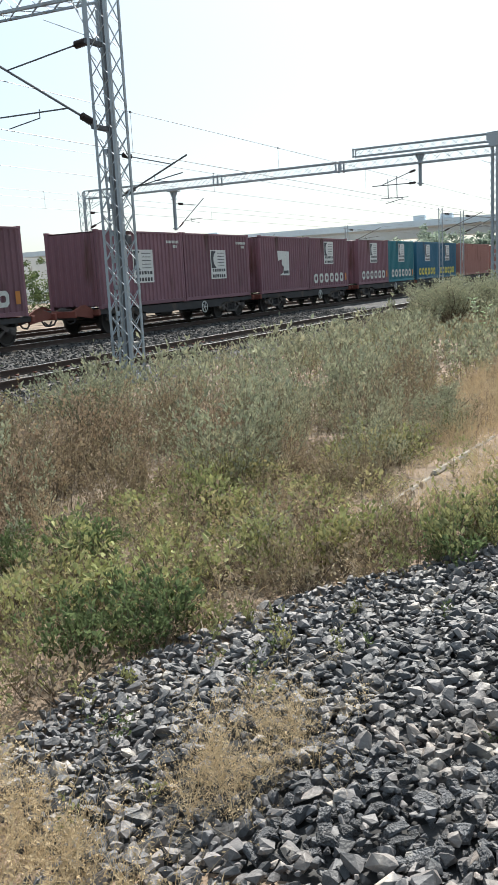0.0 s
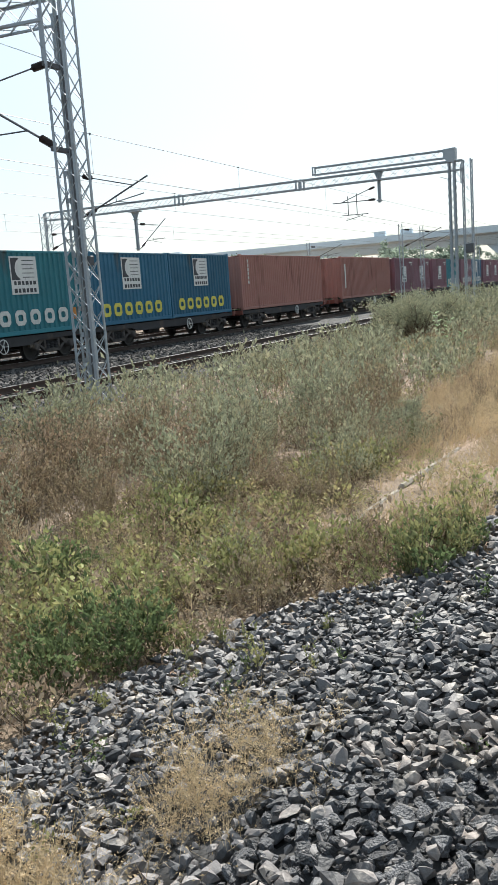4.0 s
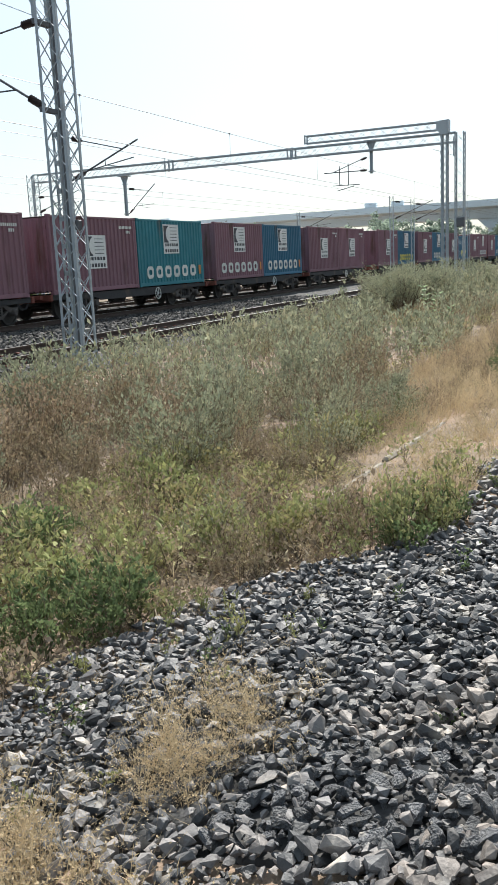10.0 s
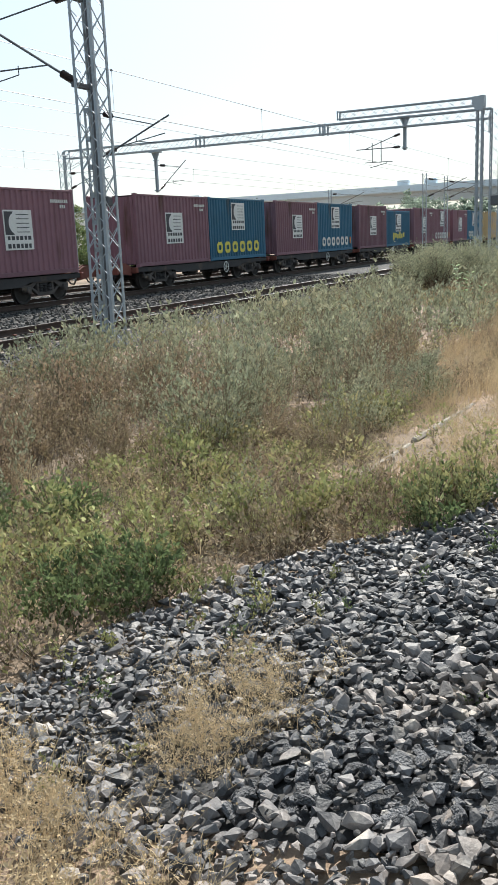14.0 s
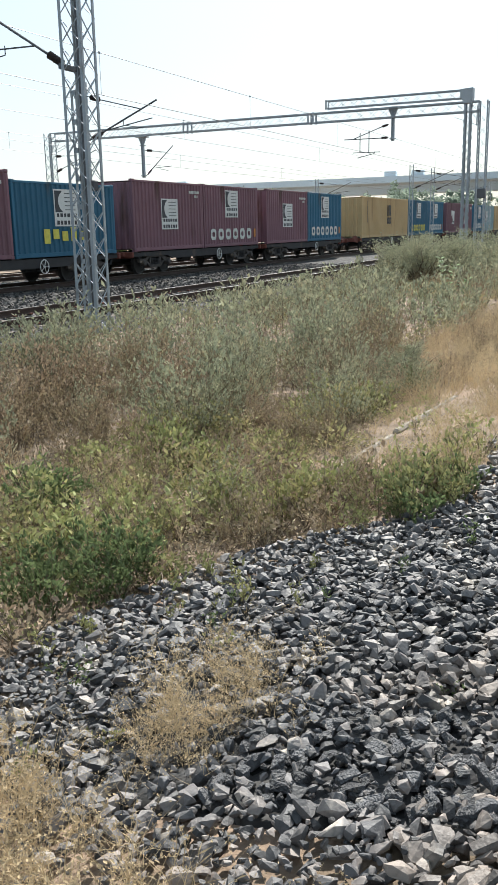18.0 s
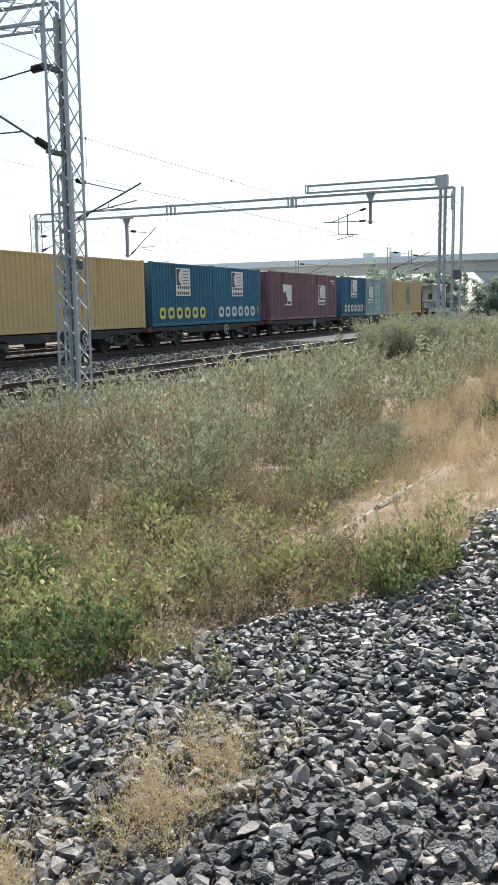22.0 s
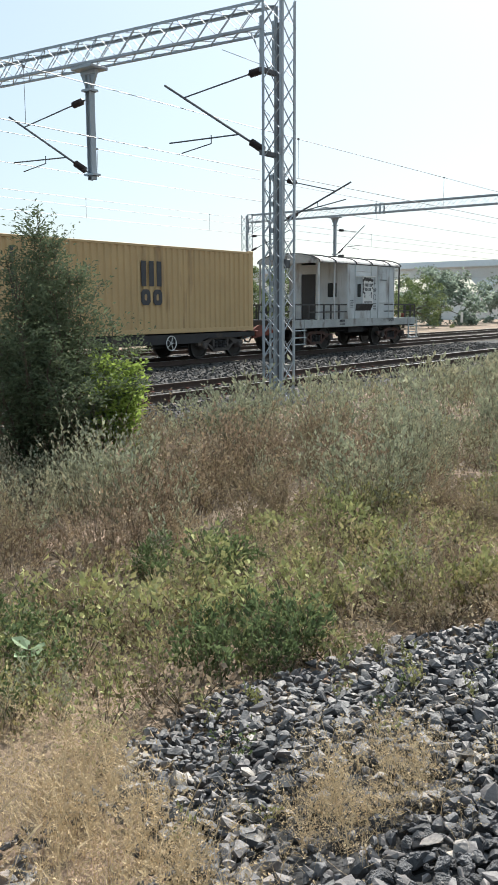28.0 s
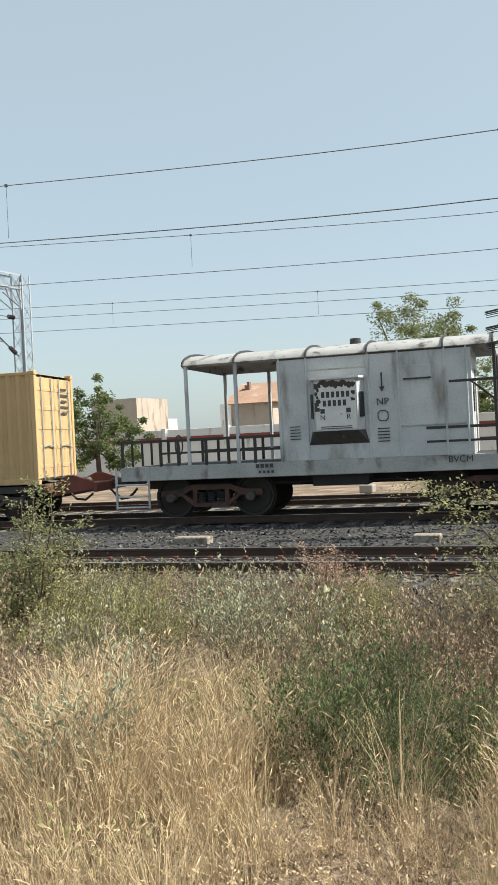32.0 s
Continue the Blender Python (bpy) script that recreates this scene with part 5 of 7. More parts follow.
def junction_box():
    root = thing("concrete_junction_box", "chipped blue-grey concrete box with an open hatch beside broken slabs", "junction box", pose(4.5, 8.95, -0.3, rz=-14) @ Matrix.Diagonal((0.68, 0.68, 0.72, 1)))
    blue = material("blue_grey_concrete", (0.19, 0.215, 0.225), 0.9, var=0.3, scale=4, fine=30, bump=0.4, stain=(0.36, 0.30, 0.24), stain_at=0.55)
    for s in (-1, 1):
        part("wall", Geo().box((s * 0.42, 0, 0.17), (0.1, 0.74, 0.34), 0.012), blue, root)
        part("wall", Geo().box((0, s * 0.32, 0.17), (0.74, 0.1, 0.34), 0.012), blue, root)
    part("lid", Geo().box((-0.12, 0.02, 0.365), (0.62, 0.72, 0.05), 0.012), M_CONCRETE, root, "concrete lid slab pushed aside")
    part("base", Geo().box((0, 0, 0.01), (1.1, 0.95, 0.1), 0.02), M_CONCRETE, root)
    for k in range(5):
        part("cable_stub", Geo().tube((0.18 + 0.05 * k, -0.05, 0.36), (0.2 + 0.05 * k, -0.1 + 0.03 * k, 0.47 + 0.02 * (k % 2)), 0.01, 5), M_REDOX, root, "rusty cable end")
    for k, (x, y, sx, sy, sz, r) in enumerate(((3.45, 9.45, 0.5, 0.3, 0.2, 8), (3.75, 9.0, 0.36, 0.26, 0.13, -10), (5.2, 9.3, 0.5, 0.3, 0.26, 15), (4.05, 8.6, 0.3, 0.2, 0.1, 30))):
        s = solid("broken_slab", Geo().box((0, 0, sz / 2), (sx, sy, sz), 0.025), M_CONCRETE, "broken weathered concrete slab lying in the dirt", "slab", group="broken slabs", at=pose(x, y, -0.33, 4, -3, r))


def boulder(x, y, r, label, mat_):
    bm = bmesh.new()
    rng = random.Random(int(x * 100 + y))
    for k in range(26):
        v = Vector((rng.uniform(-1, 1), rng.uniform(-1, 1), rng.uniform(-0.6, 0.9))).normalized()
        bm.verts.new(v * r * rng.uniform(0.85, 1.15))
    bmesh.ops.convex_hull(bm, input=bm.verts)
    bmesh.ops.bevel(bm, geom=bm.edges[:], offset=r * 0.06, segments=1, affect="EDGES")
    me = bpy.data.meshes.new("boulder")
    bm.to_mesh(me)
    bm.free()
    me.materials.append(mat_)
    tagged(new("boulder", me), label, "rock").matrix_basis = pose(x, y, ground_z(x, y) + r * 0.35)


def lineside():
    signal()
    junction_box()
    boulder(2.83, 9.05, 0.2, "grey angular boulder on bare earth", M_CONCRETE)
    boulder(1.9, 10.1, 0.09, "small pale rock at the ballast foot", M_CONCRETE)
    for x, y, l in ((-3.55, 16.1, 0.5), (-8.2, 15.7, 0.75)):
        solid("marker_slab", Geo().box((0, 0, 0.06), (l, 0.3, 0.16), 0.02), M_KERB, "pale concrete slab on the ballast between two tracks", "slab", group="slabs on the ballast", at=pose(x, y, -0.22, 0, 0, 4))
    solid("plastic_litter", Geo().box((0, 0, 0.015), (0.28, 0.2, 0.03), 0.012), material("green_plastic", (0.12, 0.42, 0.33), 0.4), "crumpled pale green plastic scrap", "litter", at=pose(3.95, 10.0, -0.29, 5, 8, 30))
    solid("plastic_litter", Geo().box((0, 0, 0.02), (0.25, 0.14, 0.05), 0.02), M_WHITE, "white plastic scrap on the ballast", "litter", at=pose(6.4, 15.4, -0.22, 0, 10, 15))
    solid("plastic_litter", Geo().box((0, 0, 0.02), (0.3, 0.2, 0.05), 0.02), M_WHITE, "crumpled white paper scrap among weeds", "litter", at=pose(7.7, 3.05, -0.03, 6, 10, 20))
    solid("marker_stone", Geo().box((0, 0, 0.09), (0.16, 0.12, 0.2), 0.02), M_WHITE, "small white marker stone", "stone", at=pose(11.0, 1.12, 0.22))
    g = Geo()
    for a, b in (((-0.5, 7.9, -0.12), (-0.35, 7.5, -0.16)), ((-0.35, 7.5, -0.16), (-0.2, 7.1, -0.25))):
        g.tube(a, b, 0.05, 8)
    solid("fallen_log", g, material("bleached_wood", (0.33, 0.28, 0.22), 0.9, var=0.3, scale=8, fine=40), "short bleached broken log lying in the weeds", "log")
    # old kerb beams half buried in the grass
    for (xa, ya), (xb, yb), w in (((5.5, 2.12), (7.1, 2.0), 0.11), ((7.16, 1.99), (8.88, 1.84), 0.11), ((5.36, 1.90), (6.1, 1.84), 0.09)):
        L = math.hypot(xb - xa, yb - ya)
        solid("kerb_beam", Geo().box((0, 0, 0), (L, w * 0.62, 0.12), 0.02), M_KERB, "weathered concrete kerb beam half buried in dry grass", "kerb", group="kerb beams",
              at=pose((xa + xb) / 2, (ya + yb) / 2, (ground_z(xa, ya) + ground_z(xb, yb)) / 2 - 0.035, 0, 0, math.degrees(math.atan2(yb - ya, xb - xa))))
    # bridge timbers and a fish plate at the near track's joint
    solid("joint_block", Geo().box((0, 0, 0), (0.5, 0.3, 0.16), 0.02), material("old_yellow_paint", (0.42, 0.33, 0.06), 0.7), "chipped yellow painted block at a rail joint", "block", at=pose(-0.55, 12.08, -0.2))


lineside()


# ---- distance ----
def viaduct():
    x = 160
    root = thing("viaduct", "long concrete road viaduct on piers beyond the railway, coloured pale for haze", "viaduct")
    g = Geo().prism([(-5, 10.0), (5, 10.0), (5, 9.0), (3.2, 8.7), (2.4, 7.2), (-2.4, 7.2), (-3.2, 8.7), (-5, 9.0)], -160, 260)
    g.v = [(x + a + 0.06 * b, b, c) for a, b, c in g.v]
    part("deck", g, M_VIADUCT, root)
    g = Geo().box((x - 5 + 4, 50, 9.6), (0.3, 420, 1.1))
    g.v = [(a + 0.06 * (b - 0) - 4.05, b, c) for a, b, c in g.v]
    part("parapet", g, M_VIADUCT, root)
    for yy in (-60, -18, 24, 66, 108, 150, 192):
        xx = x + 0.06 * yy
        g = Geo().box((xx, yy, 2.9), (2.2, 3.2, 6.8), 0.3)
        g.prism([(yy - 1.7, 5.6), (yy + 1.7, 5.6), (yy + 3.4, 7.2), (yy - 3.4, 7.2)], xx - 1.6, xx + 1.6, "x")
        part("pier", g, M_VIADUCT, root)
    for yy in (10, 41, 46, 90):
        part("parapet_box", Geo().box((x - 4 + 0.06 * yy, yy, 10.6), (1.0, 2.2, 0.9), 0.1), M_VIADUCT, root)


def building(name, x, y, sx, sy, h, mat_, label, roof=0.0, windows=(0, 0), rz=0.0, parapet=0.3):
    root = thing(name, label, "building", pose(x, y, -0.4, 0, 0, rz))
    wall = part("wall", Geo().box((0, 0, h / 2), (sx, sy, h)), mat_, root)
    if roof:
        g = Geo().prism([(-sy / 2 - 0.4, h), (sy / 2 + 0.4, h), (0, h + roof)], -sx / 2 - 0.4, sx / 2 + 0.4, "x")
        part("roof", g, M_TILE, root, "rusty pitched roof")
    else:
        g = Geo()
        for s in (-1, 1):
            g.box((0, s * (sy / 2 - 0.06), h + parapet / 2), (sx, 0.12, parapet))
            g.box((s * (sx / 2 - 0.06), 0, h + parapet / 2), (0.12, sy - 0.26, parapet))
        part("parapet", g, mat_, root)
        part("roof", Geo().box((0, 0, h + 0.02), (sx - 0.3, sy - 0.3, 0.05)), M_CONCRETE, root)
    nx, nz = windows
    for i in range(nx):
        for k in range(nz):
            cx, cz = -sx / 2 + sx * (i + 0.5) / nx, 1.7 + k * 3.0
            if cz < h - 0.6:
                win = part("window", Geo().box((cx, -sy / 2 - 0.01, cz), (1.1, 0.08, 1.2)), M_CONCRETE, root)
                part("pane", Geo().box((cx, -sy / 2 - 0.055, cz), (0.9, 0.03, 1.0)), M_GLASS, win)
    return root


def distance():
    viaduct()
    # compound wall with a red band
    root = thing("compound_wall", "long whitewashed compound wall with a dull red band behind the tracks", "wall", pose(0, 45, -0.4), kind="structure")
    for i in range(30):
        x = -75 + i * 4.0
        part("wall_panel", Geo().box((x, 0, 1.5), (3.96, 0.2, 3.0), 0.01), M_WALLWHITE, root)
        part("band", Geo().box((x, -0.11, 2.42), (3.96, 0.03, 0.3), 0.004), M_WALLRED, root)
        part("pilaster", Geo().box((x + 2.0, -0.06, 1.52), (0.3, 0.34, 3.1), 0.01), M_WALLWHITE, root)
    building("house", -22.9, 56, 3.0, 6, 4.6, M_PLASTER, "pale plaster house with a rusty pitched roof and stepped gable", 1.5, (2, 1))
    g = Geo()
    for i in range(8):
        g.box((-0.63 + i * 0.18, 0, 2.3 + i * 0.11), (0.18, 0.3, 4.6 + i * 0.22))
    h2 = thing("stepped_gable_wall", "dark stepped brick gable beside the house", "gable wall", pose(-24.5, 55.0, -0.4))
    part("steps", g, M_BRICKHOUSE, h2)
    building("warehouse", -37.6, 62, 4.2, 5, 5.6, M_PLASTER, "tall stained plaster warehouse with a ragged top", 0, (2, 1))
    building("house", -1.0, 66, 8.5, 7, 4.9, M_BRICKHOUSE, "brown brick house with a roof-top tower", 0, (4, 1))
    building("stair_tower", -3.2, 65, 2.2, 3, 6.2, M_BRICKHOUSE, "brown roof-top stair tower", 0)
    building("water_tank_tower", -4.3, 52, 1.7, 2, 4.8, M_CONCRETE, "grey square concrete water tank tower", 0)
    building("house", -29.5, 75, 9, 7, 5.2, M_WALLWHITE, "white flat-roofed house with roof tanks", 0, (4, 1))
    building("house", -16, 78, 10, 7, 5.0, M_CONCRETE, "grey flat-roofed house behind the wall", 0, (4, 1))
    building("house", -44, 70, 9, 7, 4.2, M_WALLWHITE, "low white house behind trees", 0, (3, 1))
    building("factory_shed", 115, 92, 70, 14, 6.2, M_WALLWHITE, "long white factory shed far behind trees", 0, (16, 1))
    building("factory_shed", 140, 60, 18, 10, 4.0, M_WALLWHITE, "white shed under the viaduct", 0, (4, 1))
    for x, y, h in ((-30, 74, 1.4), (-27.5, 76, 1.1)):
        t = solid("water_tank", Geo().tube((0, 0, 0), (0, 0, h), 0.8, 14), M_VANDARK, "black plastic roof-top water tank", "water tank", group="roof tanks", at=pose(x, y, 4.84 if y > 70 else 6.03))
    solid("notice_board", Geo().box((0, 0, 1.1), (1.5, 0.06, 0.9), 0.01), M_WHITE, "white notice board beside the far track", "sign", at=pose(72.5, 31.5, -0.3, 0, 0, 30))


distance()

# ---- plants ----
def ribbon(V, Q, pts, w0, w1, rng):
    """A thin strip along points."""
    a = rng.uniform(0, 2 * math.pi)
    sx, sy = math.cos(a), math.sin(a)
    n = len(V)
    m = len(pts)
    for i, p in enumerate(pts):
        w = w0 + (w1 - w0) * i / (m - 1)
        V.append((p[0] - sx * w / 2, p[1] - sy * w / 2, p[2]))
        V.append((p[0] + sx * w / 2, p[1] + sy * w / 2, p[2]))
    for i in range(m - 1):
        Q.append((n + 2 * i, n + 2 * i + 1, n + 2 * i + 3, n + 2 * i + 2))
    return m - 1


def leaf(V, Q, p, d, length, width, rng):
    """A diamond leaf, bent at its middle, at p towards d."""
    d = Vector(d).normalized()
    s = d.cross(Vector((rng.uniform(-1, 1), rng.uniform(-1, 1), rng.uniform(0.2, 1)))).normalized()
    p = Vector(p)
    m = p + d * length * 0.5
    n = len(V)
    up = s.cross(d) * length * 0.12
    V += [tuple(p), tuple(m + s * width / 2 + up), tuple(p + d * length), tuple(m - s * width / 2 + up)]
    Q.append((n, n + 1, n + 2, n + 3))


def plant(rng, h, branches, leaves, leaf_len, leaf_w, spread=0.35, stem_w=0.006, droop=0.0, lean=0.12, base=0.15):
    """A weed: stem, rising side branches, leaves along them. Returns vertices, quads and the number of stem quads' flags."""
    V, Q, K = [], [], []
    lx, ly = rng.uniform(-lean, lean) * h, rng.uniform(-lean, lean) * h
    def on(t):
        return Vector((lx * t * t, ly * t * t, h * t))
    K += [0] * ribbon(V, Q, [on(t) for t in (0, 0.35, 0.7, 1.0)], stem_w, stem_w * 0.4, rng)
    lines = [(on(base), on(1.0))]
    for _ in range(branches):
        t = rng.uniform(base, 0.85)
        a = rng.uniform(0, 2 * math.pi)
        L = h * rng.uniform(0.22, 0.5) * (1.15 - t * 0.6)
        p = on(t)
        e = p + Vector((math.cos(a) * L * spread * 1.6, math.sin(a) * L * spread * 1.6, L * (0.75 - droop)))
        mid = (p + e) / 2 + Vector((0, 0, -0.05 * L))
        K += [0] * ribbon(V, Q, [p, mid, e], stem_w * 0.6, stem_w * 0.25, rng)
        lines.append((p, e))
    for _ in range(leaves):
        p, e = lines[rng.randrange(len(lines))]
        t = rng.uniform(0.15, 1.05)
        q = p.lerp(e, t)
        d = (rng.uniform(-1, 1), rng.uniform(-1, 1), rng.uniform(-0.35, 0.9))
        leaf(V, Q, q, d, leaf_len * rng.uniform(0.6, 1.3), leaf_w * rng.uniform(0.6, 1.3), rng)
        K.append(1)
    return np.array(V), np.array(Q), np.array(K)


def spire(rng, h, stems, leaves, leaf_len, leaf_w, spread=0.3, stem_w=0.005, twigs=3, base=0.1):
    """A bushy upright weed: several stems from one foot, short rising twigs, narrow leaves that point along them."""
    V, Q, K, lines = [], [], [], []
    for k in range(stems):
        a = rng.uniform(0, 2 * math.pi)
        r = h * spread * rng.uniform(0.15, 1.0)
        e = Vector((math.cos(a) * r, math.sin(a) * r, h * rng.uniform(0.62, 1.02)))
        f = Vector((math.cos(a) * 0.03, math.sin(a) * 0.03, 0))
        m = f.lerp(e, 0.5) + Vector((-math.cos(a) * r * 0.12 + rng.uniform(-0.02, 0.02), -math.sin(a) * r * 0.12 + rng.uniform(-0.02, 0.02), 0))
        K += [0] * ribbon(V, Q, [f, m, e], stem_w, stem_w * 0.4, rng)
        lines += [(f, m, base * 2, 1.0, 0.5), (m, e, 0.0, 1.04, 1.1)]
        for _ in range(twigs):
            p = m.lerp(e, rng.uniform(-0.5, 0.85))
            b = rng.uniform(0, 2 * math.pi)
            L = h * rng.uniform(0.10, 0.24)
            q = p + Vector((math.cos(b) * 0.55 * L, math.sin(b) * 0.55 * L, L * 0.8)) + (e - m).normalized() * L * 0.15
            K += [0] * ribbon(V, Q, [p, q], stem_w * 0.5, stem_w * 0.25, rng)
            lines.append((p, q, 0.4, 1.08, 0.9))
    weight = [ln[4] for ln in lines]
    for p, q, lo, hi, _ in rng.choices(lines, weight, k=leaves):
        c = p.lerp(q, rng.uniform(lo, hi))
        d = (q - p).normalized() * 0.75 + Vector((rng.uniform(-1, 1), rng.uniform(-1, 1), rng.uniform(-0.25, 0.6))) * 0.8
        leaf(V, Q, c, d, leaf_len * rng.uniform(0.55, 1.3), leaf_w * rng.uniform(0.7, 1.3), rng)
        K.append(1)
    return np.array(V), np.array(Q), np.array(K)


def tuft(rng, h, blades, spread, w=0.004):
    V, Q, K = [], [], []
    for _ in range(blades):
        a, r = rng.uniform(0, 2 * math.pi), rng.uniform(0, spread * 0.35)
        x, y = math.cos(a) * r, math.sin(a) * r
        a += rng.uniform(-0.8, 0.8)
        hh = h * rng.uniform(0.5, 1.1)
        o = spread * rng.uniform(0.2, 1.0)
        pts = [(x, y, 0), (x + math.cos(a) * o * 0.25, y + math.sin(a) * o * 0.25, hh * 0.55), (x + math.cos(a) * o * 0.9, y + math.sin(a) * o * 0.9, hh)]
        K += [0] * ribbon(V, Q, pts, w, w * 0.35, rng)
        if rng.random() < 0.5:
            leaf(V, Q, pts[2], (math.cos(a), math.sin(a), 0.6), 0.06 * rng.uniform(0.6, 1.4), 0.006, rng)
            K.append(1)
    return np.array(V), np.array(Q), np.array(K)


def carpet(rng, h, leaves, r, leaf_len, leaf_w):
    """A low cushion of leaves over short runners."""
    V, Q, K = [], [], []
    for _ in range(max(3, leaves // 8)):
        a = rng.uniform(0, 2 * math.pi)
        e = (math.cos(a) * r, math.sin(a) * r, h * rng.uniform(0.1, 0.6))
        K += [0] * ribbon(V, Q, [(0, 0, 0), (e[0] * 0.5, e[1] * 0.5, h * 0.6), e], 0.005, 0.002, rng)
    lobes = [(rng.uniform(0, 6.28), rng.uniform(0.2, 0.6) * r, rng.uniform(0.45, 0.75) * r, h * rng.uniform(0.5, 1.0)) for _ in range(4)]
    for i in range(leaves):
        b, off, w, top = lobes[i % 4]
        n = Vector((rng.gauss(0, 1), rng.gauss(0, 1), abs(rng.gauss(0, 1)) * 0.9 + 0.1)).normalized()
        f = rng.uniform(0.8, 1.08)
        p = (math.cos(b) * off + n.x * w * f, math.sin(b) * off + n.y * w * f, max(0.01, n.z * top * f))
        leaf(V, Q, p, n * 0.7 + Vector((rng.uniform(-1, 1), rng.uniform(-1, 1), rng.uniform(-0.3, 0.6))), leaf_len * rng.uniform(0.6, 1.3), leaf_w * rng.uniform(0.6, 1.3), rng)
        K.append(1)
    return np.array(V), np.array(Q), np.array(K)


def strew(name, templates, places, mats, label, category):
    """All plants of one kind, as one mesh. places: x, y, size, and for some how far they lean each way."""
    rng = random.Random(name)
    VV, QQ, KK, n = [], [], [], 0
    for x, y, s, *tilt in places:
        V, Q, K = templates[rng.randrange(len(templates))]
        a = rng.uniform(0, 2 * math.pi)
        c, d = math.cos(a) * s, math.sin(a) * s
        W = np.empty_like(V)
        W[:, 0] = V[:, 0] * c - V[:, 1] * d + x
        W[:, 1] = V[:, 0] * d + V[:, 1] * c + y
        W[:, 2] = V[:, 2] * s * rng.uniform(0.85, 1.15) + ground_z(x, y) - 0.01
        if tilt:
            W[:, 0] += V[:, 2] * s * tilt[0]
            W[:, 1] += V[:, 2] * s * tilt[1]
        VV.append(W)
        QQ.append(Q + n)
        KK.append(K)
        n += len(V)
    if not VV:
        return
    ob = new(name, quick_mesh(name, np.concatenate(VV), np.concatenate(QQ), mats, np.concatenate(KK)))
    tagged(ob, label, category, kind="stuff")


EDGE_X = [-30, 0.3, 1.4, 2.2, 3.1, 3.6, 4.0, 4.4, 4.8, 6.0, 7.2, 9.0, 40]
EDGE_Y = [-1.0, 0.8, 2.2, 2.4, 2.45, 2.1, 1.9, 1.25, 0.95, 0.98, 0.85, 0.6, 0.2]


def bank_edge(x):
    """Where the stone bank under the camera ends."""
    return float(np.interp(x, EDGE_X, EDGE_Y))


def dry_edge(y):
    """Where the stones give way to withered weeds beside the camera."""
    return float(np.interp(y, [0.5, 1.2, 1.8, 2.4], [1.42, 1.60, 1.88, 2.25]))


def patch(x, y, sc, seed):
    return noise.noise(Vector((x * sc, y * sc, seed)))


def in_view(x, y, lo=6.5, hi=128):
    a = math.degrees(math.atan2(y, x))
    return lo < a < hi


def bare(x, y):
    """Open ground: round the junction box, and the worn path by it."""
    return ((x - 2.4) / 1.9) ** 2 + ((y - 9.5) / 1.25) ** 2 < 1 + 0.8 * patch(x, y, 0.9, 13.0) or ((x - 4.2) / 0.8) ** 2 + ((y - 9.0) / 0.7) ** 2 < 1


def roof(x, y):
    """How high plants grow here: lower towards the tracks."""
    far = float(np.interp(x, [-12, -1, 0.2, 0.8, 5.4, 6.6, 9], [13.6, 12.6, 10.6, 9.0, 9.0, 12.0, 12.9]))
    return max(0.12, 2.3 * (1 - y / far) * float(np.interp(x, [5, 9, 14], [1.0, 1.2, 1.3])))


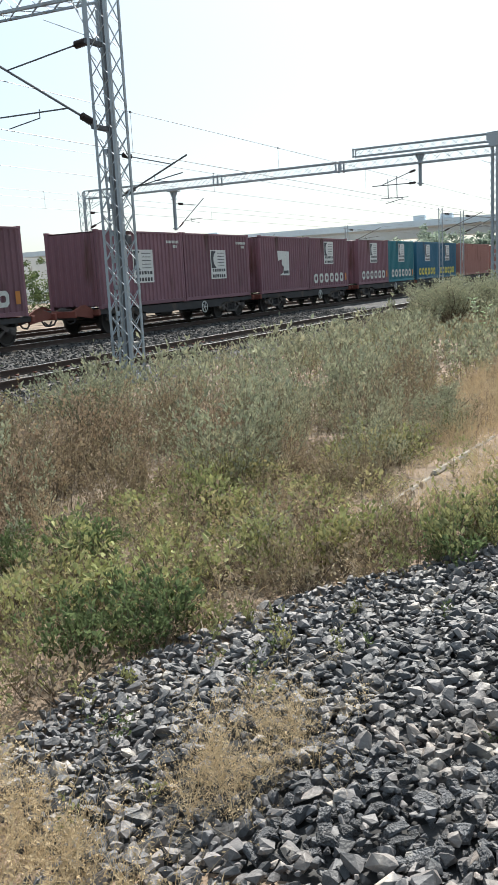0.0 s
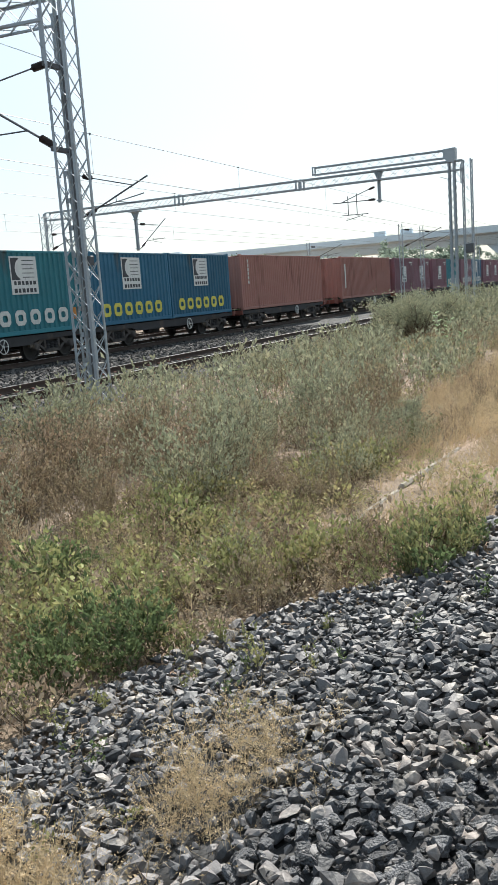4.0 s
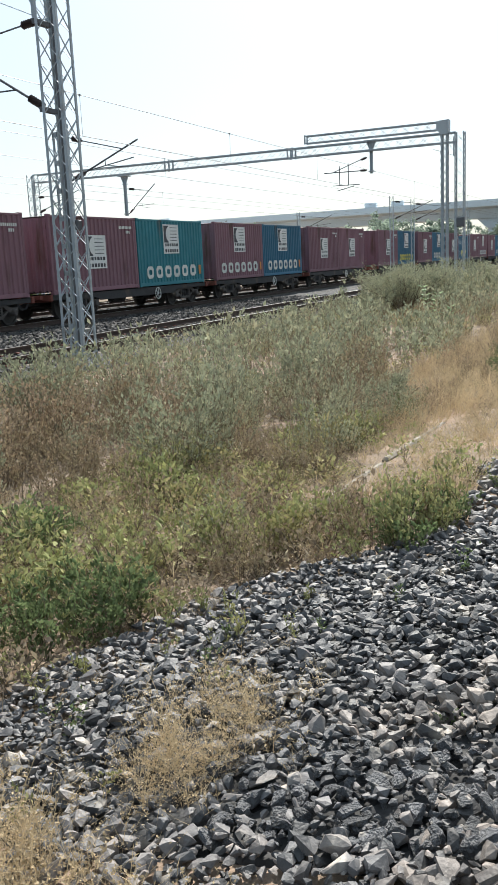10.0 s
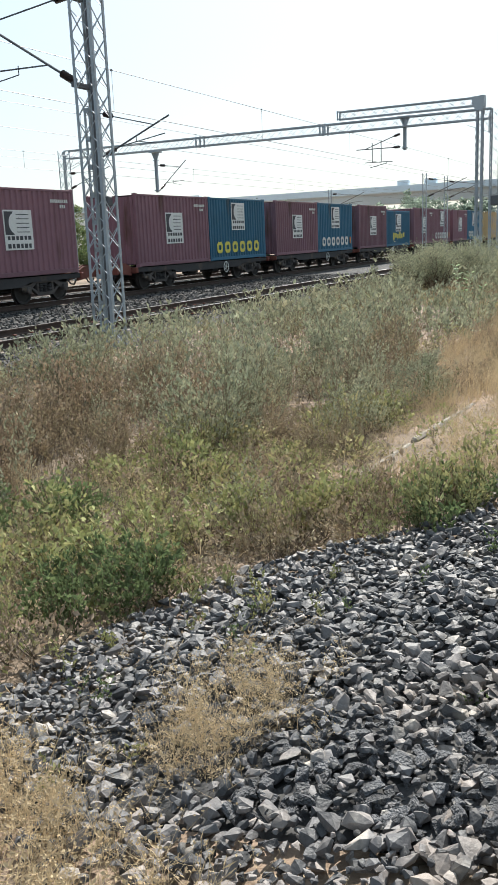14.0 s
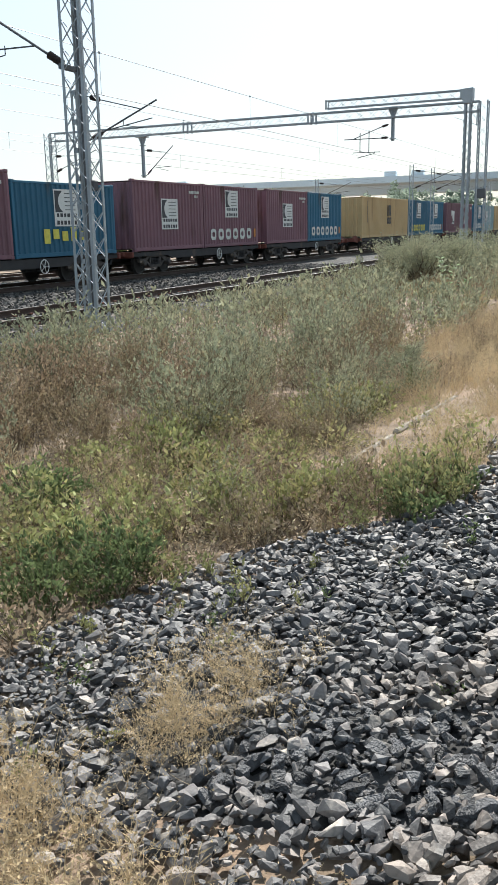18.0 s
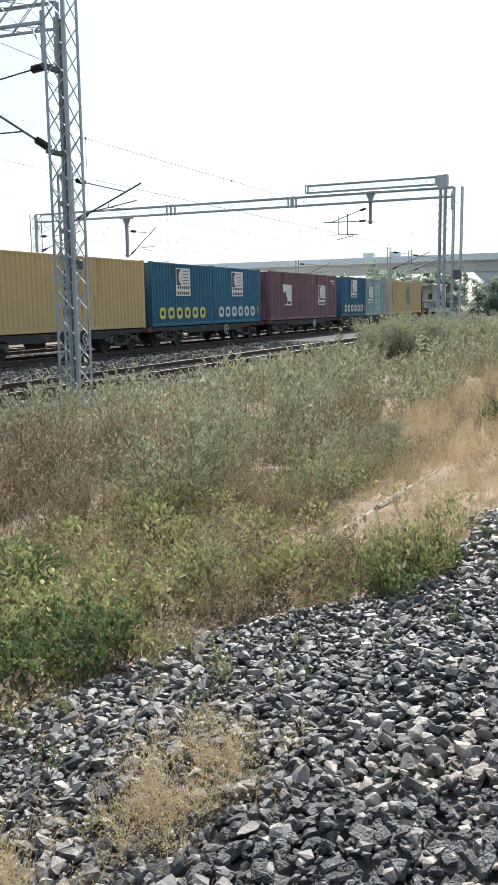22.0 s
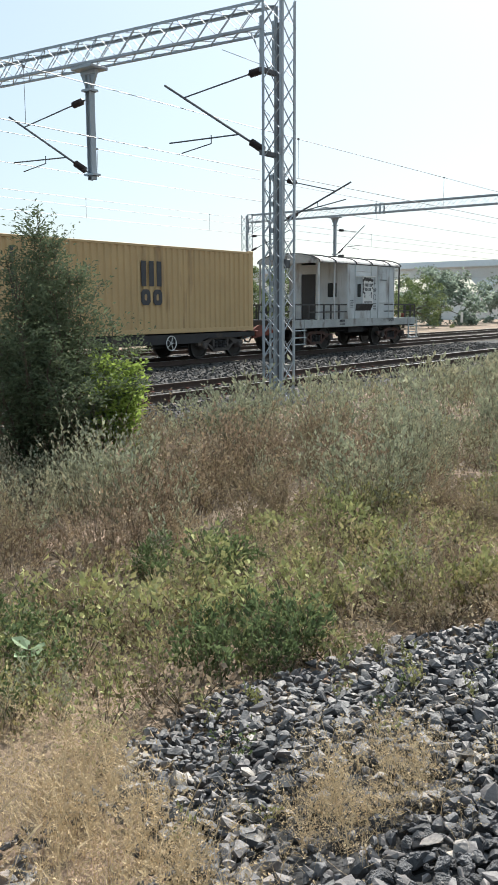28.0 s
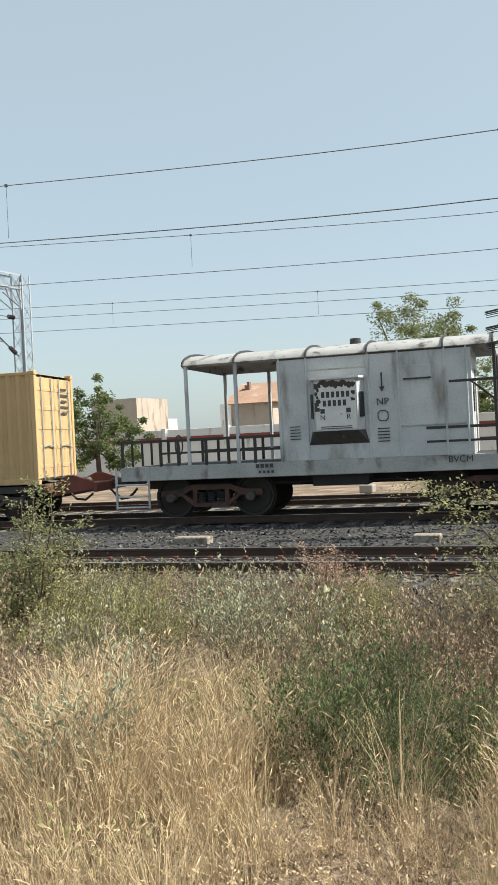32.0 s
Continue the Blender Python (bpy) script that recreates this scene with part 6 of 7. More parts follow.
def build_plants():
    rng = random.Random(11)
    R = random.Random(5)
    tall = [spire(R, R.uniform(0.85, 1.1), 7, 130, 0.055, 0.025, 0.30, 0.005, 4, 0.36) for _ in range(9)]
    tall_far = [spire(R, R.uniform(0.8, 1.05), 5, 46, 0.11, 0.046, 0.34, 0.009, 2, 0.15) for _ in range(7)]
    brown = [spire(R, R.uniform(0.65, 0.95), 8, 110, 0.042, 0.022, 0.40, 0.005, 4, 0.2) for _ in range(8)]
    low = [carpet(R, R.uniform(0.20, 0.36), 90, 0.22, 0.040, 0.023) for _ in range(8)]
    mat = [carpet(R, R.uniform(0.14, 0.28), 76, 0.22, 0.034, 0.016) for _ in range(6)]
    green = [spire(R, R.uniform(0.26, 0.4), 5, 80, 0.034, 0.019, 0.6, 0.004, 3) for _ in range(6)]
    straw = [tuft(R, R.uniform(0.42, 0.62), 28, 0.26, 0.0050) for _ in range(8)]
    bushy = [spire(R, R.uniform(0.8, 1.0), 8, 190, 0.038, 0.018, 0.42, 0.005, 4, 0.2) for _ in range(8)]
    wisp = [plant(R, R.uniform(0.2, 0.38), 9, 24, 0.022, 0.010, 0.7, 0.0036, base=0.03, lean=0.3) for _ in range(8)]
    sprout = [spire(R, R.uniform(0.3, 0.45), 5, 66, 0.046, 0.026, 0.6, 0.005, 3) for _ in range(8)]
    short = [tuft(R, 0.17, 13, 0.2, 0.0060) for _ in range(6)]
    fine = {"tall": [spire(R, R.uniform(0.85, 1.1), 7, 150, 0.046, 0.022, 0.28, 0.004, 4, 0.2) for _ in range(6)],
            "brown": [spire(R, R.uniform(0.65, 0.95), 8, 130, 0.034, 0.019, 0.40, 0.004, 4, 0.2) for _ in range(6)],
            "wisp": [plant(R, R.uniform(0.2, 0.38), 11, 34, 0.016, 0.008, 0.7, 0.0032, lean=0.3, base=0.03) for _ in range(6)],
            "low": [carpet(R, R.uniform(0.18, 0.36), 120, 0.22, 0.030, 0.017) for _ in range(6)]}
    P = {k: [] for k in ("tall", "far", "brown", "low", "mat", "green", "straw", "wisp", "short", "sprout", "leafy", "dark")}

    def clump(kind, x, y, r, top, n):
        """Plants of one kind in a mound, not so high as to hide the tracks."""
        for _ in range(n):
            a, q = rng.uniform(0, 6.28), math.sqrt(rng.random())
            px, py = x + r * q * math.cos(a), y + r * q * math.sin(a)
            size = min(top * (1 - 0.4 * q * q) * rng.uniform(0.85, 1.12), roof(px, py) * rng.uniform(0.8, 1.2))
            if size > 0.2:
                P[kind].append((px, py, size))

    domes = []

    def mound(kind, x, y, r, top, n, apart=0.0):
        """A rounded bushy stand: its plants lean outwards and are lower at the rim."""
        if apart and any((x - a) ** 2 + (y - b) ** 2 < (apart * (r + c)) ** 2 for a, b, c in domes):
            return
        domes.append((x, y, r))
        for i in range(n):
            a, q = i * 2.4 + rng.uniform(-0.4, 0.4), math.sqrt((i + rng.random()) / n)
            px, py = x + 0.8 * r * q * math.cos(a), y + 0.8 * r * q * math.sin(a)
            size = min(top * (1 - 0.5 * q * q), roof(px, py) * 1.1) * rng.uniform(0.82, 1.1)
            if size > 0.15:
                P[kind].append((px, py, size, 0.32 * q * math.cos(a), 0.32 * q * math.sin(a)))

    # stands of one kind in the growth before the rusty track
    for kind, x, y, r, top, n in (("dark", -1.65, 4.75, 0.42, 0.95, 16), ("dark", -1.6, 5.8, 0.4, 0.95, 14), ("dark", -0.95, 5.05, 0.36, 0.8, 12), ("leafy", -1.75, 3.75, 0.22, 0.3, 6),
                                  ("leafy", -5.8, 7.9, 0.6, 1.0, 18), ("leafy", -4.5, 7.3, 0.5, 0.95, 14), ("tall", -3.4, 7.5, 0.5, 0.95, 14), ("leafy", -2.4, 7.7, 0.5, 0.95, 14),
                                  ("brown", -1.35, 8.0, 0.5, 0.95, 16), ("brown", -0.9, 7.0, 0.4, 1.0, 12), ("leafy", 0.55, 6.1, 0.38, 1.0, 14), ("brown", 0.2, 7.2, 0.45, 0.95, 14),
                                  ("dark", 1.2, 5.75, 0.34, 0.85, 12), ("brown", 2.0, 5.8, 0.36, 0.8, 12), ("tall", 2.3, 4.95, 0.36, 0.85, 12), ("dark", 2.55, 4.75, 0.25, 0.6, 8),
                                  ("brown", -0.3, 6.4, 0.4, 1.05, 12), ("brown", 3.9, 5.5, 0.5, 0.95, 16), ("tall", 3.5, 5.9, 0.4, 1.1, 12), ("dark", 2.1, 4.0, 0.4, 0.36, 14), ("dark", 2.55, 3.95, 0.3, 0.34, 9), ("leafy", 3.0, 4.6, 0.35, 0.42, 9), ("tall", 3.35, 6.8, 0.45, 0.95, 13), ("brown", 2.4, 6.7, 0.4, 0.6, 9),
                                  ("brown", 0.35, 3.85, 0.3, 0.4, 8), ("dark", -1.1, 4.35, 0.3, 0.55, 9), ("brown", 0.75, 4.4, 0.32, 0.5, 9), ("dark", 1.25, 4.6, 0.3, 0.6, 9), ("brown", 1.65, 4.3, 0.36, 0.6, 10), ("leafy", 0.3, 4.9, 0.3, 0.7, 8),
                                  ("brown", -0.9, 3.85, 0.3, 0.35, 8), ("leafy", -0.55, 3.6, 0.25, 0.3, 6), ("brown", -3.6, 5.9, 0.4, 0.9, 11), ("brown", -2.6, 6.4, 0.4, 0.9, 11),
                                  ("leafy", 6.2, 2.55, 0.3, 0.34, 7), ("brown", 6.85, 2.5, 0.34, 0.42, 8), ("tall", 7.5, 2.65, 0.4, 0.6, 9), ("tall", 8.3, 2.75, 0.42, 0.65, 9), ("tall", 8.9, 2.4, 0.35, 0.55, 8), ("brown", 9.6, 2.05, 0.3, 0.55, 7), ("dark", 9.3, 2.35, 0.25, 0.5, 5)):
        mound(kind, x, y, r, top, 2 * n)

    for _ in range(66000):
        x, y = rng.uniform(-13, 34), rng.uniform(0.2, 11.2)
        if not in_view(x, y, 6.5, 139) or bare(x, y):
            continue
        d = math.hypot(x, y)
        keep = rng.random()
        if math.hypot((x - 23.5) / 4.5, (y - 5.4) / 1.2) < 0.8 or (5.2 < x < 8.9 and abs(y - 2.62 + 0.095 * x) < 0.15 and keep > 0.12):
            continue
        over = y - bank_edge(x)
        if d < 1.5 or (over < 0.02 and x > dry_edge(y) + 0.1 * patch(x, y, 3.0, 61.0)):
            continue
        n1, n2 = patch(x, y, 0.55, 1.0), patch(x, y, 1.3, 9.0)
        if y > 10.5 and patch(x, y, 0.7, 4) < 0.1:
            continue
        cap = roof(x, y)
        front = float(np.interp(x, [-12, -2, 1.5, 3, 4.5, 5.7, 6.5, 7.2, 8, 9, 11, 14, 34], [4.6, 4.6, 5.2, 5.2, 4.65, 4.5, 4.0, 3.45, 3.05, 2.8, 2.9, 3.4, 3.0]))
        if x > 8.5 and y < front and over > 0.1:                       # tan open strip
            if keep < 0.42:
                P["short"].append((x, y, rng.uniform(0.7, 1.4)))
            elif keep < 0.45:
                P["mat"].append((x, y, rng.uniform(0.7, 1.2)))
            elif keep < 0.51:
                P["wisp"].append((x, y, rng.uniform(0.8, 1.3)))
            elif keep < 0.54:
                P["straw"].append((x, y, rng.uniform(0.5, 0.9)))
            elif keep < 0.575 and n1 > -0.05:
                P["brown"].append((x, y, rng.uniform(0.4, 0.8)))
        elif y > front - 0.25 + 0.4 * n1 and x > 2.6:                   # thicket of upright weeds
            if d < 12.5:
                tan = patch(x, y, 0.9, 21.0) + 0.5 * patch(x, y, 2.6, 23.0)
                if keep < 0.10:
                    r = rng.uniform(0.26, 0.56)
                    mound("brown" if tan > (0.16 if y < 0.6 * x else -0.06) else "tall", x, y, r, rng.uniform(0.8, 1.5) * (1 + 0.25 * n1) * (0.7 + 0.7 * r), 6 + round(58 * r * r), 0.9)
                elif keep < 0.145:
                    P["mat"].append((x, y, rng.uniform(0.9, 1.5)))
                elif keep < 0.151:
                    P["straw"].append((x, y, min(cap, rng.uniform(0.7, 1.1))))
                elif keep < 0.166:
                    P["brown" if tan > 0.05 else "tall"].append((x, y, min(cap, rng.uniform(0.4, 0.9))))
            else:
                tan = patch(x, y, 0.35, 21.0) + 0.02 * (x - 16) - 0.06 * (y - 6)
                if keep < 0.016 and tan >= 0.2:
                    clump("straw" if n2 > -0.1 else "brown", x, y, rng.uniform(0.3, 0.6), rng.uniform(0.6, 1.1) * (1 + 0.3 * n1), rng.randrange(4, 7))
                elif keep < 0.016:
                    mound("far", x, y, rng.uniform(0.4, 0.75), rng.uniform(0.8, 1.5) * (1 + 0.3 * n1), rng.randrange(6, 10), 0.8)
                elif keep < 0.034:
                    P["low" if n2 > 0 else "mat"].append((x, y, rng.uniform(0.9, 1.5)))
        elif x > 5.3 and y < 2.3:                                       # tan dry ground beside the kerb beams
            if keep < 0.42:
                P["short"].append((x, y, rng.uniform(0.5, 1.0)))
            elif keep < 0.64:
                P["wisp"].append((x, y, rng.uniform(0.5, 1.0)))
            elif keep < 0.69 + 0.2 * n2:
                P["low"].append((x, y, rng.uniform(0.5, 1.0)))
        elif x > 2.3:                                                   # low mixed growth next to the stones
            leafy = n2 + 0.6 * patch(x, y, 2.8, 33.0)
            if keep < 0.085:
                P["low" if leafy > -0.12 else "mat"].append((x, y, rng.uniform(0.7, 1.5)))
            elif keep < 0.096 + 0.06 * max(0.0, leafy):
                P["sprout"].append((x, y, rng.uniform(0.4, 0.9)))
            elif keep < 0.16 + 0.03 * n1:
                mound("leafy" if leafy > 0.1 else "tall" if leafy > -0.1 else "brown", x, y, rng.uniform(0.14, 0.24), rng.uniform(0.3, 0.55), 5, 1.0)
            elif keep < 0.25:
                P["wisp"].append((x, y, rng.uniform(0.6, 1.1)))
            elif keep < 0.28:
                P["short"].append((x, y, rng.uniform(0.6, 1.2)))
            elif keep < 0.295 and n1 > 0.0:
                P["green"].append((x, y, rng.uniform(0.5, 0.9)))
        elif y < 3.7:                                                   # dry growth on the camera's other side
            if x > 0.9:
                if keep < (0.8 if patch(x, y, 2.6, 17.0) > 0.0 else 0.3):
                    P["wisp"].append((x, y, rng.uniform(0.45, 0.95) if y < 1.7 else rng.uniform(0.6, 1.1)))
                elif keep < 0.84:
                    P["short"].append((x, y, rng.uniform(0.4, 0.8)))
            elif patch(x, y, 0.8, 41.0) > (-0.25 if x < -1.5 or x > 0.3 else 0.1) and keep < 0.26:
                P["straw"].append((x, y, rng.uniform(0.6, 1.0)))
            elif keep < 0.40:
                P["wisp"].append((x, y, rng.uniform(0.8, 1.4)))
            elif keep < 0.47:
                P["mat" if n2 < 0.1 else "low"].append((x, y, rng.uniform(0.7, 1.2)))
        else:                                                           # high mixed growth before the rusty track
            gold = patch(x, y, 0.5, 31.0) + 0.4 * patch(x, y, 1.9, 35.0) - 0.10 * (y - 5.8)
            if keep < (0.06 if y < 6 else 0.10):
                top = rng.uniform(0.75, 1.25) * (1 + 0.25 * n1)
                if gold > 0.12 and y < 6.2 and not -1.9 < x < 0.2:
                    clump("straw", x, y, rng.uniform(0.12, 0.26), top * 1.2, rng.randrange(3, 7))
                else:
                    r = rng.uniform(0.22, 0.46)
                    which = n2 + 0.5 * patch(x, y, 2.2, 39.0)
                    mound("brown" if which < 0.08 else ("tall" if which > 0.25 else "leafy"), x, y, r, top, 4 + round(36 * r * r), 0.75)
            elif keep < 0.106 and gold > -0.1:
                P["straw"].append((x, y, min(cap, rng.uniform(0.6, 1.15))))
            elif keep < 0.128:
                P["wisp"].append((x, y, rng.uniform(0.7, 1.2)))
            elif keep < 0.16:
                P["mat" if n1 < 0.1 else "low"].append((x, y, rng.uniform(0.8, 1.3)))
            elif keep < 0.175:
                P["short"].append((x, y, rng.uniform(0.8, 1.6)))
    for x, y, r, top, n in ((1.1, 3.3, 0.45, 0.95, 30), (0.9, 3.7, 0.3, 0.7, 8), (0.64, 4.75, 0.16, 1.4, 8), (1.35, 3.05, 0.35, 0.85, 18),
                            (-0.3, 4.2, 0.35, 1.3, 22), (-2.7, 4.0, 0.7, 1.35, 44), (-2.2, 3.7, 0.4, 1.1, 18), (-3.3, 4.6, 0.5, 1.3, 22), (-1.0, 4.0, 0.25, 0.9, 8)):
        clump("straw", x, y, r, top, n)
    # a second growth between: low bushy weeds near the camera
    for _ in range(3600):
        x, y = rng.uniform(-5, 8.6), rng.uniform(1.0, 6.6)
        over = y - bank_edge(x)
        d = math.hypot(x, y)
        if d < 3.2 or over < 0.05 or (x > 5.0 and y < 2.45) or (x > 3.2 and y > 4.6) or not in_view(x, y, 6.5, 132):
            continue
        k, n1 = rng.random(), patch(x, y, 0.9, 51.0)
        if (x < 1.2 and y < 5.2 and n1 > -0.1) or (x < 2.6 and y < 4.0):
            P["straw" if k < 0.35 and x < 1.4 else "low" if k < 0.6 and y > 2.9 and x > 1.3 else "wisp"].append((x, y, rng.uniform(0.5, 0.95)))
        elif n1 > 0.1:
            P["sprout" if k < 0.12 else "wisp" if k < 0.45 else "low"].append((x, y, rng.uniform(0.4, 0.85) if k < 0.45 else rng.uniform(0.8, 1.4)))
        elif n1 > -0.2 and k < 0.7:
            P["brown" if k < 0.2 else "mat"].append((x, y, min(roof(x, y), rng.uniform(0.35, 0.7)) if k < 0.2 else rng.uniform(0.7, 1.2)))
        elif k < 0.35:
            P["wisp"].append((x, y, rng.uniform(0.7, 1.2)))
    # the far strip of shrubs along the line
    for _ in range(1500):
        x, y = rng.uniform(30, 110), rng.uniform(1.0, 10.3)
        if in_view(x, y, 2.0) and rng.random() < 0.8:
            P["far" if patch(x, y, 0.2, 2) > -0.15 and y > 3.2 else "straw"].append((x, y, rng.uniform(0.9, 1.5)))
    # dry patch on the stones, and sprigs between them
    for _ in range(620):
        y = rng.uniform(0.9, 2.5)
        x = dry_edge(y) + 0.02 + 0.16 * patch(1, y, 2.0, 71.0) - rng.random() ** 1.3 * 0.6
        if patch(x, y, 5.0, 73.0) > 0.02:
            P["wisp"].append((x, y, rng.uniform(0.5, 1.1)))
    # dark leafy weeds in the hollow past the stones
    for _ in range(210):
        x, y = 2.75 + rng.gauss(0, 0.4), 4.1 + rng.gauss(0, 0.45)
        if patch(x, y, 2.5, 81.0) > -0.15:
            P["green" if rng.random() < 0.6 else "low"].append((x, y, rng.uniform(0.6, 1.0)))
    for _ in range(300):
        x, y = 2.36 + rng.gauss(0, 0.22), 1.30 + rng.gauss(0, 0.14)
        if patch(x, y, 4.0, 2) > -0.2:
            P["wisp"].append((x, y, rng.uniform(0.35, 0.8)))
    for _ in range(60):
        x, y = 3.1 + rng.gauss(0, 0.5), 1.75 + rng.gauss(0, 0.3)
        P["wisp" if rng.random() < 0.8 else "sprout"].append((x, y, rng.uniform(0.25, 0.55)))
    for hx, hy, hs, hn in ((4.68, 2.43, 0.9, 5), (4.6, 2.02, 0.95, 7), (4.85, 2.2, 0.6, 5), (5.25, 1.75, 0.6, 8), (3.68, 2.12, 0.55, 6), (3.35, 1.62, 0.4, 3), (4.35, 2.65, 0.7, 6)):
        for _ in range(hn):
            P["sprout"].append((hx + rng.gauss(0, 0.09), hy + rng.gauss(0, 0.09), hs * rng.uniform(0.6, 1.15)))
    for _ in range(45):
        x = rng.uniform(2.2, 6.5)
        y = rng.uniform(0.25, bank_edge(x))
        P["wisp" if rng.random() < 0.7 else "green"].append((x, y, rng.uniform(0.3, 0.6)))
    for _ in range(55):
        a, r = rng.uniform(0, 6.28), 0.42 * math.sqrt(rng.random())
        P["sprout" if rng.random() < 0.35 else "green"].append((4.75 + r * math.cos(a) * 1.1, 1.12 + r * math.sin(a) * 0.5, rng.uniform(0.5, 0.95)))
        P["green"].append((3.4 + r * math.cos(a) * 0.95, 2.62 + r * math.sin(a) * 0.85, rng.uniform(0.7, 1.15)))
        if r > 0.2:
            P["green"].append((4.6 + r * math.cos(a), 4.0 + r * math.sin(a), rng.uniform(0.7, 1.1)))
    def strew_both(name, coarse, kind, reach, mats, label, category):
        """Plants close to the camera with finer leaves than those farther off."""
        near = [p for p in P[kind] if math.hypot(p[0], p[1]) < reach]
        strew(name, coarse, [p for p in P[kind] if math.hypot(p[0], p[1]) >= reach], mats, label, category)
        strew(name, fine[kind], near, mats, label + " near the stones", category)

    strew_both("weed_thicket", tall, "tall", 6.3, [STEM, LEAF_WEED], "tall grey-green weeds with small leaves", "weeds")
    strew("distant_weeds", tall_far, P["far"], [STEM, LEAF_WEED], "grey-green weed thicket along the railway", "weeds")
    strew_both("dried_weeds", brown, "brown", 5.6, [STEM, LEAF_BROWN], "brown dried-up bushy weeds", "weeds")
    strew_both("ground_cover", low, "low", 4.6, [STEM, LEAF_LOW], "yellow-green low creeping ground cover", "ground cover")
    strew("withered_mat", mat, P["mat"], [STEM, LEAF_BROWN], "brown withered creeping growth", "ground cover")
    strew("green_herbs", green, P["green"], [STEM, LEAF_GREEN], "fresh green leafy herbs", "herbs")
    strew("leafy_weeds", sprout, P["sprout"], [STEM, LEAF_SPROUT], "yellow-green leafy weeds along the stones", "weeds")
    strew("bushy_weeds", bushy, P["leafy"], [STEM, LEAF_SPROUT], "yellow-green bushy weeds in the dry grass", "weeds")
    strew("dark_bushy_weeds", bushy, P["dark"], [STEM, LEAF_GREEN], "dark green bushy weeds in the dry grass", "weeds")
    strew("dry_grass", straw, P["straw"], [STRAW, STRAW], "tall golden dry grass", "grass")
    strew_both("withered_sprigs", wisp, "wisp", 4.6, [STRAW, STRAW], "pale withered little weeds", "weeds")
    strew("short_dry_grass", short, P["short"], [STRAW, STRAW], "short straw-coloured grass", "grass")


build_plants()


def crown_leaves(name, centres, n, size, mats, parent, rng, label=""):
    """Many leaves round a set of clump centres (x, y, z, r)."""
    V, Q = [], []
    for _ in range(n):
        cx, cy, cz, r = centres[rng.randrange(len(centres))]
        v = Vector((rng.gauss(0, 1), rng.gauss(0, 1), rng.gauss(0, 1))).normalized() * r * (rng.random() ** 0.45)
        leaf(V, Q, (cx + v.x, cy + v.y, cz + v.z * 0.8), (rng.uniform(-1, 1), rng.uniform(-1, 1), rng.uniform(-0.8, 0.5)), size * rng.uniform(0.6, 1.3), size * 0.5, rng)
    return part(name, quick_mesh(name, V, Q, mats), None, parent, label)


def limb(g, p, q, r0, r1, rng, n=4):
    """A crooked tapering limb."""
    p, q = Vector(p), Vector(q)
    pts = [p.lerp(q, i / n) + Vector((rng.uniform(-1, 1), rng.uniform(-1, 1), rng.uniform(-0.5, 0.5))) * (q - p).length * 0.05 * (0 < i < n) for i in range(n + 1)]
    for i in range(n):
        g.tube(pts[i], pts[i + 1], r0 + (r1 - r0) * i / n, 7, r0 + (r1 - r0) * (i + 1) / n, caps=False)


def tree(x, y, h, wide, leaves, seed, label, leaf_mat=None, low=0.35, size=0.28, z0=-0.4, clumps=26):
    rng = random.Random(seed)
    root = thing("tree", label, "tree", pose(x, y, z0), group="trees behind the railway")
    g = Geo()
    limb(g, (0, 0, 0), (rng.uniform(-0.3, 0.3), 0, h * 0.42), h * 0.03, h * 0.02, rng)
    part("trunk", g, BARK, root, smooth=True)
    centres = []
    for k in range(clumps):
        a = rng.uniform(0, 6.28)
        t = rng.random()
        r = wide / 2 * math.sqrt(rng.random()) * math.sqrt(max(0.0, 1 - ((t - 0.42) / 0.66) ** 2))
        c = Vector((math.cos(a) * r, math.sin(a) * r, h * (low + (0.92 - low) * t)))
        g = Geo()
        limb(g, (0, 0, h * rng.uniform(0.25, 0.45)), c, h * 0.012, h * 0.003, rng)
        if k < 12:
            part("limb", g, BARK, root, smooth=True)
        centres.append((*c, wide * rng.uniform(0.08, 0.14)))
        for _ in range(2):
            o = Vector((rng.gauss(0, 1), rng.gauss(0, 1), rng.gauss(0, 0.7))) * wide * 0.12
            centres.append((*(c + o), wide * rng.uniform(0.035, 0.08)))
    crown_leaves("crown", centres, leaves, size, [leaf_mat or LEAF_TREE], root, rng)
    return root


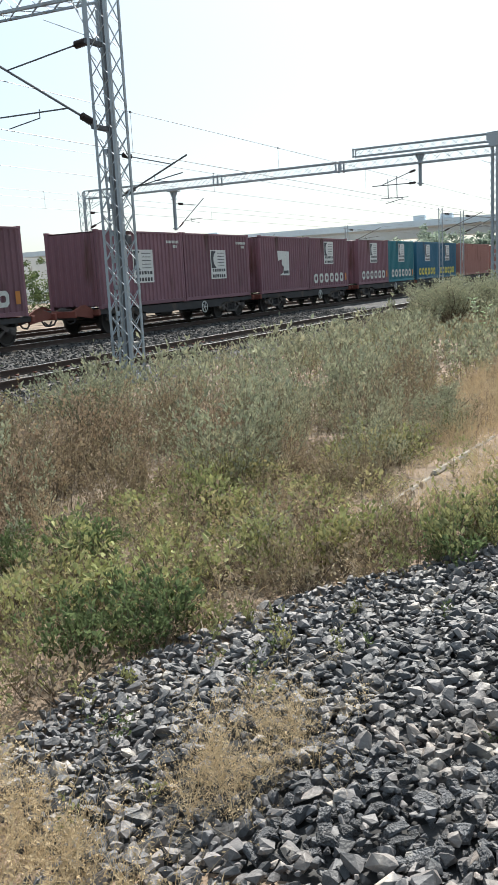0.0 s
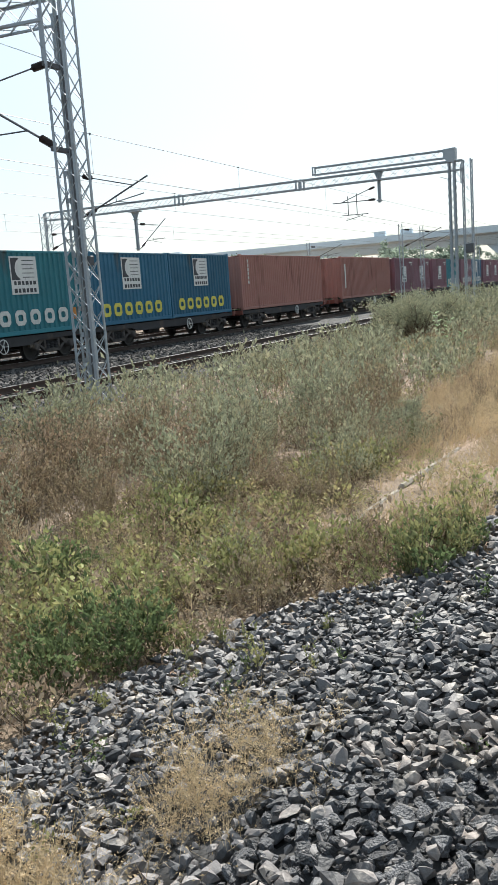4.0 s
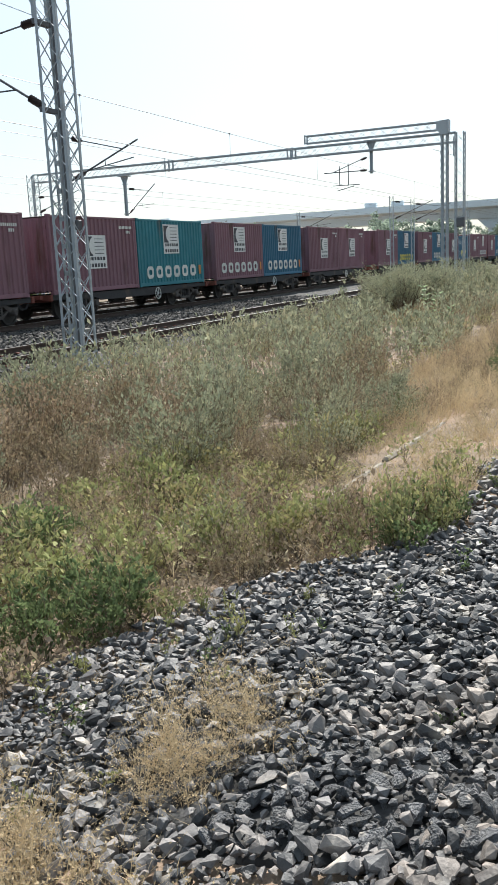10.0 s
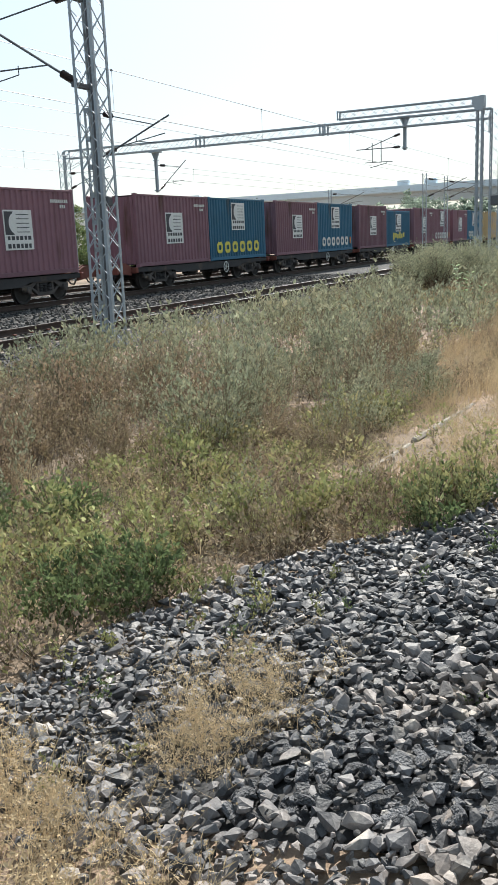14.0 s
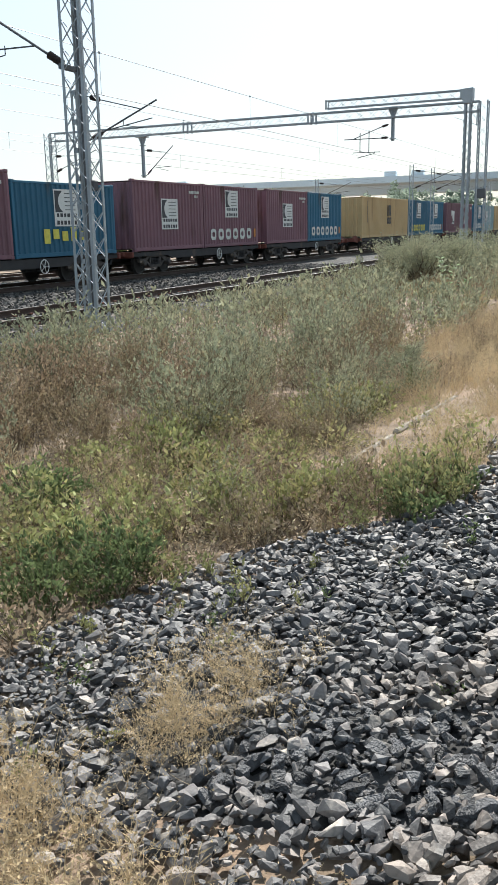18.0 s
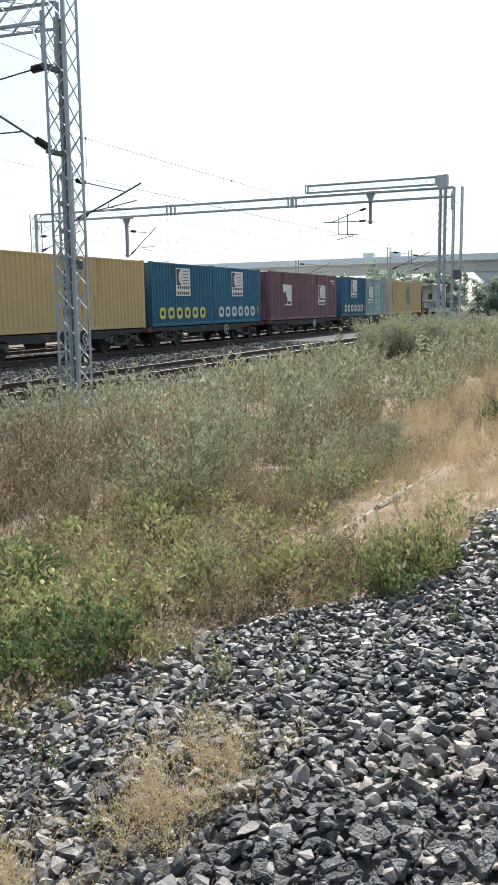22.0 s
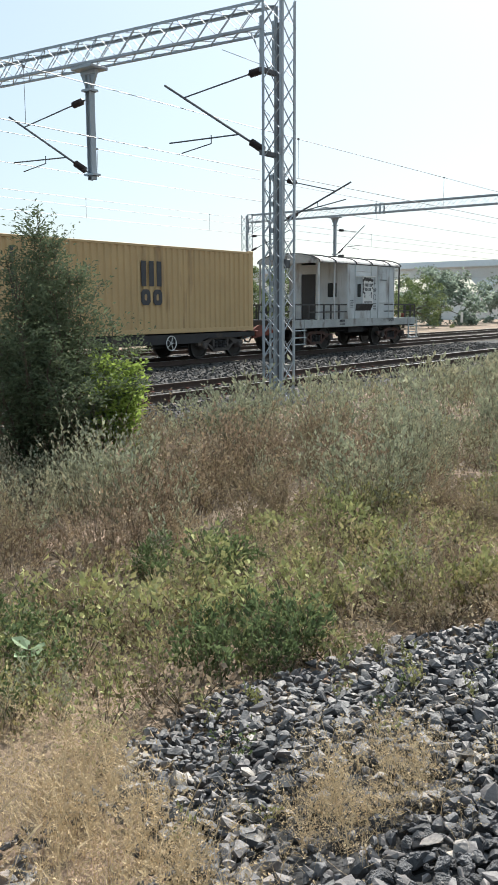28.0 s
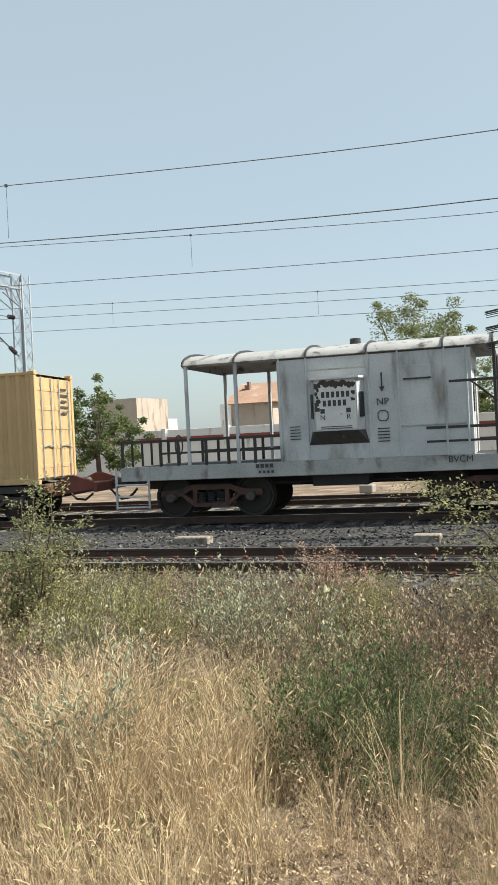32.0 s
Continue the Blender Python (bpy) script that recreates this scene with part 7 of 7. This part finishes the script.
def build_trees():
    tree(14.9, 42.0, 9.2, 8.2, 34000, 1, "broad airy green tree behind the tracks", low=0.42, size=0.17, clumps=48)
    tree(-10.0, 44.0, 8.9, 6.6, 19000, 2, "feathery pale green tree behind the wall", LEAF_FEATHER, low=0.3, size=0.15, clumps=44)
    tree(3.6, 41.5, 5.6, 6.6, 17000, 3, "low dense green tree in front of the wall", low=0.12, size=0.19, clumps=44)
    tree(12.3, 42.6, 5.3, 5.6, 15000, 21, "low dense green tree in front of the wall", low=0.12, size=0.19, clumps=44)
    tree(7.8, 48, 5.4, 6.0, 12000, 4, "low green tree behind the wall", low=0.15, size=0.2, clumps=36)
    tree(-26.5, 40.0, 5.4, 4.6, 12000, 5, "small green tree beside houses", low=0.2, size=0.18, clumps=36)
    tree(20.5, 44, 5.8, 7.0, 10000, 6, "low rounded green tree behind the tracks", low=0.12, size=0.2, clumps=40)
    tree(-5.5, 48, 5.0, 5.0, 9000, 20, "low green tree beside the wall", low=0.15, size=0.19, clumps=36)
    rng = random.Random(8)
    k = 30
    for x, y, h, w in ((27, 45, 4.4, 6), (33, 46, 4.2, 7), (39, 44, 3.8, 6), (46, 45, 4.4, 7), (53, 42, 4.6, 7), (60, 41, 5.2, 7), (66, 40, 4.8, 7), (73, 42, 4.2, 7), (80, 41, 5.4, 8),
                       (95, 44, 6.2, 9), (112, 42, 6.2, 10), (128, 36, 6.8, 11), (136, 30, 6.4, 10), (122, 26, 6.5, 8), (150, 22, 6, 9), (175, 18, 6, 11), (195, 26, 7, 14), (215, 14, 6, 12), (240, 20, 7, 16), (118, 32, 6.6, 10)):
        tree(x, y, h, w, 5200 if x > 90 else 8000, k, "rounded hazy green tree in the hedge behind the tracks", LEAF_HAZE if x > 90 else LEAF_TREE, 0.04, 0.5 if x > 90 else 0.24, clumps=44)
        k += 1


build_trees()


def bush(x, y, h, wide, leaves, seed, name, label, leaf_mat, size, stems=9, twig=0.16, flat=1.0, lowest=0.2, droop=0.0, slim=0.34, leader=False):
    """A shrub: crooked branches from one foot, twigs all along them, small leaves along every twig. leader: one branch overtops the rest."""
    rng = random.Random(seed)
    root = thing(name, label, "bush", pose(x, y, ground_z(x, y) - 0.02))
    V, Q, W, WQ = [], [], [], []
    per = 14
    twigs = max(4, round(leaves / per / stems))
    for k in range(stems):
        g = Geo()
        a = rng.uniform(0, 6.28)
        r = wide / 2 * rng.uniform(0.15, 1.0)
        top = h * rng.uniform(0.5, 0.86 if leader else 1.0) * (1 - flat * 0.45 * (r / wide * 2) ** 2)
        if leader and k < 5:
            r, top = wide * 0.05 * k, h * (1 - 0.05 * k)
        e = Vector((math.cos(a) * r, math.sin(a) * r * 0.8, top))
        foot = Vector((rng.uniform(-0.08, 0.08), rng.uniform(-0.08, 0.08), 0))
        limb(g, foot, e, 0.02, 0.004, rng, 5)
        part("branch", g, BARK, root, smooth=True)
        for _ in range(twigs * (2 if leader and k < 5 else 1)):
            t = lowest + (1.02 - lowest) * rng.random() ** 0.8
            p = foot.lerp(e, t)
            b = rng.uniform(0, 6.28)
            L = wide * twig * rng.uniform(0.5, 1.2) * (1.15 - 0.5 * t)
            q = p + Vector((math.cos(b) * L, math.sin(b) * L, L * (0.55 - droop) * rng.uniform(0.3, 1.4)))
            q.z = max(0.06, q.z)
            ribbon(W, WQ, [p, p.lerp(q, 0.5) + Vector((0, 0, 0.06 * L)), q], 0.007, 0.003, rng)
            d = (q - p).normalized()
            for i in range(per):
                c = p.lerp(q, rng.uniform(0.1, 1.05)) + Vector((rng.gauss(0, 1), rng.gauss(0, 1), rng.gauss(0, 1))) * size * 0.7
                leaf(V, Q, c, d * 0.6 + Vector((rng.uniform(-1, 1), rng.uniform(-1, 1), rng.uniform(-0.5, 0.6))), size * rng.uniform(0.6, 1.3), size * slim, rng)
    part("twig_tangle", quick_mesh("twig_tangle", W, WQ, [BARK]), None, root)["kind"] = "stuff"
    part("foliage", quick_mesh("foliage", V, Q, [leaf_mat]), None, root)
    return root


def broad_leaf(V, Q, p, d, length, width):
    """An oval leaf folded along its midrib."""
    d = Vector(d).normalized()
    s = d.cross(Vector((0, 0, 1))).normalized()
    up = s.cross(d)
    p = Vector(p)
    n = len(V)
    V += [tuple(p), tuple(p + d * length - up * length * 0.06)]
    for q in (1, -1):
        for t, w in ((0.3, 0.5), (0.72, 0.4)):
            V.append(tuple(p + d * length * t + s * q * width * w + up * length * 0.09))
    Q += [(n, n + 2, n + 3, n + 1), (n + 1, n + 5, n + 4, n)]


def pale_plant(x, y, s, n, seed, label, big=0.17):
    """A plant with broad waxy leaves in pairs."""
    rng = random.Random(seed)
    root = thing("milkweed_plant", label, "plant", pose(x, y, ground_z(x, y)))
    for k in range(n):
        a = rng.uniform(0, 6.28)
        h = s * rng.uniform(0.6, 1.0)
        g = Geo()
        e = Vector((math.cos(a) * s * 0.3 * (n > 1), math.sin(a) * s * 0.3 * (n > 1), h))
        limb(g, (0, 0, 0), e, 0.012, 0.006, rng, 3)
        st = part("stem", g, STEM, root)
        V, Q = [], []
        for i in range(8 if s > 0.5 else 4):
            p = Vector((0, 0, 0)).lerp(e, 0.25 + (0.1 if s > 0.5 else 0.2) * i)
            for q in (0, math.pi):
                b = i * 1.57 + q + rng.uniform(-0.3, 0.3)
                broad_leaf(V, Q, p, (math.cos(b), math.sin(b), 0.45), big * rng.uniform(0.8, 1.2), big * 0.74)
        part("leaves", quick_mesh("leaves", V, Q, [LEAF_PALE]), None, st)


def build_bushes():
    bush(6.9, 8.28, 3.12, 2.9, 48000, 3, "acacia_bush", "dark feathery thorn bush in the meadow", LEAF_DARK, 0.058, 44, 0.15, 0.9, 0.05, slim=0.36, leader=True)
    bush(7.38, 7.68, 1.7, 1.1, 8000, 4, "leafy_creeper", "bright yellow-green creeper beside the thorn bush", LEAF_BRIGHT, 0.075, 16, 0.2, 0.6, 0.1, slim=0.5)
    bush(-0.2, 8.7, 2.35, 4.0, 15000, 5, "thorn_bush", "spreading light green thorn bush before the tracks", LEAF_THORN, 0.042, 22, 0.17, 0.75, 0.4, droop=0.8, slim=0.5)
    bush(-5.9, 7.6, 1.95, 1.6, 6000, 6, "thorn_bush", "slender green thorn shoots before the tracks", LEAF_THORN, 0.042, 12, 0.18, 0.8, slim=0.5)
    bush(30.5, 7.75, 1.75, 5.0, 8500, 7, "wild_shrub", "large grey-green shrub beside the far meadow", LEAF_WEED, 0.08, 26, 0.15, 0.15, 0.4)
    bush(32.2, 8.2, 1.7, 4.2, 8000, 17, "wild_shrub", "large grey-green shrub beside the far meadow", LEAF_WEED, 0.08, 26, 0.16, 0.35, 0.3)
    bush(34.0, 7.6, 2.0, 5.0, 7000, 8, "wild_shrub", "large grey-green shrub beside the far meadow", LEAF_WEED, 0.11, 16, 0.12, 0.7, 0.1)
    bush(41.0, 6.8, 1.8, 5.0, 5000, 9, "wild_shrub", "grey-green shrub in the far meadow", LEAF_WEED, 0.12, 14, 0.12, 0.7, 0.1)
    bush(10.0, 2.75, 0.5, 1.3, 4200, 10, "weed_bush", "dark green weed bush by the kerb beam", LEAF_WEED, 0.036, 14, 0.16)
    bush(12.4, 1.7, 0.5, 0.9, 3000, 11, "weed_bush", "low green weed bush in dry grass", LEAF_GREEN, 0.045, 10, 0.16)
    bush(2.2, 10.35, 0.72, 2.0, 9500, 12, "dry_bramble", "tangled reddish-brown dead bramble by the ballast", LEAF_DEAD, 0.05, 20, 0.2, droop=0.3, slim=0.16)
    bush(5.5, 11.0, 0.35, 1.6, 3200, 13, "dry_bramble", "tangled brown dead bramble by the ballast", LEAF_DEAD, 0.045, 16, 0.2, droop=0.3, slim=0.16)
    bush(3.1, 8.3, 0.45, 1.3, 3000, 15, "dry_bramble", "grey-brown tangle of dead twigs on bare earth", LEAF_BROWN, 0.04, 18, 0.2, droop=0.3, slim=0.16)
    bush(-3.4, 9.9, 0.95, 1.3, 3600, 14, "dry_bramble", "reddish dry bush before the rusty rails", LEAF_DEAD, 0.04, 16, 0.18, slim=0.2)
    pale_plant(25.0, 5.55, 1.25, 2, 1, "tall milkweed with pale waxy leaves in the far meadow", 0.18)
    pale_plant(24.8, 5.05, 0.55, 3, 2, "low milkweed with pale waxy leaves", 0.18)
    pale_plant(2.75, 3.5, 0.24, 1, 3, "small milkweed with broad pale leaves", 0.115)


build_bushes()

# ---- stones and sleepers ----
def stone_templates(n, seed, points=11):
    out = []
    rng = random.Random(seed)
    for _ in range(n):
        bm = bmesh.new()
        f = (rng.uniform(0.9, 1.5), rng.uniform(0.65, 1.05), rng.uniform(0.45, 0.8))
        skew = rng.uniform(-0.25, 0.25)
        for k in range(points):
            v = Vector((rng.gauss(0, 1), rng.gauss(0, 1), rng.gauss(0, 1))).normalized()
            v /= (abs(v.x) ** 4 + abs(v.y) ** 4 + abs(v.z) ** 4) ** 0.25
            v *= rng.uniform(0.86, 1.0)
            bm.verts.new(((v.x + skew * v.z) * f[0] / 2.2, (v.y - skew * v.x) * f[1] / 2.2, v.z * f[2] / 2.2))
        res = bmesh.ops.convex_hull(bm, input=bm.verts)
        loose = [v for v in bm.verts if not v.link_faces]
        bmesh.ops.delete(bm, geom=loose, context="VERTS")
        bm.verts.index_update()
        V = np.array([v.co[:] for v in bm.verts])
        T = np.array([[v.index for v in fc.verts] for fc in bm.faces if len(fc.verts) == 3])
        bm.free()
        out.append((V, T))
    return out


STONES = stone_templates(22, 4, 14)
CHIPS = stone_templates(10, 9, 8)


def turn_matrix(rng, tilt=0.6):
    return np.array(Euler((rng.uniform(-tilt, tilt), rng.uniform(-tilt, tilt), rng.uniform(0, 6.28))).to_matrix())


def loose_stones(name, spots, label, mat_, shapes=STONES):
    rng = random.Random(name)
    VV, TT, n = [], [], 0
    for x, y, z, s in spots:
        V, T = shapes[rng.randrange(len(shapes))]
        VV.append((V * s) @ turn_matrix(rng).T + np.array([x, y, z]))
        TT.append(T + n)
        n += len(V)
    ob = new(name, quick_mesh(name, np.concatenate(VV), np.concatenate(TT), [mat_]))
    return tagged(ob, label, "stones", kind="stuff")


def build_stones():
    rng = random.Random(21)
    bank = thing("stone_bank", "bank of coarse dark grey crushed stone under the camera", "ballast", kind="structure")
    meshes = []
    for V, T in STONES:
        meshes.append(quick_mesh("stone", V, T, [M_STONE_PART]))
    spots, near = [], []
    step = 0.031
    x = 0.6
    while x < 13:
        st = step if x < 4.6 else step * 1.55
        y = -0.9
        while y < 2.7:
            px, py = x + rng.uniform(-0.5, 0.5) * st, y + rng.uniform(-0.5, 0.5) * st
            e = bank_edge(px) + 0.12 * patch(px, py, 2.2, 3)
            dry = ((px - 2.28) / 0.34) ** 2 + ((py - 1.3) / 0.26) ** 2 < 0.9 + 1.6 * patch(px, py, 4.0, 8)
            left = px < dry_edge(py) and (patch(px, py, 2.5, 6) < 0.0 or rng.random() < 0.45)
            if py < e and not (dry and rng.random() < 0.65) and not left and in_view(px, py + 0.001, -30):
                s = (0.024 + 0.056 * rng.random() ** 2.2) * (1.0 if x < 4.6 else 1.3)
                z = ground_z(px, py) + rng.uniform(0.022, 0.062)
                (near if 1.85 < px < 2.75 and 0.15 < py < 1.05 and len(near) < 300 and rng.random() < 0.6 else spots).append((px, py, z, s))
            y += st
        x += st
    xs = np.arange(1.62, 14, 0.1)
    v, q = [], []
    for i, xx in enumerate(xs):
        e = bank_edge(xx) - 0.1
        for k in range(9):
            yy = -0.95 + (e + 0.95) * k / 8
            v.append((xx, yy, ground_z(xx, yy) + (0.012 if k < 8 and i > 1 else -0.06)))
        if i:
            q += [((i - 1) * 9 + k, i * 9 + k, i * 9 + k + 1, (i - 1) * 9 + k + 1) for k in range(8)]
    # gravel sheet under the stones; its dark colour paints the shade in their gaps
    part("gravel_bed", quick_mesh("gravel_bed", v, q, [M_BALLAST]), None, bank, "fine gravel coloured dark for the shaded gaps between the stones")
    for x, y, z, s in near:
        ob = part("stone", meshes[rng.randrange(len(meshes))], None, bank)
        ob.matrix_basis = Matrix.LocRotScale((x, y, z), Euler((rng.uniform(-0.6, 0.6), rng.uniform(-0.6, 0.6), rng.uniform(0, 6.28))), (s, s, s))
    loose_stones("crushed_stone", spots, "coarse dark grey crushed stone ballast", M_STONE)
    # stones on the beds of the tracks
    spots = []
    for _ in range(14000):
        x, y = rng.uniform(-13, 14), rng.choice((rng.uniform(10.15, 12.5), rng.uniform(12.6, 14.2), rng.uniform(14.3, 19.9)))
        if not in_view(x, y, 25):
            continue
        off = y - TRACK_Y[0]
        z = float(np.interp(off, [-3.3, -1.65, 1.65, 2.6, 4.6, 6], [-0.32, -0.205, -0.205, -0.222, -0.215, -0.205]))
        spots.append((x, y + bend(x), z + rng.uniform(-0.005, 0.025), rng.uniform(0.06, 0.11)))
    for _ in range(1700):
        x, y = rng.uniform(-16, 16), rng.uniform(21.9, 24.6)
        spots.append((x, y + bend(x), -0.22 + rng.uniform(-0.01, 0.02), rng.uniform(0.07, 0.12)))
    for _ in range(13000):
        x, y = rng.uniform(14, 46), rng.choice((rng.uniform(11.6, 14.2), rng.uniform(14.3, 19.9), rng.uniform(14.3, 19.9), rng.uniform(22.2, 24.6)))
        spots.append((x, y, -0.21 + rng.uniform(-0.005, 0.03), rng.uniform(0.09, 0.16)))
    loose_stones("track_ballast", spots, "grey crushed stone ballast of the tracks", M_CHIP, CHIPS)


build_stones()


def build_sleepers():
    g = Geo().prism([(-0.125, -0.36), (0.125, -0.36), (0.11, -0.195), (-0.11, -0.195)], -1.37, 1.37)
    base = g.mesh("sleeper", M_SLEEPER)
    fix_normals(base)
    for k, tr in enumerate(TRACKS):
        near, rest = (-12, 26) if k < 2 else (-14, 16), []
        x = -60.0
        while x < 160:
            if near[0] < x < near[1]:
                part("sleeper", base, None, tr, at=pose(x, bend(x), 0, 0, 0, heading(x)))
            else:
                rest.append(x)
            x += 0.62
        g = Geo()
        for x in rest:
            g.box((x, bend(x), -0.285), (0.23, 2.74, 0.18))
        part("far_sleepers", g, M_SLEEPER, tr)["kind"] = "stuff"
    clip = Geo().box((0, 0, -0.145), (0.09, 0.24, 0.035), 0.008).mesh("rail_clip", M_REDOX)
    for k, tr in enumerate(TRACKS[:1]):
        x = -60.0
        while x < 26:
            if -12 < x < 26:
                for s in (-0.838, 0.838):
                    part("rail_clip", clip, None, tr, at=pose(x, s + bend(x), 0, 0, 0, heading(x)))
            x += 0.62


build_sleepers()


# ---- what moves ----
def travelled(t):
    """Metres to go at t, with a smooth change of pace."""
    return float(np.interp(t, [a for a, _ in TRAIN], [b for _, b in TRAIN]))


def motions():
    for ob, at, y, z in WAGONS + BOXES + [VAN]:
        walk(ob, [(t, pose(at + s, y + bend(at + s), z, 0, 0, heading(at + s))) for t, s in TRAIN])
    times = [k / 15 for k in range(481)]
    turned = [TRAIN[0][1] - travelled(t) for t in times]
    for ob, *_ in WAGONS + [VAN]:
        for w in ob.children_recursive:
            if "radius" in w:
                m, r = w.matrix_basis.copy(), w["radius"]
                walk(w, [(t, Matrix.Translation(m.translation) @ Matrix.Rotation(-d / r, 4, "Y")) for t, d in zip(times, turned)])


motions()
